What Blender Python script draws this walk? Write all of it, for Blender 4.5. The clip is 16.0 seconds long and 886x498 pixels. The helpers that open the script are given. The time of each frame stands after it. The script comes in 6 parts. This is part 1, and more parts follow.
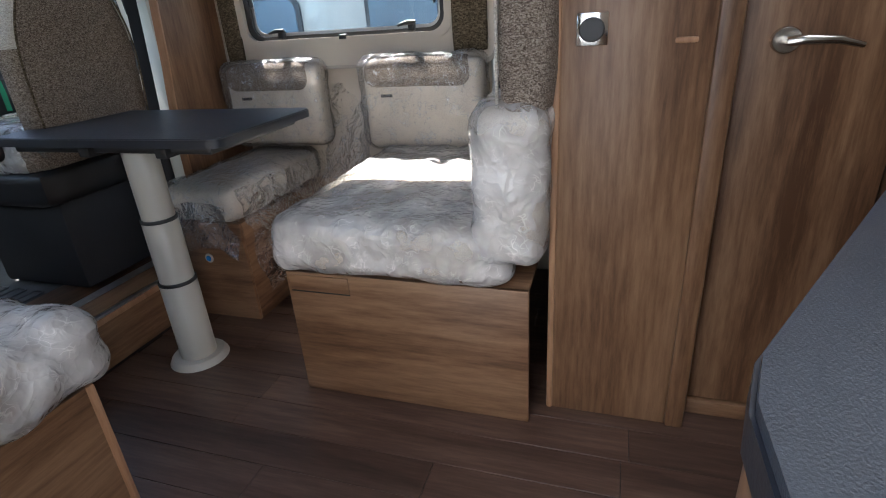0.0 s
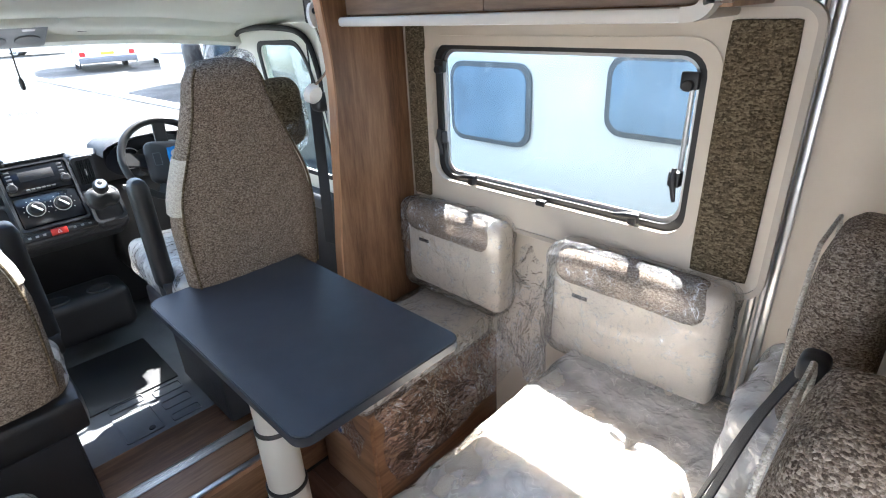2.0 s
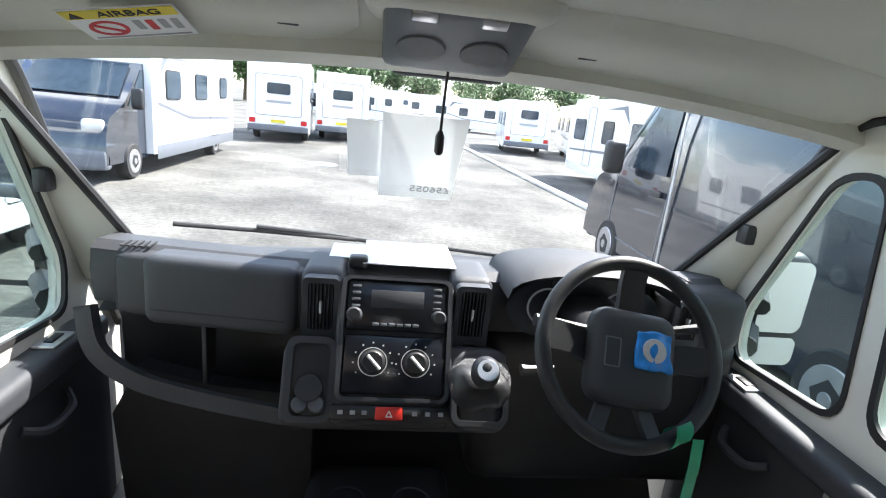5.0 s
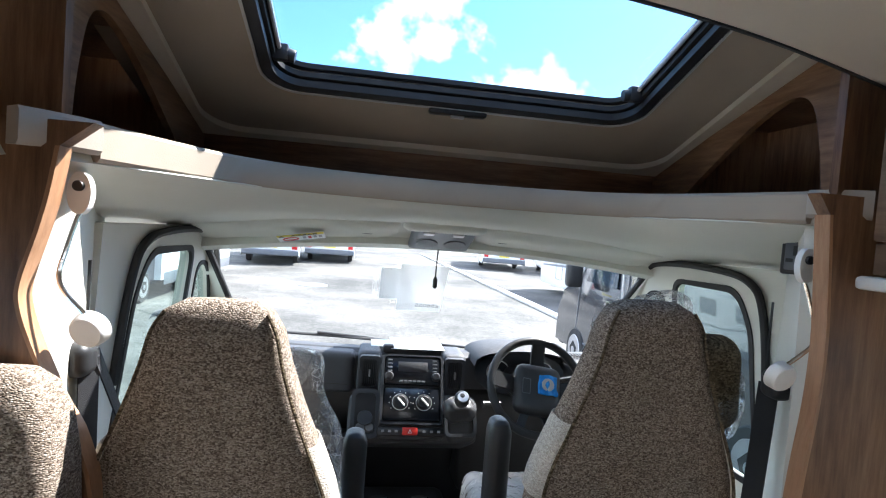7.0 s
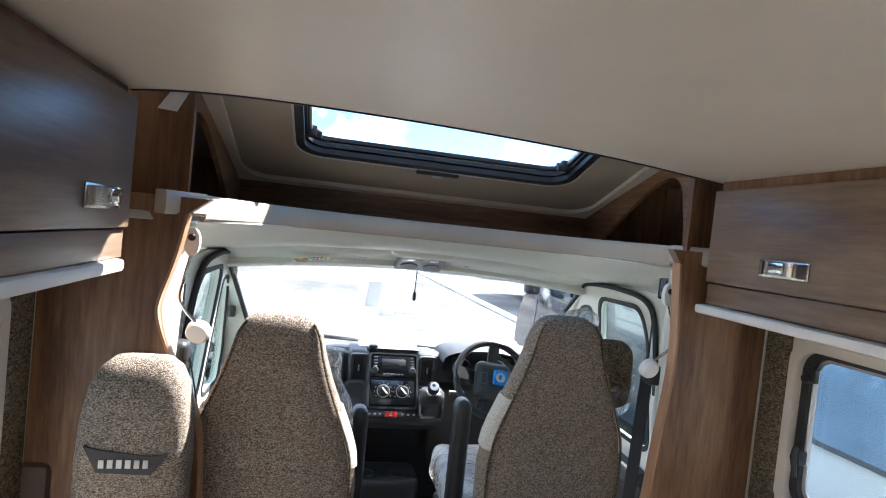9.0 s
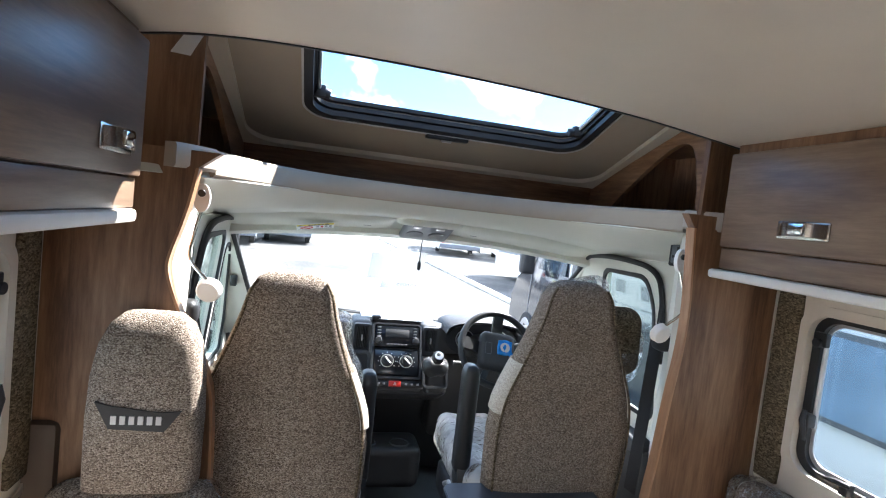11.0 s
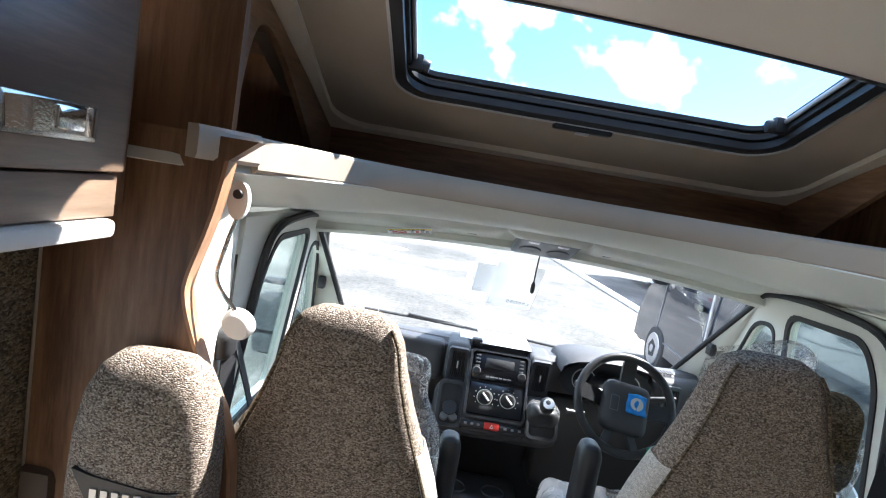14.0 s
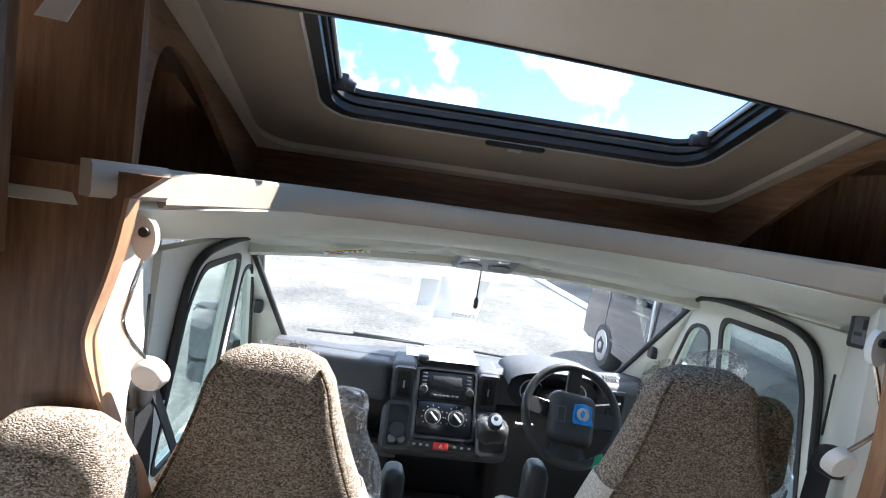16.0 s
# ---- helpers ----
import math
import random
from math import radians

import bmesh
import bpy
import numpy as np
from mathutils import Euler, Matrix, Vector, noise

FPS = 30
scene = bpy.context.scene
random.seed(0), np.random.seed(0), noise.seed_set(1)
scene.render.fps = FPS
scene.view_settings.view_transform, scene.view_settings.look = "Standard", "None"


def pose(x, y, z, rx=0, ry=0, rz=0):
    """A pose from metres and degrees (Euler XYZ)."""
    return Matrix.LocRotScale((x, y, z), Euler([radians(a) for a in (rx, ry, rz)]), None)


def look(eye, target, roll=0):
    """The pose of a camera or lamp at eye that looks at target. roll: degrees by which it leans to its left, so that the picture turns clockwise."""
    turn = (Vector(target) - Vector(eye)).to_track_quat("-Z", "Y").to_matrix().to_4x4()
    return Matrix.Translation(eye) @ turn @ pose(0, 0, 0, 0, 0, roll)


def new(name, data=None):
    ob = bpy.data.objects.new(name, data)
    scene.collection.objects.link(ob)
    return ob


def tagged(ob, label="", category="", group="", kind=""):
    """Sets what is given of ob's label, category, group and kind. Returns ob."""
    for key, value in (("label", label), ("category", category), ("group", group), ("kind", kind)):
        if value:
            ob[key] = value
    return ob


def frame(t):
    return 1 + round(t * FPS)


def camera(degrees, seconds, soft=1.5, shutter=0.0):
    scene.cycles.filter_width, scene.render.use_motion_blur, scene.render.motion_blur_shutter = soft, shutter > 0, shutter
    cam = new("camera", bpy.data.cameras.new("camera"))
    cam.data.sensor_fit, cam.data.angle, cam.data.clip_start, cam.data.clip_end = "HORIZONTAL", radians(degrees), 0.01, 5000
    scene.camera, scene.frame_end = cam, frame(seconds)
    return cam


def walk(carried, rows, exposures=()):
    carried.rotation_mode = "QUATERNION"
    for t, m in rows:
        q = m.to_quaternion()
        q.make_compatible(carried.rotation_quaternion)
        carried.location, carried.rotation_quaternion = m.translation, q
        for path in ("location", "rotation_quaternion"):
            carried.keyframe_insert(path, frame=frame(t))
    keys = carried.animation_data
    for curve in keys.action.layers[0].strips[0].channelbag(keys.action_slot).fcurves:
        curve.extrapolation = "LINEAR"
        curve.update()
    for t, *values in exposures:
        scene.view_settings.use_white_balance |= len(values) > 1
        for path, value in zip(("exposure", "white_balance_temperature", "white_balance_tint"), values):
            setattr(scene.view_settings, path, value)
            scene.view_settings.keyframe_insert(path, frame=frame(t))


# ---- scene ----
cam = camera(80.26, 16.0, soft=1.1)
PATH = [
    (0.0, -1.073, -1.922, 1.063, 66.07, 3.64, -72.77),
    (0.5, -0.773, -1.792, 1.277, 65.55, 4.71, -70.27),
    (1.0, -0.724, -1.780, 1.371, 65.94, 3.73, -65.62),
    (1.5, -0.509, -1.784, 1.441, 66.26, 3.25, -57.33),
    (2.0, -0.300, -1.721, 1.586, 65.01, 2.46, -45.91),
    (2.5, -0.240, -1.305, 1.601, 65.84, -1.96, -38.82),
    (3.0, -0.157, -0.942, 1.581, 65.90, -4.89, -27.80),
    (3.5, -0.034, -0.691, 1.545, 65.11, -4.83, -13.93),
    (4.0, -0.049, -0.461, 1.515, 67.53, -5.22, -8.24),
    (4.5, -0.048, -0.279, 1.466, 72.40, -5.56, -6.02),
    (5.0, -0.056, -0.253, 1.457, 74.86, -5.69, -5.96),
    (7.5, -0.263, -1.373, 1.658, 88.78, -4.12, -8.99),
    (8.0, -0.315, -1.464, 1.703, 88.76, -4.57, -10.91),
    (8.5, -0.335, -1.578, 1.689, 89.13, -4.50, -12.45),
    (9.0, -0.346, -1.649, 1.696, 88.13, -5.91, -11.88),
    (11.5, -0.400, -1.588, 1.620, 86.04, -6.42, -12.85),
    (12.0, -0.300, -1.250, 1.681, 85.52, -5.83, -12.05),
    (12.5, -0.294, -1.111, 1.723, 85.86, -6.22, -8.51),
    (13.0, -0.281, -1.141, 1.742, 85.57, -6.48, -4.89),
    (13.5, -0.240, -1.155, 1.734, 83.88, -8.24, -1.16),
    (14.0, -0.304, -1.180, 1.696, 83.16, -9.80, 0.98),
    (14.5, -0.283, -1.145, 1.743, 84.10, -8.20, -3.53),
    (15.0, -0.268, -1.143, 1.773, 84.17, -7.80, -4.41),
    (15.5, -0.261, -1.157, 1.758, 84.34, -7.85, -4.41),
    (16.0, -0.269, -1.137, 1.744, 84.46, -7.97, -4.54),
]
walk(cam, [(t, pose(x, y, z, rx, ry, rz)) for t, x, y, z, rx, ry, rz in PATH],
     exposures=[(t, e, 6300 if 2.4 < t < 5.3 else 6000, 10) for t, e in ((0.0, 2.5), (0.5, 3.05), (1.0, 3.3), (1.5, 3.4), (2.0, 3.5), (2.5, 3.45), (3.6, 3.36), (4.1, 3.14), (4.6, 2.70), (5.2, 2.4), (7.4, 2.68), (8.0, 2.85), (9.0, 2.98), (11.5, 3.12), (12.0, 3.15), (12.7, 3.0), (13.2, 2.82), (16.0, 2.78))])

# ---- light: summer sun high on the driver's side and a little ahead, cloudy blue sky ----
SUN_DIR = Vector((0.67, 0.43, 1.0)).normalized()
world = bpy.data.worlds.new("sky")
scene.world = world
world.use_nodes = True
wn, wl = world.node_tree.nodes, world.node_tree.links
wn.clear()
sky = wn.new("ShaderNodeTexSky")
sky.sky_type = "NISHITA"
sky.sun_disc = False
sky.sun_elevation = math.asin(SUN_DIR.z)
sky.sun_rotation = math.atan2(SUN_DIR.x, SUN_DIR.y)
cloud = wn.new("ShaderNodeTexNoise")
cloud.inputs["Scale"].default_value = 4.6
cloud.inputs["Detail"].default_value = 9.0
cloud.inputs["Roughness"].default_value = 0.55
ramp = wn.new("ShaderNodeValToRGB")
ramp.color_ramp.elements[0].position, ramp.color_ramp.elements[1].position = 0.535, 0.59
wmix = wn.new("ShaderNodeMix")
wmix.data_type = "RGBA"
wmix.inputs[7].default_value = (10.5, 10.7, 11.0, 1)
wbg = wn.new("ShaderNodeBackground")
wbg.inputs["Strength"].default_value = 0.11
wout = wn.new("ShaderNodeOutputWorld")
wl.new(cloud.outputs["Fac"], ramp.inputs["Fac"])
wl.new(ramp.outputs["Color"], wmix.inputs[0])
wl.new(sky.outputs["Color"], wmix.inputs[6])
wl.new(wmix.outputs[2], wbg.inputs["Color"])
wl.new(wbg.outputs["Background"], wout.inputs["Surface"])
sun_data = bpy.data.lights.new("sun", "SUN")
sun_data.energy, sun_data.angle, sun_data.color = 4.0, radians(0.55), (1.0, 0.95, 0.88)
sun = new("sun", sun_data)
sun.matrix_world = look(SUN_DIR * 30, (0, 0, 0))


def sky_lamp(name, at, to, w, h, watts):
    """An added area lamp that stands in for daylight at an unseen opening."""
    d = bpy.data.lights.new(name, "AREA")
    d.shape, d.size, d.size_y, d.energy, d.color = "RECTANGLE", w, h, watts, (0.95, 0.97, 1.0)
    o = new(name, d)
    o.matrix_world = look(at, to)


sky_lamp("entrance_daylight", (-1.12, -1.72, 1.0), (0, -1.67, 0.9), 0.56, 1.6, 0.16)
# no rooflight is known here; lamp and opening are added to brighten the inside
sky_lamp("rear_fill_lamp", (0, -2.5, 1.95), (0, -2.5, 0), 0.55, 0.55, 0.85)


# ---- materials ----
def ramped(nt, fac, stops):
    r = nt.nodes.new("ShaderNodeValToRGB")
    el = r.color_ramp.elements
    while len(el) < len(stops):
        el.new(0.5)
    for e, (p, c) in zip(el, stops):
        e.position, e.color = p, (*c, 1)
    nt.links.new(fac, r.inputs["Fac"])
    return r.outputs["Color"]


def noise_of(nt, scale, detail=4.0, stretch=None, rough=0.55):
    tc = nt.nodes.new("ShaderNodeTexCoord")
    n = nt.nodes.new("ShaderNodeTexNoise")
    n.inputs["Scale"].default_value, n.inputs["Detail"].default_value, n.inputs["Roughness"].default_value = scale, detail, rough
    if stretch:
        mp = nt.nodes.new("ShaderNodeMapping")
        mp.inputs["Scale"].default_value = stretch
        nt.links.new(tc.outputs["Object"], mp.inputs["Vector"])
        nt.links.new(mp.outputs["Vector"], n.inputs["Vector"])
    else:
        nt.links.new(tc.outputs["Object"], n.inputs["Vector"])
    return n.outputs["Fac"]


def shader(name, rough=0.5, metal=0.0):
    m = bpy.data.materials.new(name)
    m.use_nodes = True
    nt = m.node_tree
    b = nt.nodes["Principled BSDF"]
    b.inputs["Roughness"].default_value, b.inputs["Metallic"].default_value = rough, metal
    return m, nt, b


def bumped(nt, b, fac, strength, distance):
    bp = nt.nodes.new("ShaderNodeBump")
    bp.inputs["Strength"].default_value, bp.inputs["Distance"].default_value = strength, distance
    nt.links.new(fac, bp.inputs["Height"])
    nt.links.new(bp.outputs["Normal"], b.inputs["Normal"])


def paint(name, c, rough=0.5, metal=0.0, var=0.08, scale=6.0, grain=300.0, bump=0.1, coat=0.0):
    """A plain surface with soft stains at one scale and a fine grain at another."""
    m, nt, b = shader(name, rough, metal)
    big = noise_of(nt, scale, 5.0)
    lo, hi = [x * (1 - var) for x in c], [min(1, x * (1 + var)) for x in c]
    nt.links.new(ramped(nt, big, [(0.3, lo), (0.7, hi)]), b.inputs["Base Color"])
    fine = noise_of(nt, grain, 2.0)
    bumped(nt, b, fine, bump, 0.002)
    b.inputs["Coat Weight"].default_value = coat
    return m


def wood(name, dark, mid, light, stretch, rough=0.42, bump=0.12, per_piece=0.0):
    """Foil-faced wood: broad cathedral bands and fine streaks drawn out along the grain."""
    m, nt, b = shader(name, rough)
    broad = noise_of(nt, 2.6, 3.0, stretch, 0.5)
    fine = noise_of(nt, 22.0, 6.0, stretch, 0.7)
    mx = nt.nodes.new("ShaderNodeMath")
    mx.operation = "MULTIPLY_ADD"
    mx.inputs[1].default_value = 0.45
    sc = nt.nodes.new("ShaderNodeMath")
    sc.operation = "MULTIPLY"
    sc.inputs[1].default_value = 0.55
    nt.links.new(broad, sc.inputs[0])
    nt.links.new(fine, mx.inputs[0])
    nt.links.new(sc.outputs[0], mx.inputs[2])
    col = ramped(nt, mx.outputs[0], [(0.38, dark), (0.50, mid), (0.62, light)])
    if per_piece:
        info = nt.nodes.new("ShaderNodeObjectInfo")
        mr = nt.nodes.new("ShaderNodeMapRange")
        mr.inputs["To Min"].default_value, mr.inputs["To Max"].default_value = 1 - per_piece, 1 + per_piece
        hs = nt.nodes.new("ShaderNodeHueSaturation")
        nt.links.new(info.outputs["Random"], mr.inputs["Value"])
        nt.links.new(mr.outputs["Result"], hs.inputs["Value"])
        nt.links.new(col, hs.inputs["Color"])
        col = hs.outputs["Color"]
    nt.links.new(col, b.inputs["Base Color"])
    bumped(nt, b, fine, bump, 0.002)
    return m


def tweed(name, dark, mid, light, scale=380.0, bump=0.5):
    """Boucle weave: knobbly yarn cells, each of its own shade, over a fine fibre noise."""
    m, nt, b = shader(name, 0.95)
    tc = nt.nodes.new("ShaderNodeTexCoord")
    mp = nt.nodes.new("ShaderNodeMapping")
    mp.inputs["Scale"].default_value = (0.75, 0.75, 1.4)
    nt.links.new(tc.outputs["Object"], mp.inputs["Vector"])
    cell = nt.nodes.new("ShaderNodeTexVoronoi")
    cell.inputs["Scale"].default_value = scale
    nt.links.new(mp.outputs["Vector"], cell.inputs["Vector"])
    bw = nt.nodes.new("ShaderNodeRGBToBW")
    nt.links.new(cell.outputs["Color"], bw.inputs["Color"])
    fibre = noise_of(nt, scale * 1.1, 3.0, None, 0.75)
    mixf = nt.nodes.new("ShaderNodeMix")
    mixf.inputs[0].default_value = 0.62
    nt.links.new(bw.outputs["Val"], mixf.inputs[2])
    nt.links.new(fibre, mixf.inputs[3])
    nt.links.new(ramped(nt, mixf.outputs[0], [(0.34, dark), (0.50, mid), (0.66, light)]), b.inputs["Base Color"])
    inv = nt.nodes.new("ShaderNodeMath")
    inv.operation = "SUBTRACT"
    inv.inputs[0].default_value = 1.0
    nt.links.new(cell.outputs["Distance"], inv.inputs[1])
    bumped(nt, b, inv.outputs[0], bump, 0.006)
    b.inputs["Specular IOR Level"].default_value = 0.15
    return m


def film(name, haze, glint_cover, tint=(0.9, 0.9, 0.9), scale=9.0):
    """Thin packing film: clear and glossy, faceted by crumpling, with painted pale glints along creases and some
    milkiness.
    """
    m, nt, b = shader(name, 0.3)
    b.inputs["Base Color"].default_value = (*tint, 1)
    tc = nt.nodes.new("ShaderNodeTexCoord")
    wob = nt.nodes.new("ShaderNodeTexNoise")
    wob.inputs["Scale"].default_value, wob.inputs["Detail"].default_value = scale * 1.1, 3.0
    nt.links.new(tc.outputs["Object"], wob.inputs["Vector"])
    warp = nt.nodes.new("ShaderNodeVectorMath")
    warp.operation = "MULTIPLY_ADD"
    warp.inputs[1].default_value = (0.16, 0.16, 0.16)
    nt.links.new(wob.outputs["Color"], warp.inputs[0])
    nt.links.new(tc.outputs["Object"], warp.inputs[2])

    def cells(sc, feature):
        v = nt.nodes.new("ShaderNodeTexVoronoi")
        v.feature = feature
        v.inputs["Scale"].default_value = sc
        nt.links.new(warp.outputs[0], v.inputs["Vector"])
        return v.outputs["Distance"]

    def calc(op, x, y):
        n = nt.nodes.new("ShaderNodeMath")
        n.operation = op
        for i, q in enumerate((x, y)):
            if not isinstance(q, float):
                nt.links.new(q, n.inputs[i])
            else:
                n.inputs[i].default_value = q
        return n.outputs[0]

    def span(fac, a, b_, c, d):
        r = nt.nodes.new("ShaderNodeMapRange")
        for k, q in zip(("From Min", "From Max", "To Min", "To Max"), (a, b_, c, d)):
            r.inputs[k].default_value = q
        nt.links.new(fac, r.inputs["Value"])
        return r.outputs["Result"]

    # broken pale lines on the cell edges are painted highlights
    lines = calc("MAXIMUM", span(cells(scale * 1.5, "DISTANCE_TO_EDGE"), 0.0, 0.028, 1.0, 0.0), span(cells(scale * 4.6, "DISTANCE_TO_EDGE"), 0.0, 0.05, 0.8, 0.0))
    broken = span(noise_of(nt, scale * 2.1, 3.0), 0.50, 0.62, 0.0, 1.0)
    glint = calc("MULTIPLY", lines, broken)
    height = calc("ADD", cells(scale * 1.5, "F1"), calc("MULTIPLY", cells(scale * 4.0, "F1"), 0.45))
    bp = nt.nodes.new("ShaderNodeBump")
    bp.inputs["Strength"].default_value, bp.inputs["Distance"].default_value = 0.7, 0.018
    nt.links.new(height, bp.inputs["Height"])
    nt.links.new(bp.outputs["Normal"], b.inputs["Normal"])
    milky = span(noise_of(nt, scale * 0.5, 3.0), 0.35, 0.68, haze * 0.35, haze * 1.4)
    cover = calc("ADD", calc("MULTIPLY", glint, glint_cover), milky)
    tr = nt.nodes.new("ShaderNodeBsdfTransparent")
    mx = nt.nodes.new("ShaderNodeMixShader")
    nt.links.new(cover, mx.inputs[0])
    nt.links.new(tr.outputs[0], mx.inputs[1])
    nt.links.new(b.outputs[0], mx.inputs[2])
    gl = nt.nodes.new("ShaderNodeBsdfGlossy")
    gl.inputs["Roughness"].default_value = 0.12
    nt.links.new(bp.outputs["Normal"], gl.inputs["Normal"])
    fr = nt.nodes.new("ShaderNodeFresnel")
    fr.inputs["IOR"].default_value = 1.5
    nt.links.new(bp.outputs["Normal"], fr.inputs["Normal"])
    top = nt.nodes.new("ShaderNodeMixShader")
    nt.links.new(calc("MULTIPLY", fr.outputs[0], 0.65), top.inputs[0])
    nt.links.new(mx.outputs[0], top.inputs[1])
    nt.links.new(gl.outputs[0], top.inputs[2])
    nt.links.new(top.outputs[0], nt.nodes["Material Output"].inputs["Surface"])
    return m


def pane_glass(name, tint=(0.93, 0.95, 0.95), gloss=1.0):
    m, nt, b = shader(name, 0.02)
    tr = nt.nodes.new("ShaderNodeBsdfTransparent")
    tr.inputs["Color"].default_value = (*tint, 1)
    gl = nt.nodes.new("ShaderNodeBsdfGlossy")
    gl.inputs["Roughness"].default_value = 0.01
    lw = nt.nodes.new("ShaderNodeLayerWeight")
    lw.inputs["Blend"].default_value = 0.5
    pw_ = nt.nodes.new("ShaderNodeMath")
    pw_.operation = "POWER"
    pw_.inputs[1].default_value = 4.0
    nt.links.new(lw.outputs["Facing"], pw_.inputs[0])
    fr = nt.nodes.new("ShaderNodeMath")
    fr.operation = "MULTIPLY_ADD"
    fr.inputs[1].default_value, fr.inputs[2].default_value = 0.55 * gloss, 0.03 * gloss
    nt.links.new(pw_.outputs[0], fr.inputs[0])
    mx = nt.nodes.new("ShaderNodeMixShader")
    nt.links.new(fr.outputs[0], mx.inputs[0])
    nt.links.new(tr.outputs[0], mx.inputs[1])
    nt.links.new(gl.outputs[0], mx.inputs[2])
    nt.links.new(mx.outputs[0], nt.nodes["Material Output"].inputs["Surface"])
    return m


W_D, W_M, W_L = (0.090, 0.041, 0.019), (0.192, 0.100, 0.050), (0.295, 0.170, 0.093)
WOOD_UP = wood("wood_foil_upright", W_D, W_M, W_L, (3.0, 3.0, 0.28))
WOOD_LONG = wood("wood_foil_lengthwise", W_D, W_M, W_L, (3.0, 0.28, 3.0))
WOOD_CROSS = wood("wood_foil_crosswise", W_D, W_M, W_L, (0.28, 3.0, 3.0))
WOOD_EDGE = wood("wood_edge_strip", (0.28, 0.14, 0.07), (0.40, 0.22, 0.12), (0.48, 0.28, 0.16), (3.0, 3.0, 0.3))
LOCKER_WOOD = wood("locker_wood_foil", (0.115, 0.072, 0.048), (0.175, 0.115, 0.076), (0.245, 0.17, 0.115), (3.0, 0.25, 3.0), 0.35)
FLOOR_WOOD = wood("dark_plank_vinyl", (0.046, 0.024, 0.016), (0.090, 0.050, 0.034), (0.145, 0.086, 0.059), (3.2, 0.25, 3.2), 0.38, 0.1, 0.22)
BEIGE = paint("beige_wall_board", (0.62, 0.54, 0.44), 0.6, var=0.04)
BEIGE_TRIM = paint("beige_moulding", (0.58, 0.51, 0.42), 0.45, var=0.04)
CEILING = paint("cream_ceiling_board", (0.66, 0.59, 0.50), 0.33, var=0.03, grain=500, bump=0.05)
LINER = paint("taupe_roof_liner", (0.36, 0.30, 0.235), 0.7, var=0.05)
CAB_TRIM = paint("ivory_cab_trim", (0.66, 0.65, 0.58), 0.5, var=0.03, grain=450)
IVORY = paint("ivory_edge_moulding", (0.42, 0.365, 0.305), 0.45, var=0.03)
SHELF_IVORY = paint("ivory_shelf_edge", (0.66, 0.62, 0.56), 0.4, var=0.03)
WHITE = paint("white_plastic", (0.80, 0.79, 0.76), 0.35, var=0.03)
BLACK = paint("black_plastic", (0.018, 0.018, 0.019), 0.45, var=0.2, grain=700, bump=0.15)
DASH = paint("charcoal_dash_plastic", (0.029, 0.030, 0.033), 0.62, var=0.15, grain=900, bump=0.3)
DASH2 = paint("slate_dash_panel", (0.036, 0.039, 0.045), 0.6, var=0.12, grain=900, bump=0.3)
RUBBER = paint("black_rubber", (0.02, 0.02, 0.02), 0.65, var=0.2)
MAT = paint("grey_rubber_mat", (0.120, 0.126, 0.134), 0.6, var=0.2, grain=260, bump=0.4)
TABLE_TOP = paint("slate_laminate", (0.042, 0.050, 0.064), 0.38, var=0.12, scale=14, grain=600, bump=0.25)
TABLE_EDGE = paint("dark_table_edging", (0.022, 0.025, 0.032), 0.4)
POLE = paint("beige_painted_tube", (0.50, 0.48, 0.42), 0.35, var=0.04)
ALU = paint("brushed_aluminium", (0.62, 0.62, 0.62), 0.32, 1.0, var=0.1, scale=40)
CHROME = paint("polished_chrome", (0.80, 0.79, 0.77), 0.08, 1.0, var=0.03)
NICKEL = paint("satin_nickel", (0.55, 0.52, 0.47), 0.25, 1.0, var=0.05)
TWEED = tweed("brown_tweed", (0.075, 0.054, 0.040), (0.215, 0.172, 0.134), (0.42, 0.355, 0.29), 360.0)
TWEED_DARK = tweed("olive_tweed_panel", (0.045, 0.033, 0.019), (0.110, 0.084, 0.053), (0.20, 0.16, 0.105), 190.0)
CREAM_CLOTH = tweed("cream_basket_cloth", (0.36, 0.33, 0.28), (0.50, 0.46, 0.40), (0.64, 0.60, 0.53), 320.0, 0.5)
CREAM = paint("cream_upholstery", (0.56, 0.50, 0.42), 0.55, var=0.06, grain=240, bump=0.35)
CLEAR_FILM = film("clear_packing_film", 0.10, 0.80, (0.85, 0.85, 0.85), 11.0)
MILKY_FILM = film("milky_packing_film", 0.55, 0.26, (0.95, 0.92, 0.88), 9.0)
WEBBING = paint("black_belt_webbing", (0.012, 0.012, 0.014), 0.75, var=0.2, grain=800, bump=0.5)
GLASS = pane_glass("window_glass")
# pane tints stand in for exposure: they darken and blue the view outside
ACRYLIC = pane_glass("view_dimming_acrylic", (0.56, 0.63, 0.67))
ROOF_ACRYLIC = pane_glass("sky_dimming_roof_acrylic", (0.52, 0.66, 0.78), 0.3)
BROWN = paint("brown_corner_trim", (0.10, 0.07, 0.05), 0.6)
DOOR_GLASS = pane_glass("green_tinted_glass", (0.78, 0.87, 0.86))
MIRROR = paint("mirror_silver", (0.85, 0.87, 0.88), 0.02, 1.0, var=0.01, bump=0.0)
RED = paint("red_button", (0.55, 0.03, 0.02), 0.3)
BLUE = paint("blue_film_badge", (0.02, 0.22, 0.62), 0.25, var=0.25, scale=60)
GREEN = paint("green_tag", (0.01, 0.25, 0.12), 0.4)
YELLOW = paint("yellow_label", (0.72, 0.58, 0.03), 0.5)
PAPER = paint("white_paper", (0.80, 0.80, 0.80), 0.7, var=0.03)
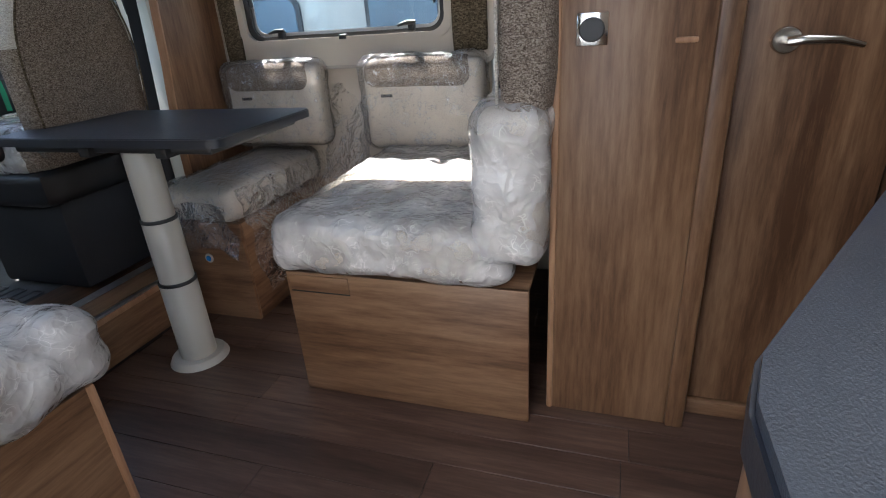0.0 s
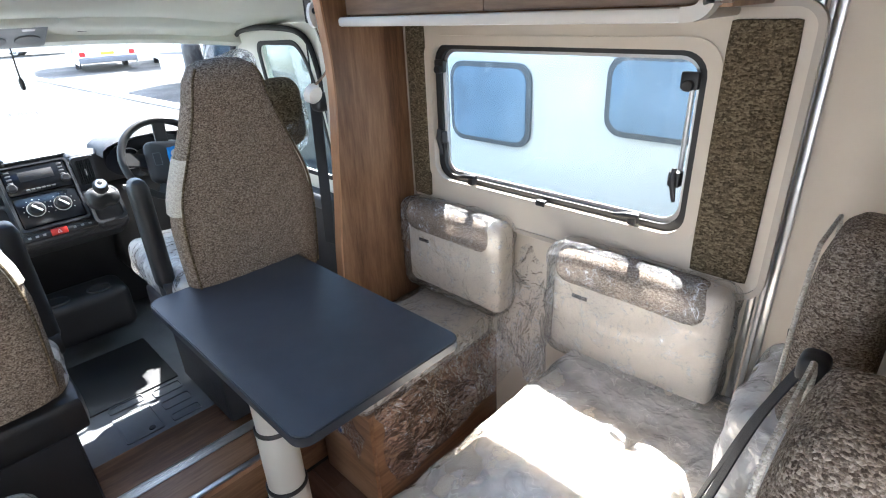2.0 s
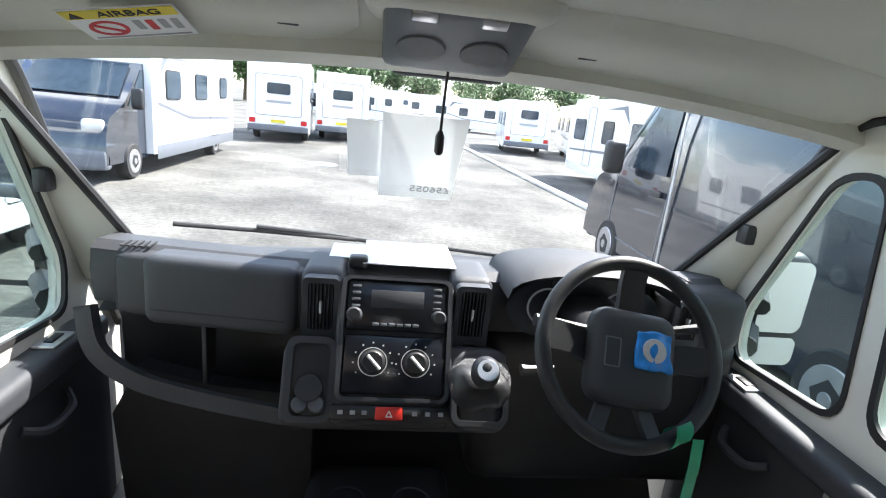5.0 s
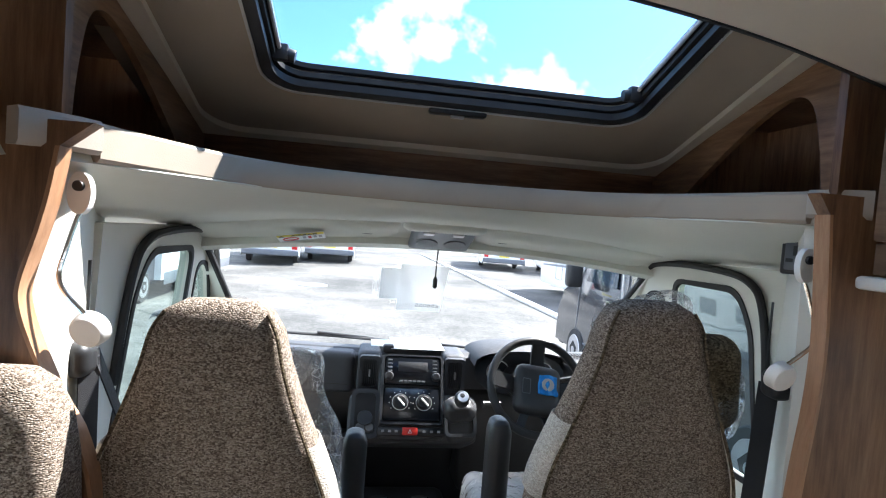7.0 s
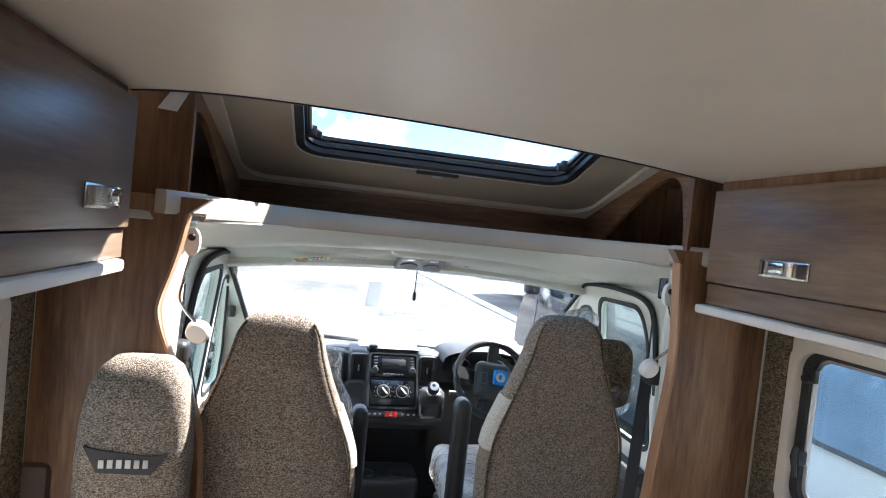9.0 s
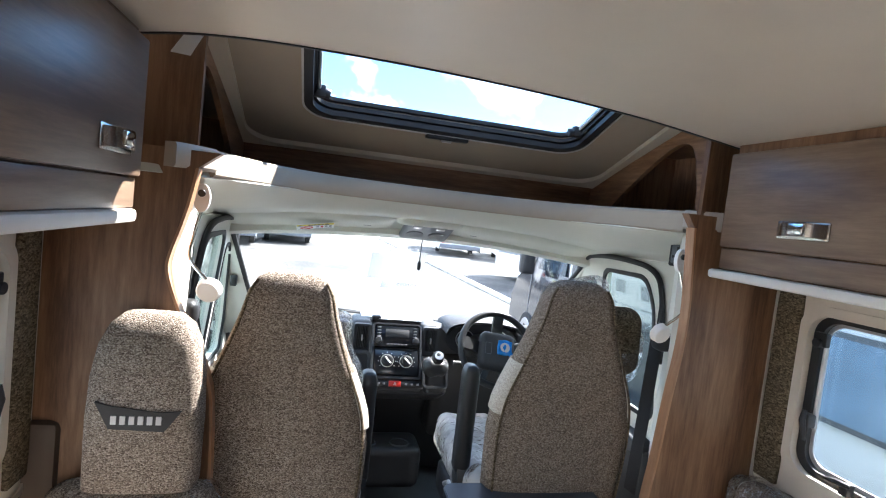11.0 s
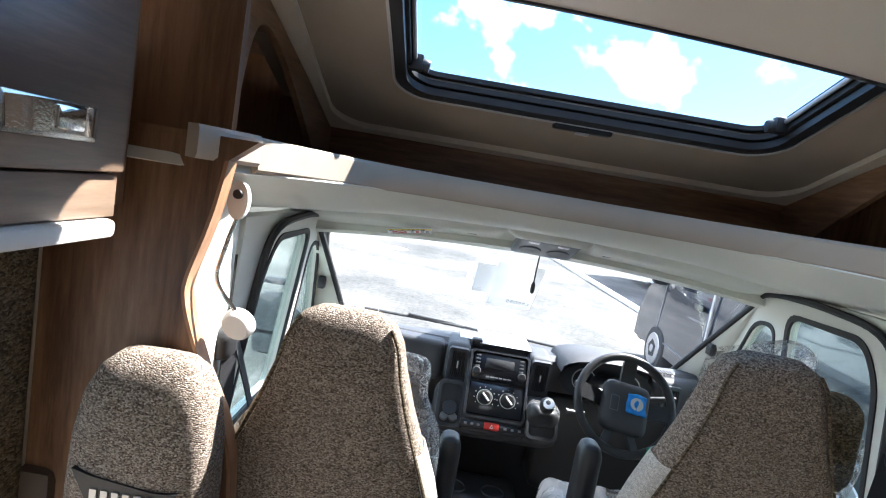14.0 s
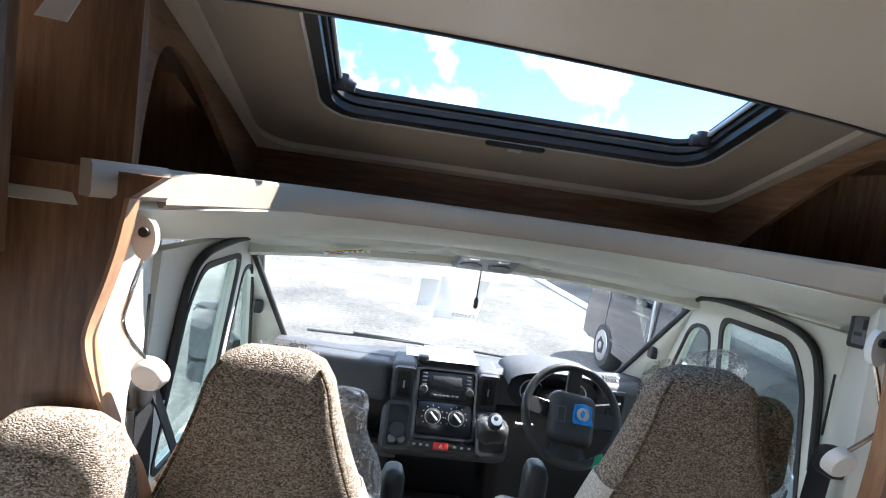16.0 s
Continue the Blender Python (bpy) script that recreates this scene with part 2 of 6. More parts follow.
INK = paint("black_ink", (0.02, 0.02, 0.02), 0.6)
RED_INK = paint("red_ink", (0.6, 0.04, 0.05), 0.6)
GREY_INK = paint("grey_print", (0.35, 0.35, 0.36), 0.6)
CONSOLE = paint("grey_console_plastic", (0.105, 0.118, 0.130), 0.45, var=0.06)
SCREEN = paint("dark_radio_glass", (0.012, 0.014, 0.018), 0.12)
SATIN = paint("silver_painted_plastic", (0.55, 0.55, 0.55), 0.35, 0.6)
BODY_WHITE = paint("white_vehicle_paint", (0.78, 0.79, 0.80), 0.25, var=0.03, scale=0.8, coat=0.5)
BODY_BLACK = paint("black_vehicle_paint", (0.018, 0.022, 0.032), 0.15, var=0.1, coat=1.0)
BODY_CREAM = paint("cream_vehicle_paint", (0.72, 0.70, 0.66), 0.3, var=0.03, coat=0.4)
DARK_GLASS = paint("dark_vehicle_window", (0.03, 0.045, 0.06), 0.06, var=0.2)
# blue base colour carries the sky reflected in the neighbour's panes
SKY_GLASS = paint("sky_painted_vehicle_window", (0.21, 0.30, 0.41), 0.08, var=0.25, scale=3.0)
DECAL = paint("grey_body_decal", (0.13, 0.14, 0.16), 0.4)
TYRE = paint("tyre_rubber", (0.022, 0.022, 0.022), 0.8)
ALLOY = paint("alloy_wheel", (0.5, 0.5, 0.52), 0.3, 0.8)
TAIL = paint("red_tail_lamp", (0.5, 0.02, 0.02), 0.2)
LEAF = paint("tree_foliage", (0.055, 0.105, 0.03), 0.7, var=0.45, scale=1.2)
BARK = paint("tree_bark", (0.10, 0.075, 0.05), 0.9, var=0.3)

GRAVEL, gnt, gb = shader("worn_pale_tarmac", 0.9)
gcol = noise_of(gnt, 11.0, 12.0, None, 0.88)
gbig = noise_of(gnt, 0.35, 7.0, None, 0.65)
gmx = gnt.nodes.new("ShaderNodeMath")
gmx.operation = "MULTIPLY_ADD"
gmx.inputs[1].default_value = 0.55
gsc = gnt.nodes.new("ShaderNodeMath")
gsc.operation = "MULTIPLY"
gsc.inputs[1].default_value = 0.5
gnt.links.new(gbig, gsc.inputs[0])
gnt.links.new(gcol, gmx.inputs[0])
gnt.links.new(gsc.outputs[0], gmx.inputs[2])
gnt.links.new(ramped(gnt, gmx.outputs[0], [(0.43, (0.028, 0.027, 0.024)), (0.52, (0.078, 0.074, 0.066)), (0.62, (0.17, 0.162, 0.148))]), gb.inputs["Base Color"])
bumped(gnt, gb, gcol, 0.5, 0.01)


# ---- mesh tools ----
def rrect(x0, x1, y0, y1, r, seg=6):
    """A rounded rectangle, counter-clockwise."""
    pts = []
    for cx, cy, a in ((x1 - r, y0 + r, -90), (x1 - r, y1 - r, 0), (x0 + r, y1 - r, 90), (x0 + r, y0 + r, 180)):
        for i in range(seg + 1):
            t = radians(a + 90 * i / seg)
            pts.append((cx + r * math.cos(t), cy + r * math.sin(t)))
    return pts


def rounded(pts, r=0.03, seg=5):
    """A polygon with its corners rounded."""
    out = []
    n = len(pts)
    for i in range(n):
        p, a, b = Vector(pts[i]), Vector(pts[i - 1]), Vector(pts[(i + 1) % n])
        q = min(r, (a - p).length * 0.45, (b - p).length * 0.45)
        s, e = p + (a - p).normalized() * q, p + (b - p).normalized() * q
        for k in range(seg + 1):
            t = k / seg
            out.append(tuple((1 - t) ** 2 * s + 2 * t * (1 - t) * p + t * t * e))
    return out


SECTION = [Matrix.Identity(4)]


def section(scale=(1, 1, 1), offset=(0, 0, 0)):
    """Sets the frame in which the next things are laid out: their own measures times scale, then moved by offset."""
    SECTION[0] = Matrix.Translation(offset) @ Matrix.Diagonal((*scale, 1))


def part(name, bm, material, parent=None, label="", smooth=40, shadow=True):
    """Links a bmesh as one mesh object, under a thing or under a part."""
    bm.transform(SECTION[0])
    me = bpy.data.meshes.new(name)
    bm.to_mesh(me)
    bm.free()
    me.materials.append(material)
    me.polygons.foreach_set("use_smooth", [smooth > 0] * len(me.polygons))
    if smooth:
        me.set_sharp_from_angle(angle=radians(smooth))
    ob = new(name, me)
    if parent:
        ob.parent = parent
        if parent.data is None:
            ob.matrix_parent_inverse = Matrix.Translation(-parent.location)
    if label:
        tagged(ob, label)
    ob.visible_shadow = shadow
    return ob


def thing(name, at, label, category, group="", kind=""):
    e = new(name)
    e.empty_display_size = 0.1
    e.location = SECTION[0] @ Vector(at)
    return tagged(e, label, category, group, kind)


def solid(name, bm, material, label, category, group="", kind="", smooth=40):
    return tagged(part(name, bm, material, None, "", smooth), label, category, group, kind)


def box(x0, x1, y0, y1, z0, z1, r=0.004, seg=2, bm=None, m=None):
    bm = bm or bmesh.new()
    c = bmesh.ops.create_cube(bm, size=1)["verts"]
    for v in c:
        v.co = Vector(((x0 + x1) / 2 + v.co.x * (x1 - x0), (y0 + y1) / 2 + v.co.y * (y1 - y0), (z0 + z1) / 2 + v.co.z * (z1 - z0)))
    if r:
        es = list({e for v in c for e in v.link_edges})
        out = bmesh.ops.bevel(bm, geom=es, offset=r, segments=seg, affect="EDGES", profile=0.5)
        c = list({v for f in out["faces"] for v in f.verts} | {v for v in c if v.is_valid})
    if m is not None:
        bmesh.ops.transform(bm, matrix=m, verts=[v for v in c if v.is_valid])
    return bm


def soft(x0, x1, y0, y1, z0, z1, r=0.04, n=14, lump=0.0, freq=6.0, grow=0.0, m=None):
    """A stuffed block: a box with fully rounded edges, its faces a little lumpy."""
    bm = bmesh.new()
    bmesh.ops.create_cube(bm, size=2)
    bmesh.ops.subdivide_edges(bm, edges=bm.edges[:], cuts=n, use_grid_fill=True)
    h = Vector(((x1 - x0) / 2, (y1 - y0) / 2, (z1 - z0) / 2))
    c = Vector(((x0 + x1) / 2, (y0 + y1) / 2, (z0 + z1) / 2))
    r = min(r, *h)
    for v in bm.verts:
        p = Vector((v.co.x * h.x, v.co.y * h.y, v.co.z * h.z))
        q = Vector([max(-(h[i] - r), min(h[i] - r, p[i])) for i in range(3)])
        d = p - q
        w = q + d.normalized() * r if d.length > 1e-6 else p
        nrm = (d.normalized() if d.length > 1e-6 else v.co.normalized())
        k = noise.noise(Vector((w + c) * freq)) * lump + grow
        v.co = c + w + nrm * k
    if m is not None:
        bmesh.ops.transform(bm, matrix=m, verts=bm.verts[:])
    return bm


def loft(rings, caps=True, closed=True, bm=None):
    bm = bm or bmesh.new()
    vs = [[bm.verts.new(p) for p in ring] for ring in rings]
    n = len(vs[0])
    for a, b in zip(vs, vs[1:]):
        for i in range(n if closed else n - 1):
            j = (i + 1) % n
            bm.faces.new((a[i], a[j], b[j], b[i]))
    if caps:
        bm.faces.new(vs[0][::-1])
        bm.faces.new(vs[-1])
    bmesh.ops.recalc_face_normals(bm, faces=bm.faces[:])
    return bm


def plate(outer, holes, place, depth):
    """A board of any outline, with holes through it."""
    bm = bmesh.new()
    es = []
    for loop in (outer, *holes):
        vs = [bm.verts.new(place(u, v)) for u, v in loop]
        es += [bm.edges.new((vs[i], vs[(i + 1) % len(vs)])) for i in range(len(vs))]
    bmesh.ops.triangle_fill(bm, use_beauty=True, use_dissolve=False, edges=es)
    ex = bmesh.ops.extrude_face_region(bm, geom=bm.faces[:])
    bmesh.ops.translate(bm, vec=Vector(depth), verts=[g for g in ex["geom"] if isinstance(g, bmesh.types.BMVert)])
    bmesh.ops.recalc_face_normals(bm, faces=bm.faces[:])
    return bm


def ring(outer, inner, place, depth):
    """A frame between two loops of as many points."""
    d = Vector(depth)
    a = [Vector(place(*p)) for p in outer]
    b = [Vector(place(*p)) for p in inner]
    return loft([a, b, [p + d for p in b], [p + d for p in a], a], False)


def tube(points, r, n=8, flat=None, bm=None):
    """A round rod, or with flat=(w, h, across) a strap, along points."""
    pts = [Vector(p) for p in points]
    rings, side = [], None
    for i, p in enumerate(pts):
        t = (pts[min(i + 1, len(pts) - 1)] - pts[max(i - 1, 0)]).normalized()
        if flat:
            s = Vector(flat[2])
            s = (s - t * s.dot(t)).normalized()
            u = t.cross(s)
            w, h = flat[0] / 2, flat[1] / 2
            rings.append([p + s * w * a + u * h * b for a, b in ((-1, -1), (1, -1), (1, 1), (-1, 1))])
        else:
            side = (side - t * side.dot(t)).normalized() if side else t.orthogonal().normalized()
            u = t.cross(side)
            rr = r[i] if isinstance(r, (list, tuple)) else r
            rings.append([p + side * rr * math.cos(2 * math.pi * k / n) + u * rr * math.sin(2 * math.pi * k / n) for k in range(n)])
    return loft(rings, True, True, bm)


def spline(points, n=8):
    """A smooth line through points."""
    p = [Vector(q) for q in points]
    out = []
    for i in range(len(p) - 1):
        a, b, c, d = p[max(i - 1, 0)], p[i], p[i + 1], p[min(i + 2, len(p) - 1)]
        for k in range(n):
            t = k / n
            out.append(0.5 * (2 * b + (c - a) * t + (2 * a - 5 * b + 4 * c - d) * t * t + (3 * b - a - 3 * c + d) * t ** 3))
    return out + [p[-1]]


def disc(c, axis, r, depth, n=24, r2=None, bm=None):
    """A turned disc or knob: radius r at its foot, r2 at its face."""
    ax = Vector(axis).normalized()
    s = ax.orthogonal().normalized()
    u = ax.cross(s)
    r2 = r if r2 is None else r2
    e = min(0.15 * r, 0.3 * depth)
    prof = [(r, 0), (r + (r2 - r) * 0.8, depth - e), (r2 - e * 0.7, depth)]
    return loft([[Vector(c) + ax * h + (s * math.cos(2 * math.pi * k / n) + u * math.sin(2 * math.pi * k / n)) * q for k in range(n)] for q, h in prof], True, True, bm)


def lettering(name, words, size, m, material, parent, label=""):
    cu = bpy.data.curves.new(name, "FONT")
    cu.body, cu.size, cu.extrude, cu.align_x, cu.align_y = words, size, 0.0006, "CENTER", "CENTER"
    tmp = bpy.data.objects.new(name, cu)
    me = bpy.data.meshes.new_from_object(tmp)
    bpy.data.objects.remove(tmp)
    me.materials.append(material)
    me.transform(SECTION[0] @ m)
    ob = new(name, me)
    ob.parent = parent
    if parent.data is None:
        ob.matrix_parent_inverse = Matrix.Translation(-parent.location)
    if label:
        tagged(ob, label)
    return ob


XZ = lambda y: (lambda u, v: (u, y, v))
YZ = lambda x: (lambda u, v: (x, u, v))
XY = lambda z: (lambda u, v: (u, v, z))

# ---- the setting: living part of the motorhome ----
WX = 1.06          # inner face of the side walls
CEIL = 1.925       # ceiling of the living part
WY0, WY1, WZ0, WZ1 = -1.065, -0.20, 0.915, 1.385   # opening of the living-room window, both sides

for sgn, nm in ((1, "wall_right"), (-1, "wall_left")):
    hole = rrect(WY0 * 1.05 - 0.173, WY1 * 1.05 - 0.173, WZ0 + 0.09, WZ1 + 0.09, 0.06)
    gaps = [hole] if sgn > 0 else [hole, [(-2.00, 0.02), (-1.42, 0.02), (-1.42, 1.88), (-2.00, 1.88)]]
    solid(nm, plate([(-3.6, 0), (0.02, 0), (0.02, 2.17), (-3.6, 2.17)], gaps, YZ(sgn * WX), (sgn * 0.035, 0, 0)), BEIGE,
          "beige lined side wall with a window opening", "wall", kind="structure")
solid("wall_rear", box(-1.1, 1.1, -3.64, -3.6, 0, 2.17, 0), BEIGE, "plain beige rear wall", "wall", kind="structure")
EDGE = [(p.x, p.y) for p in spline([(0.80, -0.265, 0), (0.62, -0.335, 0), (0.40, -0.415, 0), (0.18, -0.475, 0), (-0.05, -0.515, 0), (-0.28, -0.535, 0), (-0.50, -0.530, 0), (-0.66, -0.495, 0), (-0.78, -0.43, 0)], 5)]
# the rear hole is made up, for the added fill lamp
solid("ceiling", plate([(-1.06, -3.6), (1.06, -3.6), (1.06, -0.25)] + EDGE + [(-1.06, -0.41)],
      [[(-0.28, -2.78), (0.28, -2.78), (0.28, -2.22), (-0.28, -2.22)]], XY(CEIL), (0, 0, 0.10)), CEILING, "smooth cream ceiling board of the living area", "ceiling", kind="structure")
solid("trim", tube([(x, y + 0.003, CEIL + 0.004) for x, y in EDGE], 0, flat=(0.014, 0.006, (0, 0, 1))), TABLE_EDGE, "thin dark edging along the ceiling's front edge", "trim", kind="structure")

floor = solid("floor", box(-1.1, 1.1, -3.64, -0.29, -0.06, -0.004, 0), RUBBER, "dark walnut-effect plank floor", "floor", kind="structure")

section(offset=(0, -0.125, 0))
# raised cab floor with its wooden step and rubber mat
step = solid("cab_step", box(-1.06, 1.06, -0.16, 0.225, 0.0, 0.195, 0.004), WOOD_CROSS, "wooden step up to the cab floor", "step", kind="structure")
part("riser_trim", box(-0.62, 0.72, -0.175, -0.15, 0.17, 0.203, 0.006), WOOD_EDGE, step, "dark nosing along the step")
part("metal_strip", box(-0.62, 0.72, -0.178, -0.156, 0.196, 0.206, 0.003), ALU, step, "thin aluminium edge strip")
part("metal_strip", box(-0.62, 0.72, -0.02, 0.025, 0.195, 0.200, 0.002), ALU, step, "broad ribbed aluminium joint strip")
rib = bmesh.new()
for k in range(3):
    box(-0.62, 0.72, -0.012 + k * 0.011, -0.007 + k * 0.011, 0.2, 0.2025, 0.001, 1, rib)
part("metal_rib", rib, ALU, step, "raised ribs of the strip")
cab_floor = solid("cab_floor", box(-0.98, 1.02, 0.225, 1.75, 0.10, 0.190, 0.004), MAT, "moulded grey rubber cab mat", "floor", kind="structure")
for x0, x1, y0, y1 in ((-0.115, 0.02, 0.25, 0.44), (0.05, 0.16, 0.25, 0.30), (0.05, 0.16, 0.34, 0.40), (0.05, 0.16, 0.44, 0.50), (-0.11, 0.02, 0.47, 0.52), (-0.10, 0.14, 0.56, 0.80)):
    part("mat_rib", ring(rrect(x0, x1, y0, y1, 0.012, 3), rrect(x0 + 0.005, x1 - 0.005, y0 + 0.005, y1 - 0.005, 0.01, 3), XY(0.189), (0, 0, 0.006)), MAT, cab_floor)
part("floor_hatch", box(-0.11, 0.015, 0.255, 0.435, 0.189, 0.194, 0.004), MAT, cab_floor, "removable rubber hatch with a round catch")
part("hatch_catch", disc((-0.02, 0.275, 0.193), (0, 0, 1), 0.012, 0.006), BLACK, cab_floor)
part("mat_panel", box(-0.17, 0.17, 0.52, 0.95, 0.189, 0.199, 0.006), BLACK, cab_floor, "black centre mat")

section()
# ---- wood pillars between living part and cab ----
def pillar(sgn):
    edge = [(0.690, 1.675), (0.702, 1.60), (0.716, 1.54), (0.738, 1.46), (0.738, 1.42), (0.718, 1.36), (0.680, 1.275), (0.640, 1.20), (0.612, 1.06), (0.600, 0.60), (0.60, 0.20)]
    if sgn > 0:
        edge = [(0.668, 1.675), (0.680, 1.54), (0.688, 1.42), (0.684, 1.30), (0.668, 1.16), (0.652, 0.98), (0.625, 0.72), (0.615, 0.20)]
    line = [(p.x, p.z) for p in spline([(a, 0, b) for a, b in edge], 4)]
    th = lambda u: -0.275 + (u - 0.65) * 0.03
    outer = line + [(1.055, 0.20), (1.055, 1.715), (0.64, 1.715)]
    p = solid("wood_pillar", plate(outer, [], lambda u, v: (sgn * u, th(u), v), (0, 0.03, 0)), WOOD_UP,
              "tall wood-effect end panel with a curved edge beside the cab", "panel")
    part("edge_strip", loft([[(sgn * (u - 0.003), th(u) - 0.003, v), (sgn * (u - 0.003), th(u) + 0.033, v), (sgn * (u + 0.004), th(u) + 0.033, v), (sgn * (u + 0.004), th(u) - 0.003, v)] for u, v in line], True), WOOD_EDGE, p, "pale wood edge strip")
    up = solid("wall_panel", plate([(0.70, 1.68), (1.055, 1.68), (1.055, 2.10), (0.70, 2.10)], [], lambda u, v: (sgn * u, -0.262 + (u - 0.65) * 0.2, v), (0, 0.02, 0)), WOOD_UP, "upper wood-effect panel beside the cab opening", "panel")

for s in (1, -1):
    pillar(s)

section((1.05, 0.95, 1.2), (0.01, -0.06, -0.22))
# ---- overcab: ivory lip, shelf, side cubbies, sloped liner and roof window ----
LIP = spline([(-0.715, -0.245, 0), (-0.66, -0.17, 0), (-0.60, 0.0, 0), (-0.50, 0.22, 0), (-0.32, 0.36, 0), (0, 0.41, 0), (0.32, 0.36, 0), (0.50, 0.22, 0), (0.60, 0.0, 0), (0.66, -0.17, 0), (0.715, -0.225, 0)], 5)
def lip_piece(pts, z0, z1, d0, d1):
    rings = []
    for i, p in enumerate(pts):
        t = (pts[min(i + 1, len(pts) - 1)] - pts[max(i - 1, 0)]).normalized()
        nrm = Vector((t.y, -t.x, 0))
        prof = [(d0, z0), (d1 - 0.006, z0), (d1, z0 + 0.006), (d1, z1 - 0.006), (d1 - 0.006, z1), (d0, z1)]
        rings.append([p + nrm * d + Vector((0, 0, z)) for d, z in prof])
    return loft(rings, True)

shelf = thing("overcab_shelf", (0, 0.4, 1.58), "curved wood-effect shelf over the cab with an ivory lip", "shelf")
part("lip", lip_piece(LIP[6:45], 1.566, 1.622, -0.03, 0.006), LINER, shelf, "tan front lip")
part("lip_end", lip_piece(LIP[:7], 1.576, 1.624, -0.03, 0.010), IVORY, shelf, "thicker ivory lip end")
part("lip_end", lip_piece(LIP[44:], 1.576, 1.624, -0.03, 0.010), IVORY, shelf, "thicker ivory lip end")
board = [(p.x, p.y + 0.02) for p in LIP[3:-3]] + [(0.76, 0.60), (-0.76, 0.60)]
part("board", plate(board, [], XY(1.585), (0, 0, 0.018)), WOOD_CROSS, shelf)
part("back_board", box(-0.76, 0.76, 0.575, 0.595, 1.60, 1.71, 0.003), WOOD_CROSS, shelf, "dark upright board behind the shelf")

SL = lambda y: 1.705 + (0.60 - y) * 0.285      # height of the sloped liner
hole = rrect(-0.455, 0.455, -0.285, 0.290, 0.07)
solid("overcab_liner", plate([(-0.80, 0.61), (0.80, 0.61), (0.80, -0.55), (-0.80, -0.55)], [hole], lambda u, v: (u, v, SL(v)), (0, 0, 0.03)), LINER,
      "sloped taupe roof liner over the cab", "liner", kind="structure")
band = rrect(-0.72, 0.72, -0.50, 0.60, 0.10, 8)
solid("trim", ring(band, rrect(-0.665, 0.665, -0.45, 0.545, 0.10, 8), lambda u, v: (u, v, SL(v) - 0.014), (0, 0, 0.014)), BEIGE_TRIM,
      "raised tan border round the roof liner", "trim", kind="structure")

section((1.05, 0.95, 1.2), (0.01, -0.008, -0.2388))
rw = thing("roof_window", (0, 0.05, SL(0.05)), "tinted acrylic roof window in a black frame", "window")
sl = lambda h: (lambda u, v: (u, v + 0.285 * h, SL(v) + h))
part("window_frame", ring(rrect(-0.475, 0.475, -0.36, 0.255, 0.085), rrect(-0.448, 0.448, -0.333, 0.228, 0.066), sl(-0.012), (0, 0, 0.014)), BLACK, rw, "black inner frame")
part("trim_ring", ring(rrect(-0.480, 0.480, -0.365, 0.260, 0.09), rrect(-0.474, 0.474, -0.359, 0.254, 0.085), sl(-0.014), (0, 0, 0.006)), SATIN, rw, "thin bright outer bead")
for h, a in ((0.006, 0.0), (0.024, 0.004)):
    part("seal", ring(rrect(-0.455, 0.455, -0.34, 0.235, 0.07), rrect(-0.440 + a, 0.440 - a, -0.325 + a, 0.220 - a, 0.06), sl(h), (0, 0.0, 0.010)), RUBBER, rw)
part("well", ring(rrect(-0.466, 0.466, -0.352, 0.246, 0.075), rrect(-0.452, 0.452, -0.338, 0.232, 0.066), sl(-0.002), (0, 0.012, 0.042)), BLACK, rw)
part("pane", plate(rrect(-0.47, 0.47, -0.355, 0.25, 0.07), [], sl(0.042), (0, 0.002, 0.005)), ROOF_ACRYLIC, rw, "acrylic pane tinted to dim the view outside", shadow=False)
part("handle", box(-0.075, 0.075, 0.250, 0.285, SL(0.27) - 0.020, SL(0.27) - 0.006, 0.006), BLACK, rw, "black pull handle")
part("handle_tab", box(-0.018, 0.018, 0.262, 0.275, SL(0.27) - 0.026, SL(0.27) - 0.016, 0.003), SATIN, rw)
for s in (-1, 1):
    st = part("stay", tube([(s * 0.432, -0.20, SL(-0.20) + 0.022), (s * 0.432, 0.17, SL(0.17) + 0.022)], 0.005), SATIN, rw, "metal stay")
    part("stay_catch", box(s * 0.43 - 0.018, s * 0.43 + 0.018, 0.145, 0.175, SL(0.16) + 0.002, SL(0.16) + 0.035, 0.006), BLACK, st)
    part("knob", disc((s * 0.415, 0.16, SL(0.16) + 0.016), (-s, 0, -0.2), 0.013, 0.018, 14), BLACK, st)

section((1.05, 0.95, 1.2), (0.01, -0.06, -0.22))
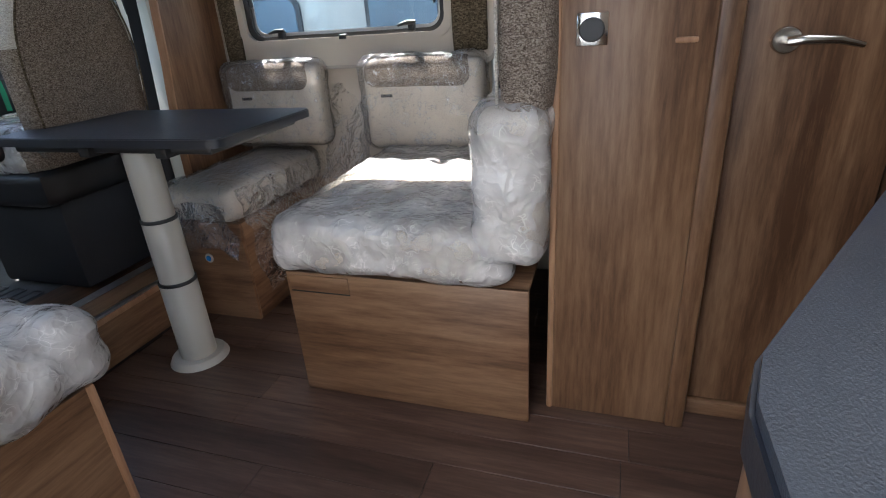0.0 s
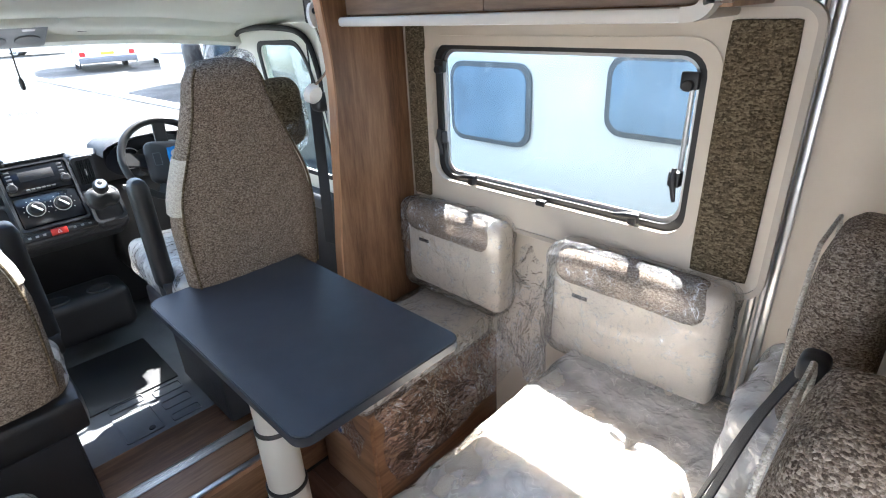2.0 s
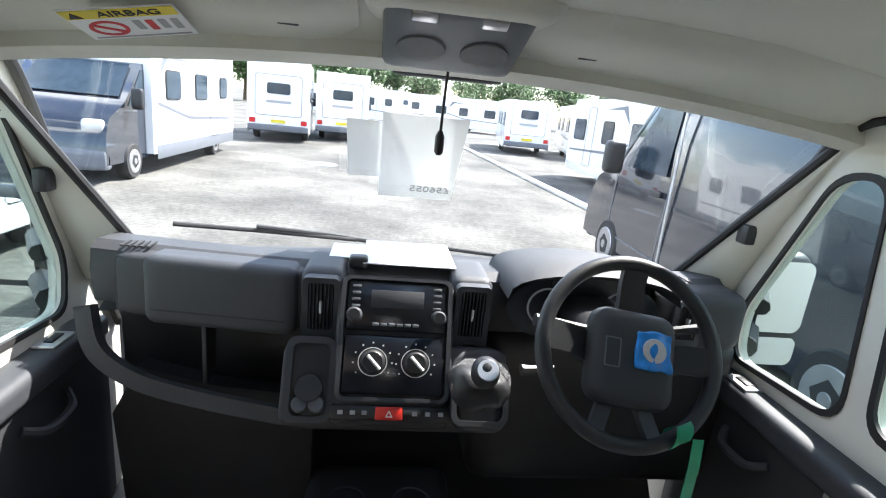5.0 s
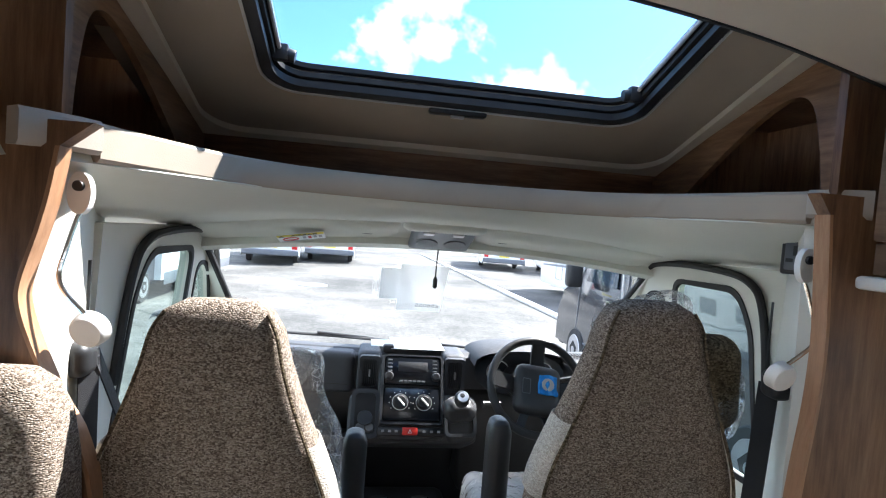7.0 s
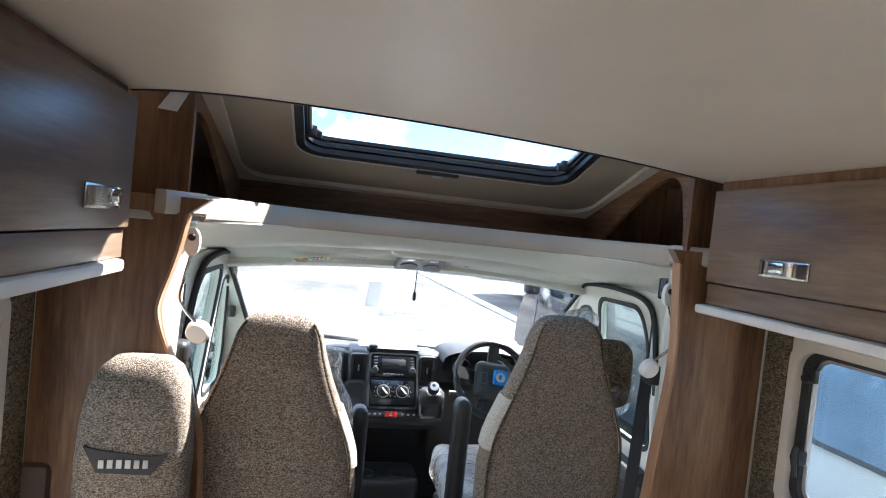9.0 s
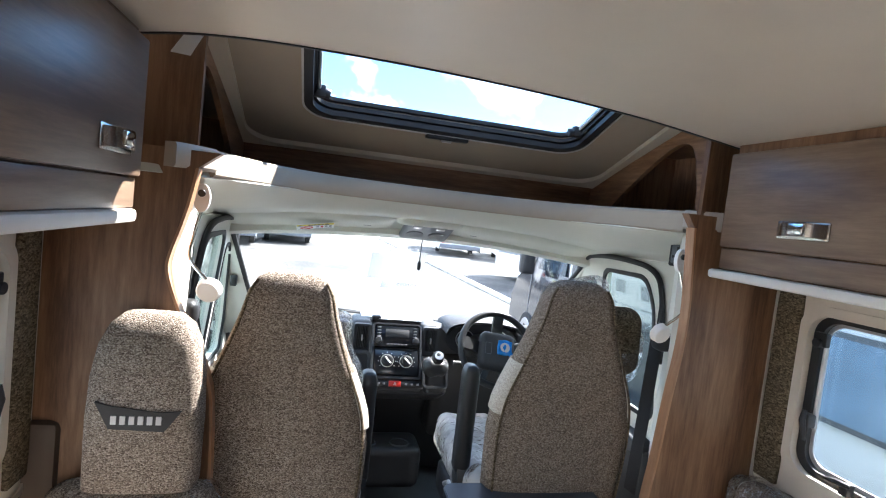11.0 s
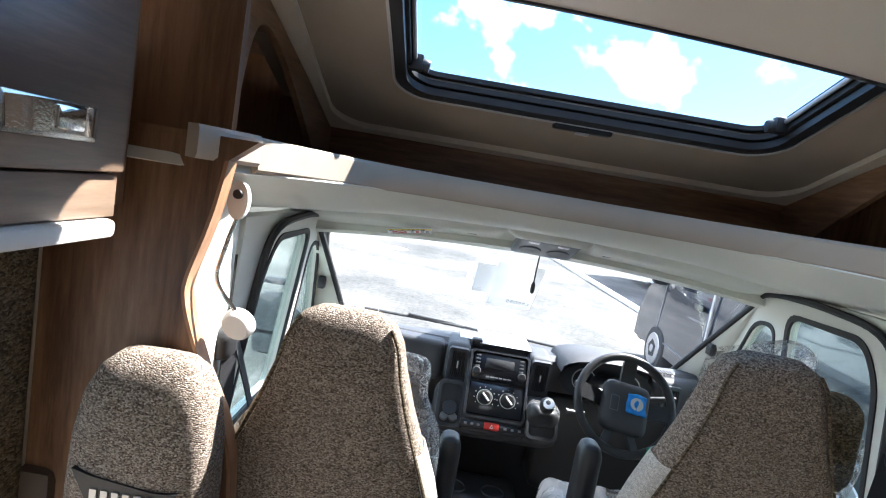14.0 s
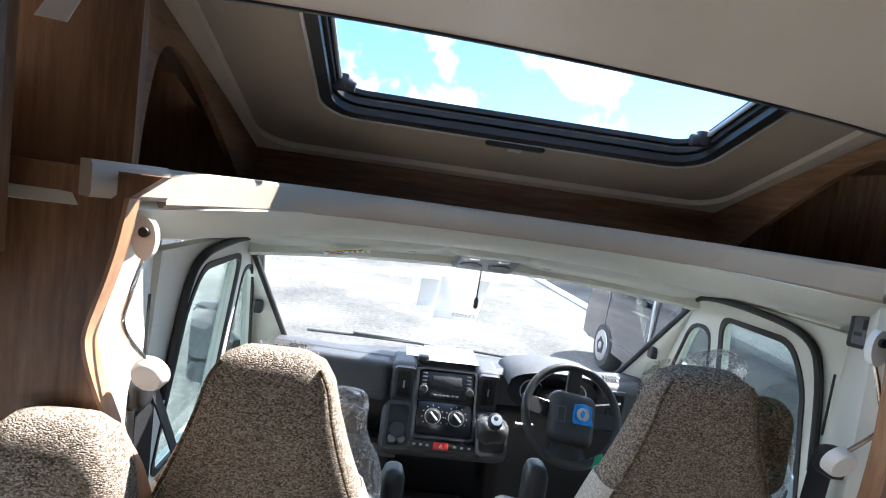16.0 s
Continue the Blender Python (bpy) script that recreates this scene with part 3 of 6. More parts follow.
def cubby(sgn):
    """Wood side board with an arched opening and a dark box behind it."""
    top = lambda y: SL(y) - 0.002
    arch = [(p.x, p.z) for p in spline([(0.43, 0, 1.614), (0.33, 0, 1.675), (0.20, 0, 1.745), (0.09, 0, 1.795), (0.005, 0, 1.815), (-0.05, 0, 1.790), (-0.08, 0, 1.70), (-0.092, 0, 1.614)], 4)]
    outer = [(-0.10, 1.60), (0.585, 1.60), (0.585, 1.69), (0.30, 1.775), (-0.10, 1.885), (-0.175, 1.885), (-0.175, 1.60)]
    pl = lambda u, v: (sgn * (0.700 + 0.05 * (0.2 - u)), u, v)
    c = solid("cubby_panel", plate(outer, [arch], pl, (sgn * 0.016, 0, 0)), WOOD_LONG, "wood-effect side panel with an arched cubby opening", "panel")
    for nm, x0, x1, y0, y1, z0, z1 in (("cubby_back", 0.985, 1.0, -0.125, 0.46, 1.605, 1.90), ("cubby_end", 0.735, 1.0, -0.14, -0.125, 1.60, 1.90), ("cubby_end", 0.715, 1.0, 0.46, 0.475, 1.60, 1.90), ("cubby_top", 0.722, 0.985, -0.125, 0.46, 1.83, 1.84), ("cubby_floor", 0.735, 0.985, -0.125, 0.46, 1.590, 1.605)):
        part(nm, box(*sorted((sgn * x0, sgn * x1)), y0, y1, z0, z1, 0), WOOD_UP, c, "dark board of the hollow behind the arch")

for s in (1, -1):
    cubby(s)
section(offset=(0, 0, 0.20))
# rear hole repeats the made-up one over the fill lamp
roof = solid("roof", plate([(-1.12, -3.66), (1.12, -3.66), (1.12, 0.20), (0.84, 0.20), (0.84, -0.2), (0.72, -0.2), (0.72, -0.52), (-0.72, -0.52), (-0.72, -0.2), (-0.84, -0.2), (-0.84, 0.20), (-1.12, 0.20)], [[(-0.29, -2.79), (0.29, -2.79), (0.29, -2.21), (-0.29, -2.21)]], XY(2.06), (0, 0, 0.03)), BODY_WHITE,
             "white outer roof skin", "roof", kind="structure")
solid("roof_side", box(1.07, 1.12, -3.64, -0.1, 1.96, 2.06, 0), BODY_WHITE, "white roof edge", "roof", kind="structure")
solid("roof_side", box(-1.12, -1.07, -3.64, -0.1, 1.96, 2.06, 0), BODY_WHITE, "white roof edge", "roof", kind="structure")
section((1.05, 0.95, 1.2), (0.01, -0.06, -0.22))
solid("roof_front", plate([(-1.0, 0.62), (1.0, 0.62), (1.0, 0.74), (-1.0, 0.74)], [], XY(1.69), (0, 0, 0.09)), BODY_WHITE, "white overcab front shell", "roof", kind="structure")
for s in (1, -1):
    solid("overcab_side", plate([(0.10, 1.50), (0.74, 1.50), (0.74, 1.80), (0.10, 1.93)], [], YZ(s * 1.03), (s * 0.03, 0, 0)), BODY_WHITE, "white overcab side shell", "wall", kind="structure")

# ---- living-room windows ----
def side_window(sgn, blind=True):
    X = sgn * WX
    d = lambda a: (-sgn * a, 0, 0)
    w = thing("window_1", (X, -0.63, 1.15), "double-glazed acrylic side window in a beige surround with tweed panels", "window")
    sur = rrect(-1.245, -0.085, 0.805, 1.47, 0.05)
    part("surround", plate(sur, [rrect(WY0 + 0.005, WY1 - 0.005, WZ0 + 0.005, WZ1 - 0.005, 0.06)], YZ(X + sgn * 0.036), d(0.052)), BEIGE_TRIM, w, "beige moulded surround")
    part("bead", ring(rrect(-1.252, -0.078, 0.798, 1.477, 0.055), rrect(-1.238, -0.092, 0.812, 1.463, 0.045), YZ(X), d(0.022)), IVORY, w)
    for y0, y1 in ((-1.215, -1.085), (-0.182, -0.100)):
        part("tweed_panel", soft(min(X - sgn * 0.03, X - sgn * 0.012), max(X - sgn * 0.03, X - sgn * 0.012), y0, y1, 0.845, 1.44, 0.008, 10), TWEED_DARK, w, "dark olive tweed side panel")
    part("inner_rim", ring(rrect(WY0 - 0.02, WY1 + 0.02, WZ0 - 0.02, WZ1 + 0.02, 0.07), rrect(WY0 + 0.008, WY1 - 0.008, WZ0 + 0.008, WZ1 - 0.008, 0.058), YZ(X - sgn * 0.012), d(0.012)), BEIGE_TRIM, w)
    part("window_frame", ring(rrect(WY0 - 0.004, WY1 + 0.004, WZ0 - 0.004, WZ1 + 0.004, 0.06), rrect(WY0 + 0.030, WY1 - 0.030, WZ0 + 0.022, WZ1 - 0.022, 0.05), YZ(X + sgn * 0.004), (sgn * 0.03, 0, 0)), BLACK, w, "black window frame")
    part("glazing_bead", ring(rrect(WY0 + 0.026, WY1 - 0.026, WZ0 + 0.018, WZ1 - 0.018, 0.052), rrect(WY0 + 0.040, WY1 - 0.040, WZ0 + 0.034, WZ1 - 0.032, 0.045), YZ(X + sgn * 0.02), (sgn * 0.004, 0, 0)), SATIN, w, "pale bead of the pane")
    part("pane", plate(rrect(WY0 + 0.02, WY1 - 0.02, WZ0 + 0.015, WZ1 - 0.015, 0.05), [], YZ(X + sgn * 0.030), (sgn * 0.004, 0, 0)), ACRYLIC, w, "acrylic pane tinted to dim the view outside", shadow=False)
    xi = X - sgn * 0.006
    for y in (-0.375, -0.930):
        c = part("catch", box(min(xi, xi - sgn * 0.03), max(xi, xi - sgn * 0.03), y - 0.012, y + 0.012, WZ0 + 0.012, WZ0 + 0.045, 0.005), BLACK, w, "black turn catch")
        part("catch_lever", tube([(xi - sgn * 0.03, y - 0.02, WZ0 + 0.045), (xi - sgn * 0.034, y + 0.012, WZ0 + 0.043), (xi - sgn * 0.03, y + 0.05, WZ0 + 0.035)], [0.006, 0.009, 0.005]), BLACK, c)
    for y in (WY1 - 0.045, WY0 + 0.045):
        c = part("catch", box(min(xi, xi - sgn * 0.03), max(xi, xi - sgn * 0.03), y - 0.014, y + 0.014, 1.055, 1.095, 0.005), BLACK, w, "black turn catch")
        part("catch_lever", tube([(xi - sgn * 0.03, y, 1.105), (xi - sgn * 0.034, y, 1.075), (xi - sgn * 0.03, y - 0.008, 1.02)], [0.006, 0.009, 0.005]), BLACK, c)
        c = part("stay", tube([(xi + sgn * 0.01, y, 1.05), (xi + sgn * 0.012, y, 1.32)], 0.006), SATIN, w, "metal window stay")
        part("stay_knob", disc((xi, y, 1.300), (-sgn, 0, 0), 0.013, 0.03, 14), BLACK, c)
        part("stay_bracket", box(min(xi, xi - sgn * 0.018), max(xi, xi - sgn * 0.018), y - 0.02, y + 0.02, 1.29, 1.33, 0.004), BLACK, c)
    part("night_latch", box(min(xi, xi - sgn * 0.02), max(xi, xi - sgn * 0.02), -0.66, -0.625, WZ0 - 0.004, WZ0 + 0.016, 0.005), BLACK, w, "small black night latch")
    return w

section((0.965, 1.05, 1), (0, -0.173, 0.09))
side_window(1)
side_window(-1)
section(offset=(0, -0.19, 0))
r = thing("awning_rail", (1.04, -1.28, 0.6), "upright aluminium profile on the side wall", "rail")
for k, (dx, w_) in enumerate(((0.018, 0.016), (0.012, 0.012), (0.018, 0.016))):
    part("flange", box(WX - dx, WX - 0.001, -1.315 + k * 0.019, -1.315 + k * 0.019 + w_, 0.55, CEIL - 0.002, 0.003), ALU if k != 1 else SATIN, r)

section((1, 1.1, 1.02), (0.03, -0.055, 0))
# ---- wood partition behind the dinette, tall cabinet and washroom door ----
WFX = 0.135
part_w = solid("partition", box(WFX + 0.02, WX - 0.002, -1.625, -1.595, 0, CEIL - 0.002, 0.003), WOOD_UP, "wood-effect partition behind the seats", "wall", kind="structure")
cabx = thing("tall_cabinet", (0.3, -1.75, 0), "tall wood-effect cabinet with a switch and a price notice", "cabinet")
part("front_panel", box(WFX, WFX + 0.022, -1.865, -1.585, 0.0, CEIL - 0.003, 0.004), WOOD_UP, cabx)
part("edge_post", box(WFX - 0.006, WFX + 0.024, -1.588, -1.572, 0.0, CEIL - 0.003, 0.006), WOOD_EDGE, cabx, "rounded pale wood edge post")
part("door_post", box(WFX - 0.012, WFX + 0.03, -1.905, -1.862, 0.0, CEIL - 0.003, 0.008), WOOD_UP, cabx, "rounded wood post")
part("plinth", box(WFX + 0.004, WFX + 0.02, -1.865, -1.60, 0.0, 0.012, 0.002), RUBBER, cabx)
part("pad", soft(WFX - 0.004, WFX + 0.004, -1.835, -1.795, 0.962, 0.974, 0.004, 5), WOOD_EDGE, cabx, "small brown cover cap")
sw = thing("wall_switch", (WFX, -1.645, 0.995), "black round switch on a chrome plate", "switch")
part("plate", box(WFX - 0.006, WFX, -1.675, -1.615, 0.965, 1.030, 0.003), CHROME, sw, "square chrome plate")
part("knob", disc((WFX - 0.005, -1.645, 0.997), (-1, 0, 0), 0.024, 0.014), BLACK, sw)
door = thing("door_1", (0.3, -2.1, 0), "closed wood-effect washroom door with a nickel lever handle", "door", kind="structure")
part("leaf", box(WFX + 0.07, WFX + 0.10, -2.20, -1.91, 0.05, 1.80, 0.004), WOOD_UP, door)
part("frame_post", box(WFX + 0.05, WFX + 0.09, -2.240, -2.204, 0, CEIL - 0.003, 0.006), WOOD_UP, door)
part("threshold", box(WFX + 0.06, WFX + 0.11, -2.20, -1.91, 0.0, 0.045, 0.003), WOOD_LONG, door, "low wood threshold")
hd = part("handle", disc((WFX + 0.07, -1.99, 0.955), (-1, 0, 0), 0.026, 0.012), NICKEL, door, "satin nickel lever handle")
part("lever", tube([(WFX + 0.06, -1.99, 0.955), (WFX + 0.02, -1.99, 0.955), (WFX + 0.012, -2.01, 0.957), (WFX + 0.014, -2.06, 0.955), (WFX + 0.02, -2.10, 0.943)], [0.009, 0.009, 0.009, 0.008, 0.006], 10), NICKEL, hd)
part("hinge", box(WFX + 0.062, WFX + 0.072, -2.202, -2.192, 0.88, 0.95, 0.002), SATIN, door)
solid("wall_back", box(WFX + 0.05, WX - 0.002, -3.6, -2.245, 0, CEIL - 0.003, 0), BLACK, "plain black block filling the rear beyond the washroom door", "wall", kind="structure")
section(offset=(0.03, -0.219, 0.035))
fl = thing("price_notice", (WFX, -1.73, 1.2), "white paper price notice on the cabinet", "notice")
NU, NV = Vector((0, -0.9877, -0.1564)), Vector((0, -0.1564, 0.9877))
NM = Matrix.Translation((WFX - 0.0012, -1.640, 1.172)) @ Matrix((NU, NV, NU.cross(NV))).transposed().to_4x4()
part("sheet", box(0, 0.148, 0, 0.21, -0.0008, 0.0008, 0, m=NM), PAPER, fl, smooth=0)
for nm, words, size, v, mat in (("price", "\u00a356055", 0.027, 0.028, INK), ("heading", "ON THE ROAD PRICE", 0.0108, 0.057, RED_INK), ("line", "TRAVEL SEATS - 5", 0.0108, 0.074, INK), ("line", "BERTHS - 6", 0.0115, 0.091, INK), ("number", "694", 0.021, 0.128, INK)):
    lettering(nm, words, size, NM @ Matrix.Translation((0.076, v, 0.0012)), mat, fl)
part("name_bar", box(0.040, 0.112, 0.148, 0.158, 0.0006, 0.0014, 0, m=NM), INK, fl, smooth=0)

section(offset=(-0.03, -0.255, 0.0))
# ---- kitchen unit near the entrance ----
kt = [(-1.05, -1.735), (-0.83, -1.735), (-0.79, -1.745), (-0.385, -1.965), (-0.36, -2.0), (-0.36, -3.2), (-1.05, -3.2)]
ku = thing("kitchen_unit", (-0.7, -2.3, 0), "wood-effect kitchen base unit", "cabinet")
part("body", plate([(x + (0.012 if x > -1 else 0), y - 0.006) for x, y in kt], [], XY(0.0), (0, 0, 0.868)), WOOD_UP, ku)
wt = thing("worktop", (-0.7, -2.3, 0.87), "dark slate-grey laminate kitchen worktop", "worktop")
part("top", plate(kt, [], XY(0.892), (0, 0, 0.008)), TABLE_TOP, wt)
part("edging", plate([(x + (0.002 if x > -1 else 0), y + (0.002 if y > -3 else 0)) for x, y in kt], [], XY(0.868), (0, 0, 0.0235)), TABLE_EDGE, wt, "dark edge band")

section((1, 1, 1.03), (0.03, -0.18, 0))
# ---- dinette ----
def seat_base(name, x0, y0, y1, h, label):
    b = thing(name, ((x0 + WX) / 2, (y0 + y1) / 2, 0), label, "bench base")
    part("front_panel", box(x0, x0 + 0.016, y0, y1, 0.0, h, 0.003), WOOD_LONG, b)
    part("side_panel", box(x0 + 0.016, WX - 0.002, y1 - 0.016, y1, 0.0, h, 0.003), WOOD_CROSS, b)
    part("lid", box(x0 + 0.002, WX - 0.002, y0 + 0.002, y1 - 0.002, h - 0.012, h, 0.003), WOOD_LONG, b)
    return b

b1 = seat_base("bench_base", 0.055, -1.565, -0.860, 0.405, "wood-effect box under the bench seat with a lift flap")
part("flap_groove", box(0.0525, 0.056, -1.060, -0.872, 0.345, 0.348, 0), RUBBER, b1)
part("flap", box(0.050, 0.056, -1.060, -0.872, 0.350, 0.398, 0.002), WOOD_LONG, b1, "separate lift flap in the front")
section((1, 1, 1.06), (0.045, -0.19, 0))
b2 = thing("bench_base", (0.7, -0.3, 0), "small wood-effect bench box with a power socket", "bench base")
part("front_panel", box(0.372, 0.388, -0.437, -0.13, 0, 0.385, 0.003), WOOD_LONG, b2)
part("side_panel", box(0.388, WX - 0.002, -0.437, -0.421, 0, 0.385, 0.003), WOOD_CROSS, b2)
part("lid", box(0.374, WX - 0.002, -0.435, -0.165, 0.373, 0.385, 0.003), WOOD_LONG, b2)
sk = part("socket", disc((0.3735, -0.262, 0.245), (-1, 0, 0), 0.018, 0.006), SATIN, b2, "round silver power socket")
part("socket_hole", disc((0.368, -0.262, 0.245), (-1, 0, 0), 0.011, 0.003), BLUE, sk)

def seat_cushion(name, x0, x1, y0, y1, z0, z1, wrap, label, lump=0.008):
    c = thing(name, ((x0 + x1) / 2, (y0 + y1) / 2, z0), label, "cushion")
    part("pad", soft(x0, x1, y0, y1, z0, z1, 0.055, 18, lump, 5.0), CREAM, c)
    part("plastic_wrap", soft(x0 - 0.006, x1 + 0.004, y0 - 0.006, y1 + 0.006, z0 + 0.001, z1 + 0.006, 0.05, 40, 0.009, 16.0, 0.004), wrap, c, "loose crinkled packing film", shadow=False)
    return c

section((1, 1, 1.03), (0.05, -0.18, 0))
seat_cushion("seat_cushion", 0.015, 0.99, -1.515, -0.835, 0.408, 0.560, MILKY_FILM, "cream bench seat cushion wrapped in milky packing film", 0.012)
section((1, 1, 1.06), (0.045, -0.19, 0))
seat_cushion("seat_cushion", 0.345, 0.99, -0.450, -0.120, 0.387, 0.520, CLEAR_FILM, "small cream seat cushion under clear packing film")

def wall_cushion(y0, y1, z0, z1, label):
    c = thing("back_cushion", (0.99, (y0 + y1) / 2, z0), label, "cushion")
    part("pad", soft(0.945, 1.042, y0, y1, z0, z1 - 0.01, 0.035, 14, 0.004, 7.0), CREAM, c)
    part("top_roll", soft(0.925, 1.044, y0 + 0.035, y1 - 0.004, z1 - 0.125, z1, 0.055, 14, 0.004, 7.0), TWEED, c, "rounded tweed headroll")
    part("label_tab", box(0.938, 0.943, y1 - 0.13, y1 - 0.08, z1 - 0.150, z1 - 0.138, 0.002), BLACK, c)
    part("plastic_wrap", soft(0.912, 1.046, y0 - 0.012, y1 + 0.012, z0 - 0.004, z1 + 0.008, 0.05, 36, 0.010, 18.0, 0.003), CLEAR_FILM, c, "tight clear packing film", shadow=False)

section(offset=(-0.02, 0, 0))
wall_cushion(-1.44, -0.945, 0.575, 0.930, "cream and tweed back cushion in clear packing film against the wall")
wall_cushion(-0.745, -0.285, 0.585, 0.930, "cream and tweed back cushion in clear packing film by the pillar")

section((1, 1, 1.06), (0.03, -0.19, 0))
# loose film hanging between the two benches
def film_sheet(pts0, pts1, label, mat=CLEAR_FILM, wob=0.02, n=14):
    a, b = spline(pts0, 6), spline(pts1, 6)
    bm = bmesh.new()
    rows = []
    for i in range(n + 1):
        t = i / n
        row = []
        for p, q in zip(a, b):
            w = p.lerp(q, t)
            w = w + Vector((noise.noise(w * 13), noise.noise(w * 13 + Vector((7, 0, 0))), 0.4 * noise.noise(w * 11))) * wob
            row.append(bm.verts.new(w))
        rows.append(row)
    for r0, r1 in zip(rows, rows[1:]):
        for i in range(len(r0) - 1):
            bm.faces.new((r0[i], r0[i + 1], r1[i + 1], r1[i]))
    o = solid("packing_film", bm, mat, label, "film")
    o.visible_shadow = False
    return o

film_sheet([(0.40, -0.455, 0.50), (0.70, -0.46, 0.51), (0.97, -0.47, 0.52)], [(0.44, -0.48, 0.10), (0.70, -0.53, 0.20), (0.97, -0.56, 0.32)], "clear packing film hanging off the small bench", wob=0.035)
film_sheet([(0.335, -0.15, 0.46), (0.330, -0.30, 0.47), (0.335, -0.44, 0.47)], [(0.31, -0.13, 0.26), (0.335, -0.30, 0.31), (0.33, -0.46, 0.27)], "clear packing film drooping over the bench front", wob=0.03)
film_sheet([(1.02, -0.58, 0.80), (1.02, -0.66, 0.72), (1.02, -0.76, 0.70)], [(0.90, -0.52, 0.40), (0.88, -0.66, 0.42), (0.80, -0.80, 0.45)], "crumpled clear film between the back cushions", wob=0.05)

section((1, 1, 0.988), (0.06, -0.175, 0))
# high-backed travel seats with belts, facing forward
def travel_seat(x0, x1, wrap, yb=-1.590):
    c = thing("travel_seat_back", ((x0 + x1) / 2, yb, 0.5), "high tweed travel seat back, lower half in film" if wrap else "high tweed travel seat back with a name tab by the window", "seat back", "travel seats")
    cx, w = (x0 + x1) / 2, (x1 - x0) / 2
    rings = []
    for z, k, d in ((0.865, 0.90, 0.045), (0.875, 0.99, 0.065), (0.95, 1.0, 0.075), (1.05, 0.97, 0.075), (1.13, 0.90, 0.072), (1.19, 0.80, 0.066), (1.225, 0.66, 0.055), (1.243, 0.48, 0.035), (1.247, 0.30, 0.012)):
        rings.append([Vector((cx + math.copysign(abs(math.cos(a)) ** 0.45, math.cos(a)) * w * k, yb + 0.062 + math.copysign(abs(math.sin(a)) ** 0.5, math.sin(a)) * d * 0.85 - 0.015, z)) for a in [2 * math.pi * i / 40 for i in range(40)]])
    hr = part("headrest", loft(rings), TWEED, c)
    part("piping", tube([(cx + w * k * 0.93 * sg, yb + 0.105, z) for sg, z, k in [(-1, 0.88, 0.99), (-1, 1.05, 0.97), (-1, 1.13, 0.90), (-1, 1.19, 0.8), (-1, 1.222, 0.6), (1, 1.222, 0.6), (1, 1.19, 0.8), (1, 1.13, 0.9), (1, 1.05, 0.97), (1, 0.88, 0.99)]], 0.004, 6), CREAM_CLOTH, hr)
    tabm = part("name_tab", plate([(cx - 0.085, 1.055), (cx - 0.055, 0.985), (cx + 0.055, 0.985), (cx + 0.085, 1.055), (cx + 0.05, 1.045), (cx - 0.05, 1.045)], [], XZ(yb + 0.116), (0, -0.012, 0)), BLACK, hr, "dark tab with a pale name")
    g = bmesh.new()
    for k in range(6):
        box(cx - 0.052 + k * 0.018, cx - 0.041 + k * 0.018, yb + 0.1155, yb + 0.1175, 1.004, 1.020, 0, 1, g)
    part("name_mark", g, SATIN, tabm)
    part("lower_back", soft(x0 - 0.015, x1 + 0.01, yb + 0.005, yb + 0.155, 0.50, 0.885, 0.05, 14, 0.008), CREAM if wrap else TWEED, c, "cream lower back")
    if wrap:
        part("plastic_wrap", soft(x0 - 0.026, x1 + 0.018, yb - 0.004, yb + 0.168, 0.50, 0.895, 0.05, 36, 0.012, 15.0, 0.004), MILKY_FILM, c, "milky packing film", shadow=False)

travel_seat(0.010, 0.325, True, -1.605)
travel_seat(0.545, 0.835, True, -1.540)
belt = thing("seat_belt", (0.5, -1.42, 0.6), "black seat belts hanging between the travel seats", "seat belt")
part("strap", tube(spline([(0.455, -1.475, 1.09), (0.44, -1.44, 0.98), (0.43, -1.405, 0.80), (0.42, -1.37, 0.60)]), 0, flat=(0.022, 0.003, (1, 0.6, 0))), WEBBING, belt)
part("strap", tube(spline([(0.475, -1.475, 1.08), (0.47, -1.43, 0.95), (0.485, -1.39, 0.78), (0.50, -1.35, 0.60)]), 0, flat=(0.022, 0.003, (1, 0.3, 0))), WEBBING, belt)
part("guide", soft(0.44, 0.49, -1.505, -1.465, 1.06, 1.11, 0.015, 6), BLACK, belt, "black belt guide")
part("gap_post", box(0.40, 0.52, -1.59, -1.52, 0.5, 1.03, 0.01), BLACK, belt)

section()
# table on a single telescopic leg
tb = thing("table", (0.152, -0.555, 0), "slate-grey table on a single beige telescopic leg", "table")
TX0, TX1, TY0, TY1, TZ = 0.040, 0.520, -0.945, -0.105, 0.810
part("tabletop", plate(rrect(TX0, TX1, TY0, TY1, 0.035), [], XY(TZ - 0.012), (0, 0, 0.012)), TABLE_TOP, tb)
part("edging", plate(rrect(TX0 - 0.003, TX1 + 0.003, TY0 - 0.003, TY1 + 0.003, 0.037), [], XY(TZ - 0.026), (0, 0, 0.0225)), TABLE_EDGE, tb, "dark bevelled edging")
part("under_frame", box(TX0 + 0.03, TX1 - 0.03, TY0 + 0.05, TY1 - 0.05, TZ - 0.050, TZ - 0.026, 0.006), BLACK, tb, "black sliding frame")
for y in (-0.76, -0.48):
    part("slide_rail", box(TX0 + 0.01, TX1 - 0.01, y, y + 0.04, TZ - 0.058, TZ - 0.030, 0.004), BLACK, tb)
for z0, z1, r in ((0.02, 0.31, 0.060), (0.315, 0.53, 0.055), (0.535, TZ - 0.05, 0.050)):
    leg = part("leg_tube", disc((0.152, -0.555, z0), (0, 0, 1), r, z1 - z0, 32), POLE, tb)
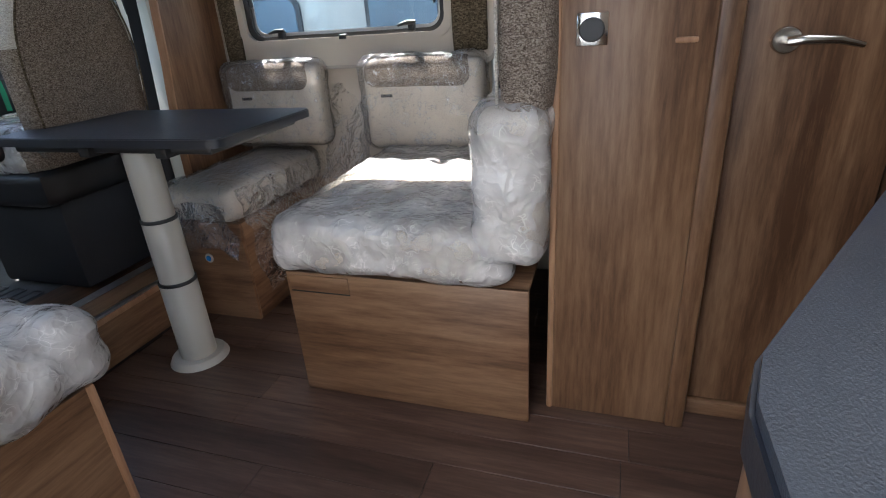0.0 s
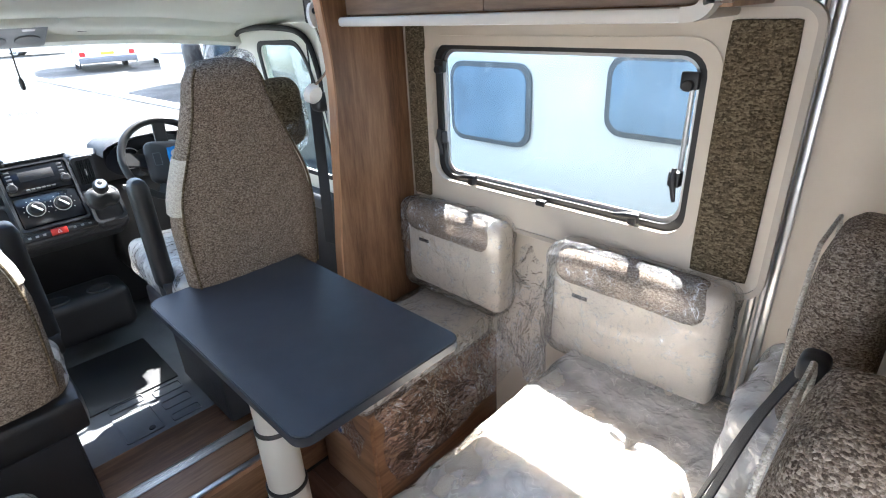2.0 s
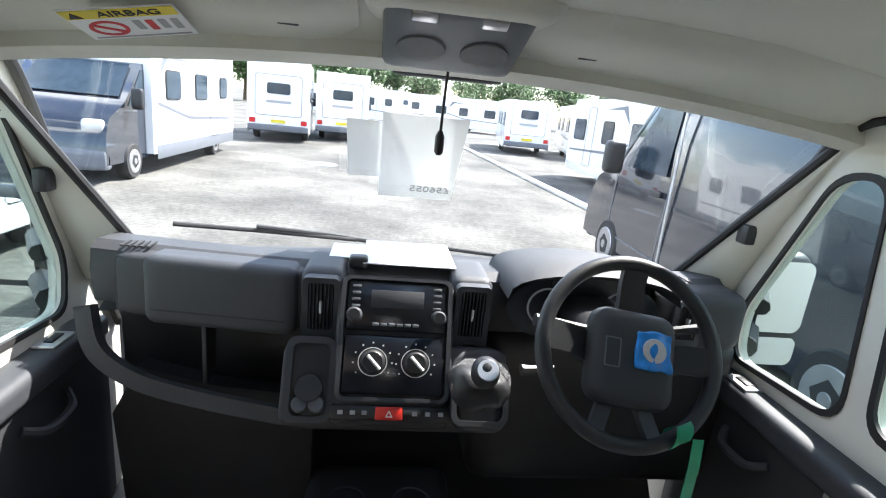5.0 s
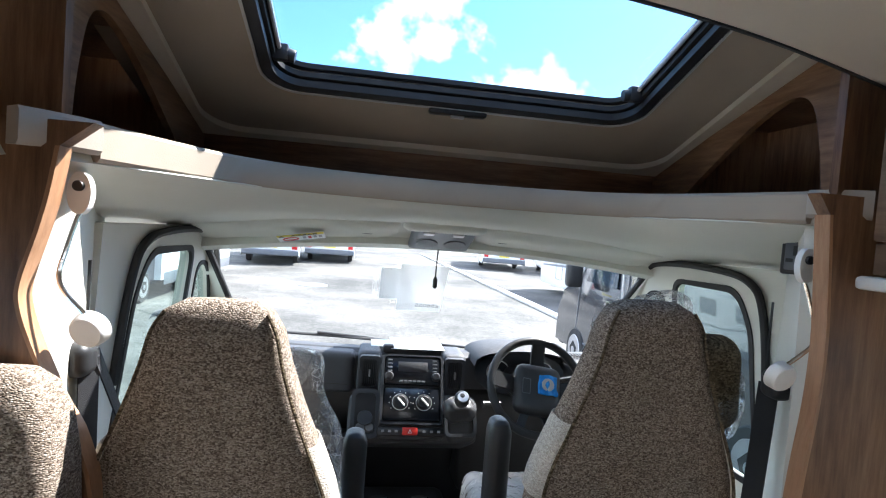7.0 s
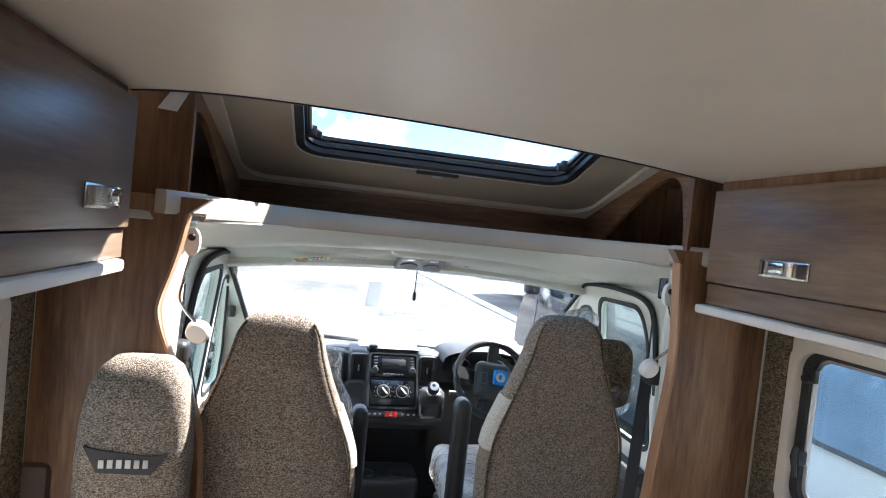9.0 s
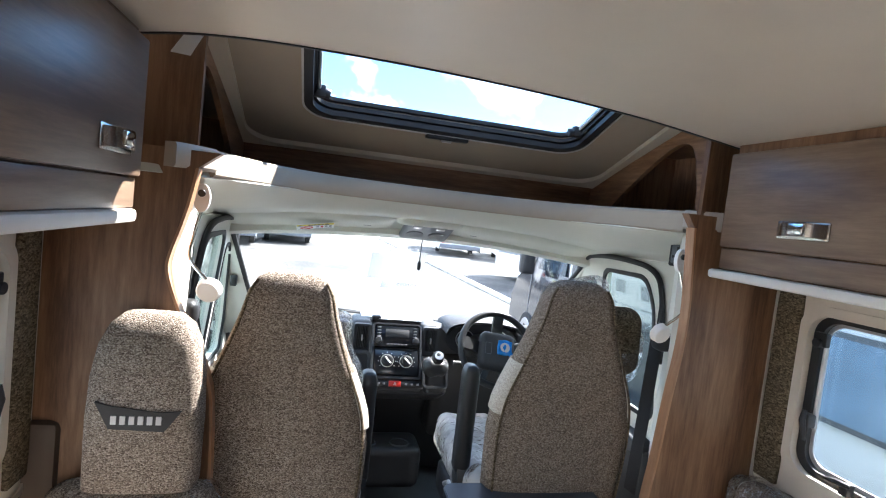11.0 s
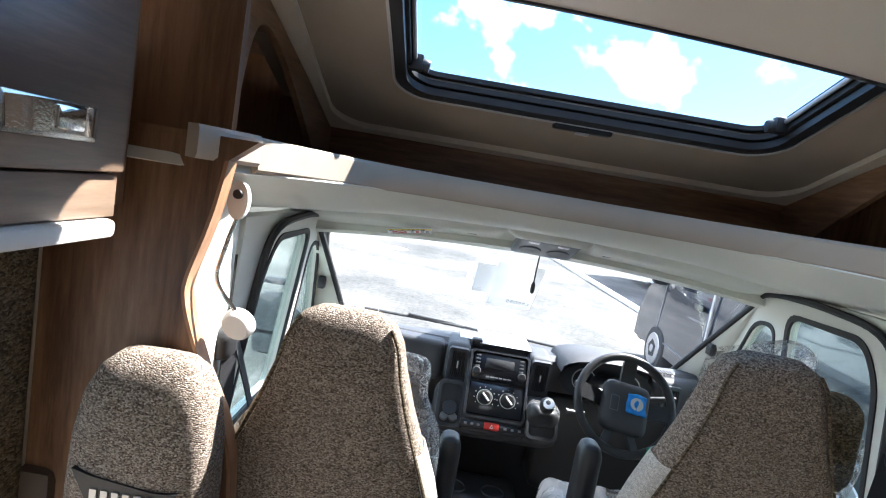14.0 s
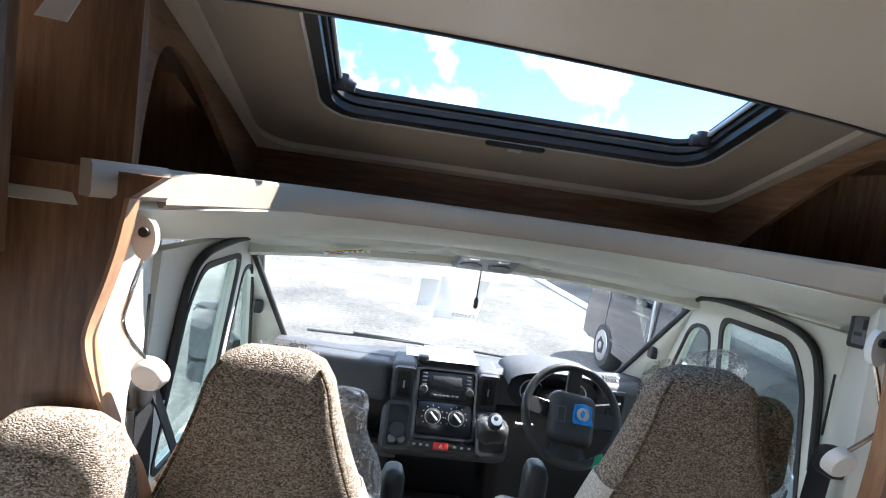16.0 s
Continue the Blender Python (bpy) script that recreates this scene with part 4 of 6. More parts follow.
for z, r in ((0.312, 0.0615), (0.532, 0.0565)):
    part("ring_seal", disc((0.152, -0.555, z - 0.006), (0, 0, 1), r, 0.011, 32), BLACK, tb)
part("foot", disc((0.152, -0.555, 0.0), (0, 0, 1), 0.100, 0.022, 40, 0.090), POLE, tb, "round flanged foot")

section(offset=(0.04, -0.125, 0))
# near-side settee and its rear-facing back
b3 = thing("bench_base", (-0.75, -0.6, 0), "wood-effect settee box on the near side", "bench base")
part("front_panel", box(-0.485, -0.469, -0.752, -0.16, 0, 0.385, 0.003), WOOD_LONG, b3)
part("end_panel", box(-WX + 0.002, -0.485, -0.754, -0.738, 0, 0.385, 0.003), WOOD_CROSS, b3)
part("lid", box(-WX + 0.002, -0.47, -0.752, -0.17, 0.372, 0.385, 0.003), WOOD_LONG, b3)
part("corner_strip", box(-0.488, -0.466, -0.757, -0.735, 0, 0.385, 0.006), WOOD_EDGE, b3, "rounded dark corner strip")
c3 = thing("seat_cushion", (-0.75, -0.6, 0.387), "tweed settee cushion wrapped in crinkled packing film", "cushion")
part("pad", soft(-1.045, -0.425, -0.775, -0.17, 0.387, 0.545, 0.06, 18, 0.008), TWEED, c3)
part("plastic_wrap", soft(-1.048, -0.415, -0.790, -0.16, 0.388, 0.557, 0.055, 40, 0.016, 14.0, 0.004), MILKY_FILM, c3, "loose crinkled packing film", shadow=False)
section((1, 1, 1.035), (-0.08, -0.115, 0))
nb = thing("settee_back", (-0.68, -0.25, 0.55), "tweed rear-facing seat back with a name tab beside the pillar", "seat back")
rings = []
for z, k, d in ((0.895, 0.94, 0.04), (0.907, 1.0, 0.058), (1.06, 1.0, 0.066), (1.155, 0.96, 0.065), (1.225, 0.86, 0.060), (1.268, 0.70, 0.048), (1.290, 0.50, 0.028), (1.295, 0.3, 0.01)):
    rings.append([Vector((-0.664 + math.copysign(abs(math.cos(a)) ** 0.5, math.cos(a)) * 0.120 * k, -0.205 + math.copysign(abs(math.sin(a)) ** 0.5, math.sin(a)) * d, z)) for a in [2 * math.pi * i / 40 for i in range(40)]])
hb = part("headrest", loft(rings), TWEED, nb)
tabm = part("name_tab", plate([(-0.752, 1.110), (-0.722, 1.053), (-0.610, 1.048), (-0.578, 1.093), (-0.62, 1.090), (-0.72, 1.102)], [], XZ(-0.274), (0, 0.012, 0)), BLACK, hb, "dark tab with a pale name")
g = bmesh.new()
for k in range(6):
    box(-0.718 + k * 0.018, -0.707 + k * 0.018, -0.2765, -0.2735, 1.064, 1.082, 0, 1, g)
part("name_mark", g, SATIN, tabm)
part("lower_back", soft(-0.86, -0.50, -0.275, -0.145, 0.55, 0.900, 0.05, 14, 0.006), TWEED, nb)
part("plastic_wrap", soft(-0.87, -0.49, -0.285, -0.135, 0.55, 0.890, 0.05, 30, 0.010, 15, 0.003), CLEAR_FILM, nb, "clear packing film", shadow=False)
solid("corner_box", box(-1.055, -0.86, -0.17, 0.03, 0.545, 1.02, 0.02), BROWN, "brown corner box beside the settee back", "panel")

# ---- overhead lockers ----
def locker(sgn, X, y1, y0, z0=1.545, z1=1.812, ym=None):
    c = thing("overhead_locker", (sgn * 0.9, (y0 + y1) / 2, z0), "closed wood-effect overhead locker with a chrome handle", "cabinet", "overhead lockers")
    a, b = sorted((X, sgn * (WX - 0.002)))
    part("body", box(*sorted((X + sgn * 0.022, sgn * (WX - 0.002))), y0 + 0.003, y1 - 0.003, 1.475, CEIL - 0.002, 0.002), WOOD_UP, c)
    d = part("door", box(*sorted((X, X + sgn * 0.018)), y0 + 0.003, y1 - 0.003, z0, z1, 0.004), LOCKER_WOOD, c, "wood-grained flap door")
    ym = ym or (y0 + y1) / 2
    h = part("handle", box(*sorted((X - sgn * 0.004, X)), ym - 0.072, ym + 0.072, z0 + 0.036, z0 + 0.080, 0.003), NICKEL, d, "chrome catch handle")
    bow = [(X - sgn * 0.004, ym - 0.066, z0 + 0.058), (X - sgn * 0.016, ym - 0.04, z0 + 0.060), (X - sgn * 0.020, ym, z0 + 0.061), (X - sgn * 0.016, ym + 0.04, z0 + 0.060), (X - sgn * 0.004, ym + 0.066, z0 + 0.058)]
    part("bow", tube(spline(bow, 4), 0, flat=(0.034, 0.005, (0, 0, 1))), CHROME, h)
    part("button", box(*sorted((X - sgn * 0.026, X - sgn * 0.016)), ym - 0.022, ym + 0.022, z0 + 0.048, z0 + 0.074, 0.003), CHROME, h)
    part("valance", box(*sorted((X + sgn * 0.010, X + sgn * 0.022)), y0 + 0.001, y1 - 0.001, 1.482, z0 - 0.004, 0.002), LOCKER_WOOD, c, "recessed wood strip under the door")

section(offset=(-0.03, -0.215, 0.085))
for y1, y0 in ((-0.085, -0.625), (-0.625, -1.175)):
    locker(1, 0.765, y1, y0)
section(offset=(-0.022, -0.19, 0.093))
locker(-1, -0.735, -0.255, -0.800, ym=-0.400)
locker(-1, -0.735, -0.800, -1.180)
def edge_shelf(sgn, X, y1, y0):
    s = thing("edge_shelf", (sgn * 0.9, (y0 + y1) / 2, 1.46), "ivory lighting pelmet shelf under the lockers", "shelf")
    part("board", box(*sorted((X, sgn * (WX - 0.002))), y0, y1, 1.452, 1.478, 0.008), SHELF_IVORY, s)
    return s

section(offset=(-0.005, -0.165, 0.085))
es = edge_shelf(1, 0.722, -0.125, -1.16)
rise = [(0.735, -1.15, 1.465), (0.735, -1.18, 1.470), (0.735, -1.195, 1.49), (0.735, -1.20, 1.53), (0.735, -1.20, CEIL - 0.02)]
part("end_riser", tube(spline(rise, 5), 0, flat=(0.03, 0.026, (1, 0, 0))), SHELF_IVORY, es, "curved ivory end piece")
part("end_board", box(0.75, WX - 0.002, -1.205, -1.178, 1.478, CEIL - 0.003, 0.004), SHELF_IVORY, es)
section(offset=(-0.03, -0.195, 0.095))
edge_shelf(-1, -0.725, -0.26, -1.19)
solid("pelmet_board", box(-1.055, -0.81, -0.25, -0.115, 1.48, CEIL - 0.003, 0.003), WOOD_UP, "dark wood filler panel between locker and pillar", "panel")
section(offset=(-0.01, -0.235, 0.09))
tag = solid("paper_tag", plate([(-0.705, 1.797), (-0.668, 1.795), (-0.645, 1.842), (-0.678, 1.842)], [], XZ(-0.235), (0, 0.001, 0)), PAPER, "small white paper tag under the ceiling edge", "tag")

# ---- cab shell ----
section()
XC = 0.05          # middle of the cab
headl = []
LIP_X, LIP_Y = [1.05 * p.x + 0.01 for p in LIP], [0.95 * p.y - 0.06 for p in LIP]
for k in range(27):
    a = abs(-1.0 + k / 13)
    x = XC - 0.975 + 0.075 * k
    drop = 0.034 * (a / 0.84) ** 2 + 0.18 * max(0, a - 0.86)
    prof = [(0.350, 1.674), (0.356, 1.654), (0.385, 1.634), (0.45, 1.622), (0.53, 1.616), (0.60, 1.602), (0.66, 1.572), (0.70, 1.548), (0.73, 1.530)]
    back = float(np.interp(x, LIP_X, LIP_Y)) + 0.022 - 0.35
    headl.append([Vector((x, y + (back * (1 - j / 6) if j < 6 else 0.06 * a ** 2), z - drop * (1 if j > 1 else 0.3 * j))) for j, (y, z) in enumerate(prof)])
hb_ = loft(headl, False, False)
bmesh.ops.solidify(hb_, geom=hb_.faces[:], thickness=0.02)
solid("cab_headliner", hb_, CAB_TRIM, "moulded ivory cab headliner", "ceiling", kind="structure", smooth=60)

# windscreen, curved in plan and raked
def screen(u, v, off=0.0):
    """u across -1..1, v from foot 0 to head 1."""
    hx = 0.745 + 0.095 * v
    y = 1.40 - 0.19 * u * u - v * (0.68 - 0.26 * u * u)
    z = 0.975 + v * (0.548 - 0.060 * u * u)
    return Vector((XC + 0.015 + u * hx, y + off, z + off * 0.7))

ws = thing("windscreen", (0, 1.2, 1.2), "large raked curved windscreen with a black border", "windscreen", kind="structure")
g = loft([[screen(-1 + i / 12, -0.05 + 1.1 * j / 10) for i in range(25)] for j in range(11)], False, False)
part("pane", g, GLASS, ws, "clear curved glass", shadow=False, smooth=180)
def border(path, w, mat, name, lab=""):
    part(name, tube([screen(u, v, -0.008) for u, v in path], w, 8), mat, ws, lab)

N = [i / 10 for i in range(-10, 11)]
border([(u, 0.0) for u in N], 0.012, RUBBER, "seal")
for s in (-1, 1):
    border([(s * 0.985, j / 8) for j in range(9)], 0.012, RUBBER, "seal")
    # A-pillar trims
    pil = []
    for j in range(9):
        v = -0.04 + 1.06 * j / 8
        a, b = screen(s * 0.985, v, -0.012), Vector((XC + s * (0.895 if s > 0 else 0.865), (1.10 if s > 0 else 1.16) - 0.34 * v, 0.94 + 0.545 * v))
        pil.append([a, a + Vector((s * 0.05, 0.0, 0.0)), b + Vector((s * 0.03, 0.02, 0)), b, a.lerp(b, 0.55) + Vector((-s * 0.026, -0.015, 0.0))])
    ap = solid("windscreen_pillar", loft(pil), CAB_TRIM, "ivory windscreen pillar trim", "pillar", kind="structure", smooth=60)
    part("tweeter", disc((0.858 if s > 0 else -0.735, 1.085 if s > 0 else 1.118, 1.062), (-s * 0.55, -0.8, 0.2), 0.026, 0.006), SATIN, ap, "round perforated speaker cover")
    part("blind_clip", box(XC + s * 0.815 - 0.014, XC + s * 0.815 + 0.014, 0.925, 0.965, 1.200, 1.250, 0.005), BLACK, ap, "black blind clip")
hd_ = [[Vector((screen(u, 1.0).x, screen(u, 1.0).y - 0.01 + dy, screen(u, 1.0).z + dz)) for dy, dz in ((0.03, 0.0), (-0.012, -0.014), (-0.055, 0.002), (-0.05, 0.035), (0.03, 0.03))] for u in N]
solid("windscreen_header", loft(hd_), CAB_TRIM, "ivory trim along the windscreen's head", "trim", kind="structure", smooth=60)

section(offset=(0.025, -0.125, 0.112))
# visors, console, mirror, microphone
for s in (-1, 1):
    v = thing("sun_visor", (s * 0.5, 0.85, 1.46), "ivory folded sun visor against the headliner", "visor", "sun visors")
    rows_ = []
    for k in range(11):
        u = 0.13 + 0.068 * k
        dz = -0.045 * ((abs(s * u) + 0.02) / 0.84) ** 2
        b_ = 0.03 * (k / 10) ** 2
        rr = 0.018 if 0 < k < 10 else 0.004
        rows_.append([Vector((s * u, y + b_, z + dz)) for y, z in ((0.60, 1.492), (0.61, 1.488 - rr), (0.72, 1.468 - rr), (0.835, 1.430 - rr * 0.6), (0.845, 1.436), (0.72, 1.486), (0.61, 1.500))])
    part("panel", loft(rows_), CAB_TRIM, v, smooth=60)
    part("clip", box(s * 0.235 - 0.018, s * 0.235 + 0.018, 0.735, 0.75, 1.440, 1.452, 0.004), BLACK, v, "small dark visor clip")
    if s < 0:
        ex, ey = Vector((1, 0, 0.17)).normalized(), Vector((0, -1, 0.24)).normalized()
        LM = Matrix.Translation((-0.445, 0.715, 1.4165)) @ Matrix((ex, ey, ex.cross(ey))).transposed().to_4x4()
        lab = part("warning_label", box(-0.075, 0.075, -0.052, 0.052, 0, 0.002, 0, m=LM), PAPER, v, "white and yellow airbag warning label", smooth=0)
        part("yellow_band", box(-0.073, 0.073, 0.024, 0.050, 0.002, 0.003, 0, m=LM), YELLOW, lab, smooth=0)
        lettering("word", "AIRBAG", 0.024, LM @ Matrix.Translation((0.012, 0.037, 0.0034)), INK, lab)
        hz = plate([(-0.068, 0.028), (-0.050, 0.028), (-0.059, 0.046)], [], XY(0.003), (0, 0, 0.0008))
        bmesh.ops.transform(hz, matrix=LM, verts=hz.verts[:])
        part("hazard_sign", hz, INK, lab)
        rg = ring([(-0.035 + 0.026 * math.cos(a), -0.012 + 0.026 * math.sin(a)) for a in [2 * math.pi * k / 24 for k in range(24)]], [(-0.035 + 0.020 * math.cos(a), -0.012 + 0.020 * math.sin(a)) for a in [2 * math.pi * k / 24 for k in range(24)]], XY(0.002), (0, 0, 0.001))
        bmesh.ops.transform(rg, matrix=LM, verts=rg.verts[:])
        part("red_ring", rg, RED_INK, lab)
        part("red_bar", box(-0.024, 0.024, -0.003, 0.003, 0.0022, 0.0034, 0, m=LM @ Matrix.Translation((-0.035, -0.012, 0)) @ Euler((0, 0, radians(-40))).to_matrix().to_4x4()), RED_INK, lab, smooth=0)
        for k in range(4):
            part("print_mark", box(0.004 + 0.017 * k, 0.014 + 0.017 * k, -0.020 - 0.004 * (k % 2), 0.010, 0.0022, 0.003, 0, m=LM), GREY_INK if k != 1 else RED_INK, lab, smooth=0)
        part("print_line", box(-0.068, 0.068, -0.046, -0.042, 0.0022, 0.003, 0, m=LM), GREY_INK, lab, smooth=0)

CM = Matrix.Translation((0.012, 0.690, 1.448)) @ Euler((radians(-22), 0, 0)).to_matrix().to_4x4()
con = thing("roof_console", (0.015, 0.70, 1.46), "grey overhead reading-lamp console", "console")
part("surround", soft(-0.125, 0.150, 0.58, 0.86, 1.462, 1.525, 0.03, 10), CAB_TRIM, con, "ivory moulding round the console")
part("panel", soft(-0.105, 0.105, -0.100, 0.100, -0.016, 0.014, 0.014, 10, m=CM), CONSOLE, con)
for x in (-0.048, 0.048):
    lens = disc((x, 0.020, -0.0155), (0, 0, -1), 0.037, 0.004)
    bmesh.ops.transform(lens, matrix=CM, verts=lens.verts[:])
    part("lamp_lens", lens, MAT, con, "oval lamp lens")
    part("lamp_switch", box(x - 0.020, x + 0.016, -0.078, -0.056, -0.020, -0.014, 0.003, m=CM), ALU, con)
mirror = thing("rear_view_mirror", (0.03, 1.0, 1.36), "dark rear-view mirror on the windscreen", "mirror")
part("housing", soft(-0.075, 0.135, 0.892, 0.914, 1.394, 1.432, 0.014, 8), BLACK, mirror)
part("stem", tube([(0.03, 0.88, 1.41), (0.03, 0.92, 1.405), (0.03, 0.945, 1.402)], 0.010), BLACK, mirror)
mc = thing("microphone_lead", (0.015, 0.80, 1.43), "thin black microphone lead hanging from the console", "cable")
part("lead", tube(spline([(0.020, 0.790, 1.452), (0.016, 0.788, 1.37), (0.014, 0.785, 1.30)]), 0.0025, 6), BLACK, mc)
part("microphone", tube([(0.014, 0.785, 1.305), (0.014, 0.785, 1.295), (0.014, 0.785, 1.270), (0.014, 0.785, 1.264)], [0.004, 0.008, 0.008, 0.004]), BLACK, mc)

section((1, 0.94, 1.06), (0, -0.03, -0.01))
# cab doors
def cab_door(sgn):
    X = 0.955 if sgn > 0 else -0.825
    nm = "near-side" if sgn < 0 else "driver's"
    d = thing("cab_door", (X, 0.6, 0.2), "%s cab door with a pale frame and dark lower trim" % nm, "door", kind="structure")
    lean = lambda v: X - sgn * 0.055 * max(0, (v - 0.88)) / 0.5
    P = lambda u, v: (lean(v), u, v)
    main = rounded([(0.215, 0.86), (0.655, 0.86), (0.660, 1.398), (0.30, 1.405), (0.235, 1.30)], 0.06)
    quarter = rounded([(0.715, 0.84), (1.10, 0.82), (1.10, 0.95), (0.85, 1.335), (0.715, 1.345)], 0.07)
    outer = [(0.02, 0.12), (1.35, 0.12), (1.36, 0.80), (1.21, 0.92), (0.93, 1.335), (0.84, 1.43), (0.70, 1.46), (0.02, 1.47)]
    part("frame", plate(outer, [main, quarter], P, (sgn * 0.04, 0, 0)), CAB_TRIM, d, "ivory painted frame")
    for nm_, lp, w in (("window_seal", main, 0.016), ("quarter_seal", quarter, 0.012)):
        c = Vector((sum(p[0] for p in lp) / len(lp), sum(p[1] for p in lp) / len(lp)))
        inn = [tuple(Vector(p) + (c - Vector(p)).normalized() * w) for p in lp]
        part(nm_, ring([tuple(Vector(p) - (c - Vector(p)).normalized() * 0.004) for p in lp], inn, lambda u, v: (lean(v) + sgn * 0.006, u, v), (-sgn * 0.010, 0, 0)), RUBBER, d)
        part("pane", plate(lp, [], lambda u, v: (lean(v) + sgn * 0.02, u, v), (sgn * 0.004, 0, 0)), DOOR_GLASS, d, "tinted glass", shadow=False)
    seal = [(1.33, 0.70), (1.20, 0.925), (0.92, 1.335), (0.82, 1.420), (0.70, 1.447), (0.45, 1.452), (0.24, 1.430), (0.175, 1.340), (0.165, 1.10)]
    part("door_seal", tube(spline([(lean(v) - sgn * 0.012, u, v) for u, v in seal], 5), 0.011, 8), RUBBER, d, "thick black door seal")
    part("top_trim", soft(*sorted((X - sgn * 0.075, X + sgn * 0.01)), 0.20, 1.16, 0.735, 0.800, 0.022, 14), DASH2, d, "slate door-top trim")
    part("lower_trim", soft(*sorted((X - sgn * 0.05, X + sgn * 0.01)), 0.18, 1.20, 0.22, 0.76, 0.03, 14), DASH, d, "charcoal lower door trim")
    part("pull", tube(spline([(X - sgn * 0.055, 0.80, 0.68), (X - sgn * 0.085, 0.84, 0.66), (X - sgn * 0.085, 0.93, 0.66), (X - sgn * 0.055, 0.97, 0.68)], 4), 0.011), DASH2, d, "grey door pull")
    part("switch_panel", box(*sorted((X - sgn * 0.06, X - sgn * 0.01)), 0.93, 1.02, 0.799, 0.806, 0.003), SATIN, d, "window switches")
    part("switch", box(*sorted((X - sgn * 0.045, X - sgn * 0.025)), 0.95, 1.0, 0.805, 0.810, 0.002), BLACK, d)
    part("release", box(*sorted((X - sgn * 0.062, X - sgn * 0.045)), 0.52, 0.64, 0.70, 0.745, 0.006), SATIN, d, "silver inner door release")
    mx = X - sgn * 0.91
    m = thing("door_mirror", (mx + sgn * 1.12, 1.20, 1.0), "tall black door mirror with a silver glass", "mirror")
    part("housing", soft(*sorted((mx + sgn * 1.02, mx + sgn * 1.20)), 1.20, 1.31, 0.74, 1.09, 0.05, 10), BLACK, m)
    part("glass_upper", plate(rrect(*sorted((mx + sgn * 1.035, mx + sgn * 1.185)), 0.86, 1.07, 0.03), [], XZ(1.199), (0, -0.003, 0)), MIRROR, m)
    part("glass_lower", plate(rrect(*sorted((mx + sgn * 1.035, mx + sgn * 1.185)), 0.76, 0.845, 0.025), [], XZ(1.199), (0, -0.003, 0)), MIRROR, m)
    part("arm", tube([(mx + sgn * 0.95, 1.10, 0.85), (mx + sgn * 1.06, 1.25, 0.86)], 0.03), BLACK, m)
    part("arm", tube([(mx + sgn * 0.95, 1.08, 0.97), (mx + sgn * 1.06, 1.25, 0.98)], 0.022), BLACK, m)

cab_door(1)
section((1, 0.98, 1.06), (0, 0.01, -0.01))
cab_door(-1)

section()
# B-pillar trims with reading lamps, sockets, belts and grab handles
def b_pillar(sgn):
    rows_ = []
    X = 0.965 if sgn > 0 else 0.835
    for z in [0.2 + 0.1 * k for k in range(15)] + [1.655]:
        k = max(0, z - 1.30) / 0.35
        rows_.append([(sgn * 0.765, -0.255, z), (sgn * (0.712 - 0.01 * k), -0.182, z), (sgn * (0.800 if sgn > 0 else 0.748), -0.04, z), (sgn * (X - (0.07 if sgn > 0 else 0.04)), 0.07, z), (sgn * (X - 0.015), 0.165, z), (sgn * (X + 0.04), 0.165, z), (sgn * (X + 0.04), -0.20, z)])
    p = solid("door_pillar", loft(rows_), CAB_TRIM, "ivory pillar trim behind the cab door", "pillar", kind="structure", smooth=60)
    b = thing("seat_belt", (sgn * 0.74, -0.12, 0.7), "black cab seat belt on the door pillar", "seat belt")
    part("anchor", soft(*sorted((sgn * 0.69, sgn * 0.745)), -0.165, -0.105, 1.27, 1.335, 0.02, 8), BLACK, b, "black belt anchor")
    part("strap", tube(spline([(sgn * 0.700, -0.130, 1.30), (sgn * 0.708, -0.105, 1.05), (sgn * 0.716, -0.075, 0.76)]), 0, flat=(0.046, 0.003, (-0.3 * sgn, 0.95, 0))), WEBBING, b)
    if sgn < 0:
        part("strap", tube(spline([(sgn * 0.700, -0.10, 1.30), (sgn * 0.69, 0.02, 1.10), (sgn * 0.67, 0.12, 0.88)]), 0, flat=(0.046, 0.003, (0.3 * sgn, 0.8, 0.5))), WEBBING, b)
    part("adjuster", tube([(sgn * 0.728, -0.085, 1.48), (sgn * 0.728, -0.085, 1.34)], 0.003, 6), RUBBER, b)
    lp = thing("reading_lamp", (sgn * 0.69, -0.2, 1.57), "white and chrome gooseneck reading lamp", "lamp", "reading lamps")
    lx = 0.692 if sgn > 0 else -0.690
    lz = 1.572 if sgn > 0 else 1.605
    base = [(lx + 0.019 * math.cos(a), lz + 0.036 * math.sin(a)) for a in [2 * math.pi * k / 28 for k in range(28)]]
    hx = 0.630 if sgn > 0 else -0.650
    bs = part("base", plate(base, [], XZ(-0.195), (0, -0.016, 0)), WHITE, lp, "oval white base")
    part("switch", disc((lx, -0.211, lz + 0.012), (0, -1, 0), 0.009, 0.006), BLACK, bs)
    part("stem", tube(spline([(lx, -0.206, lz - 0.033), (lx + 0.008 * sgn, -0.222, lz - 0.09), (lx + 0.010 * sgn, -0.235, lz - 0.15), (hx, -0.242, lz - 0.205)]), 0.0042, 8), CHROME, lp, "bent chrome stem")
    part("head", disc((hx, -0.228, lz - 0.222), (0.10 * sgn, -0.95, -0.3), 0.031, 0.022, 28, 0.028), WHITE, lp, "round pale satin head")
    gh = thing("grab_handle", (sgn * 0.70, 0.16, 1.62), "ivory moulded grab handle on the headliner", "handle")
    part("grip", tube(spline([(sgn * 0.765, 0.11, 1.648), (sgn * 0.755, 0.11, 1.612), (sgn * 0.715, 0.16, 1.606), (sgn * 0.675, 0.21, 1.610), (sgn * 0.665, 0.22, 1.648)], 4), 0, flat=(0.020, 0.014, (0, 0.3, 1))), CAB_TRIM, gh)
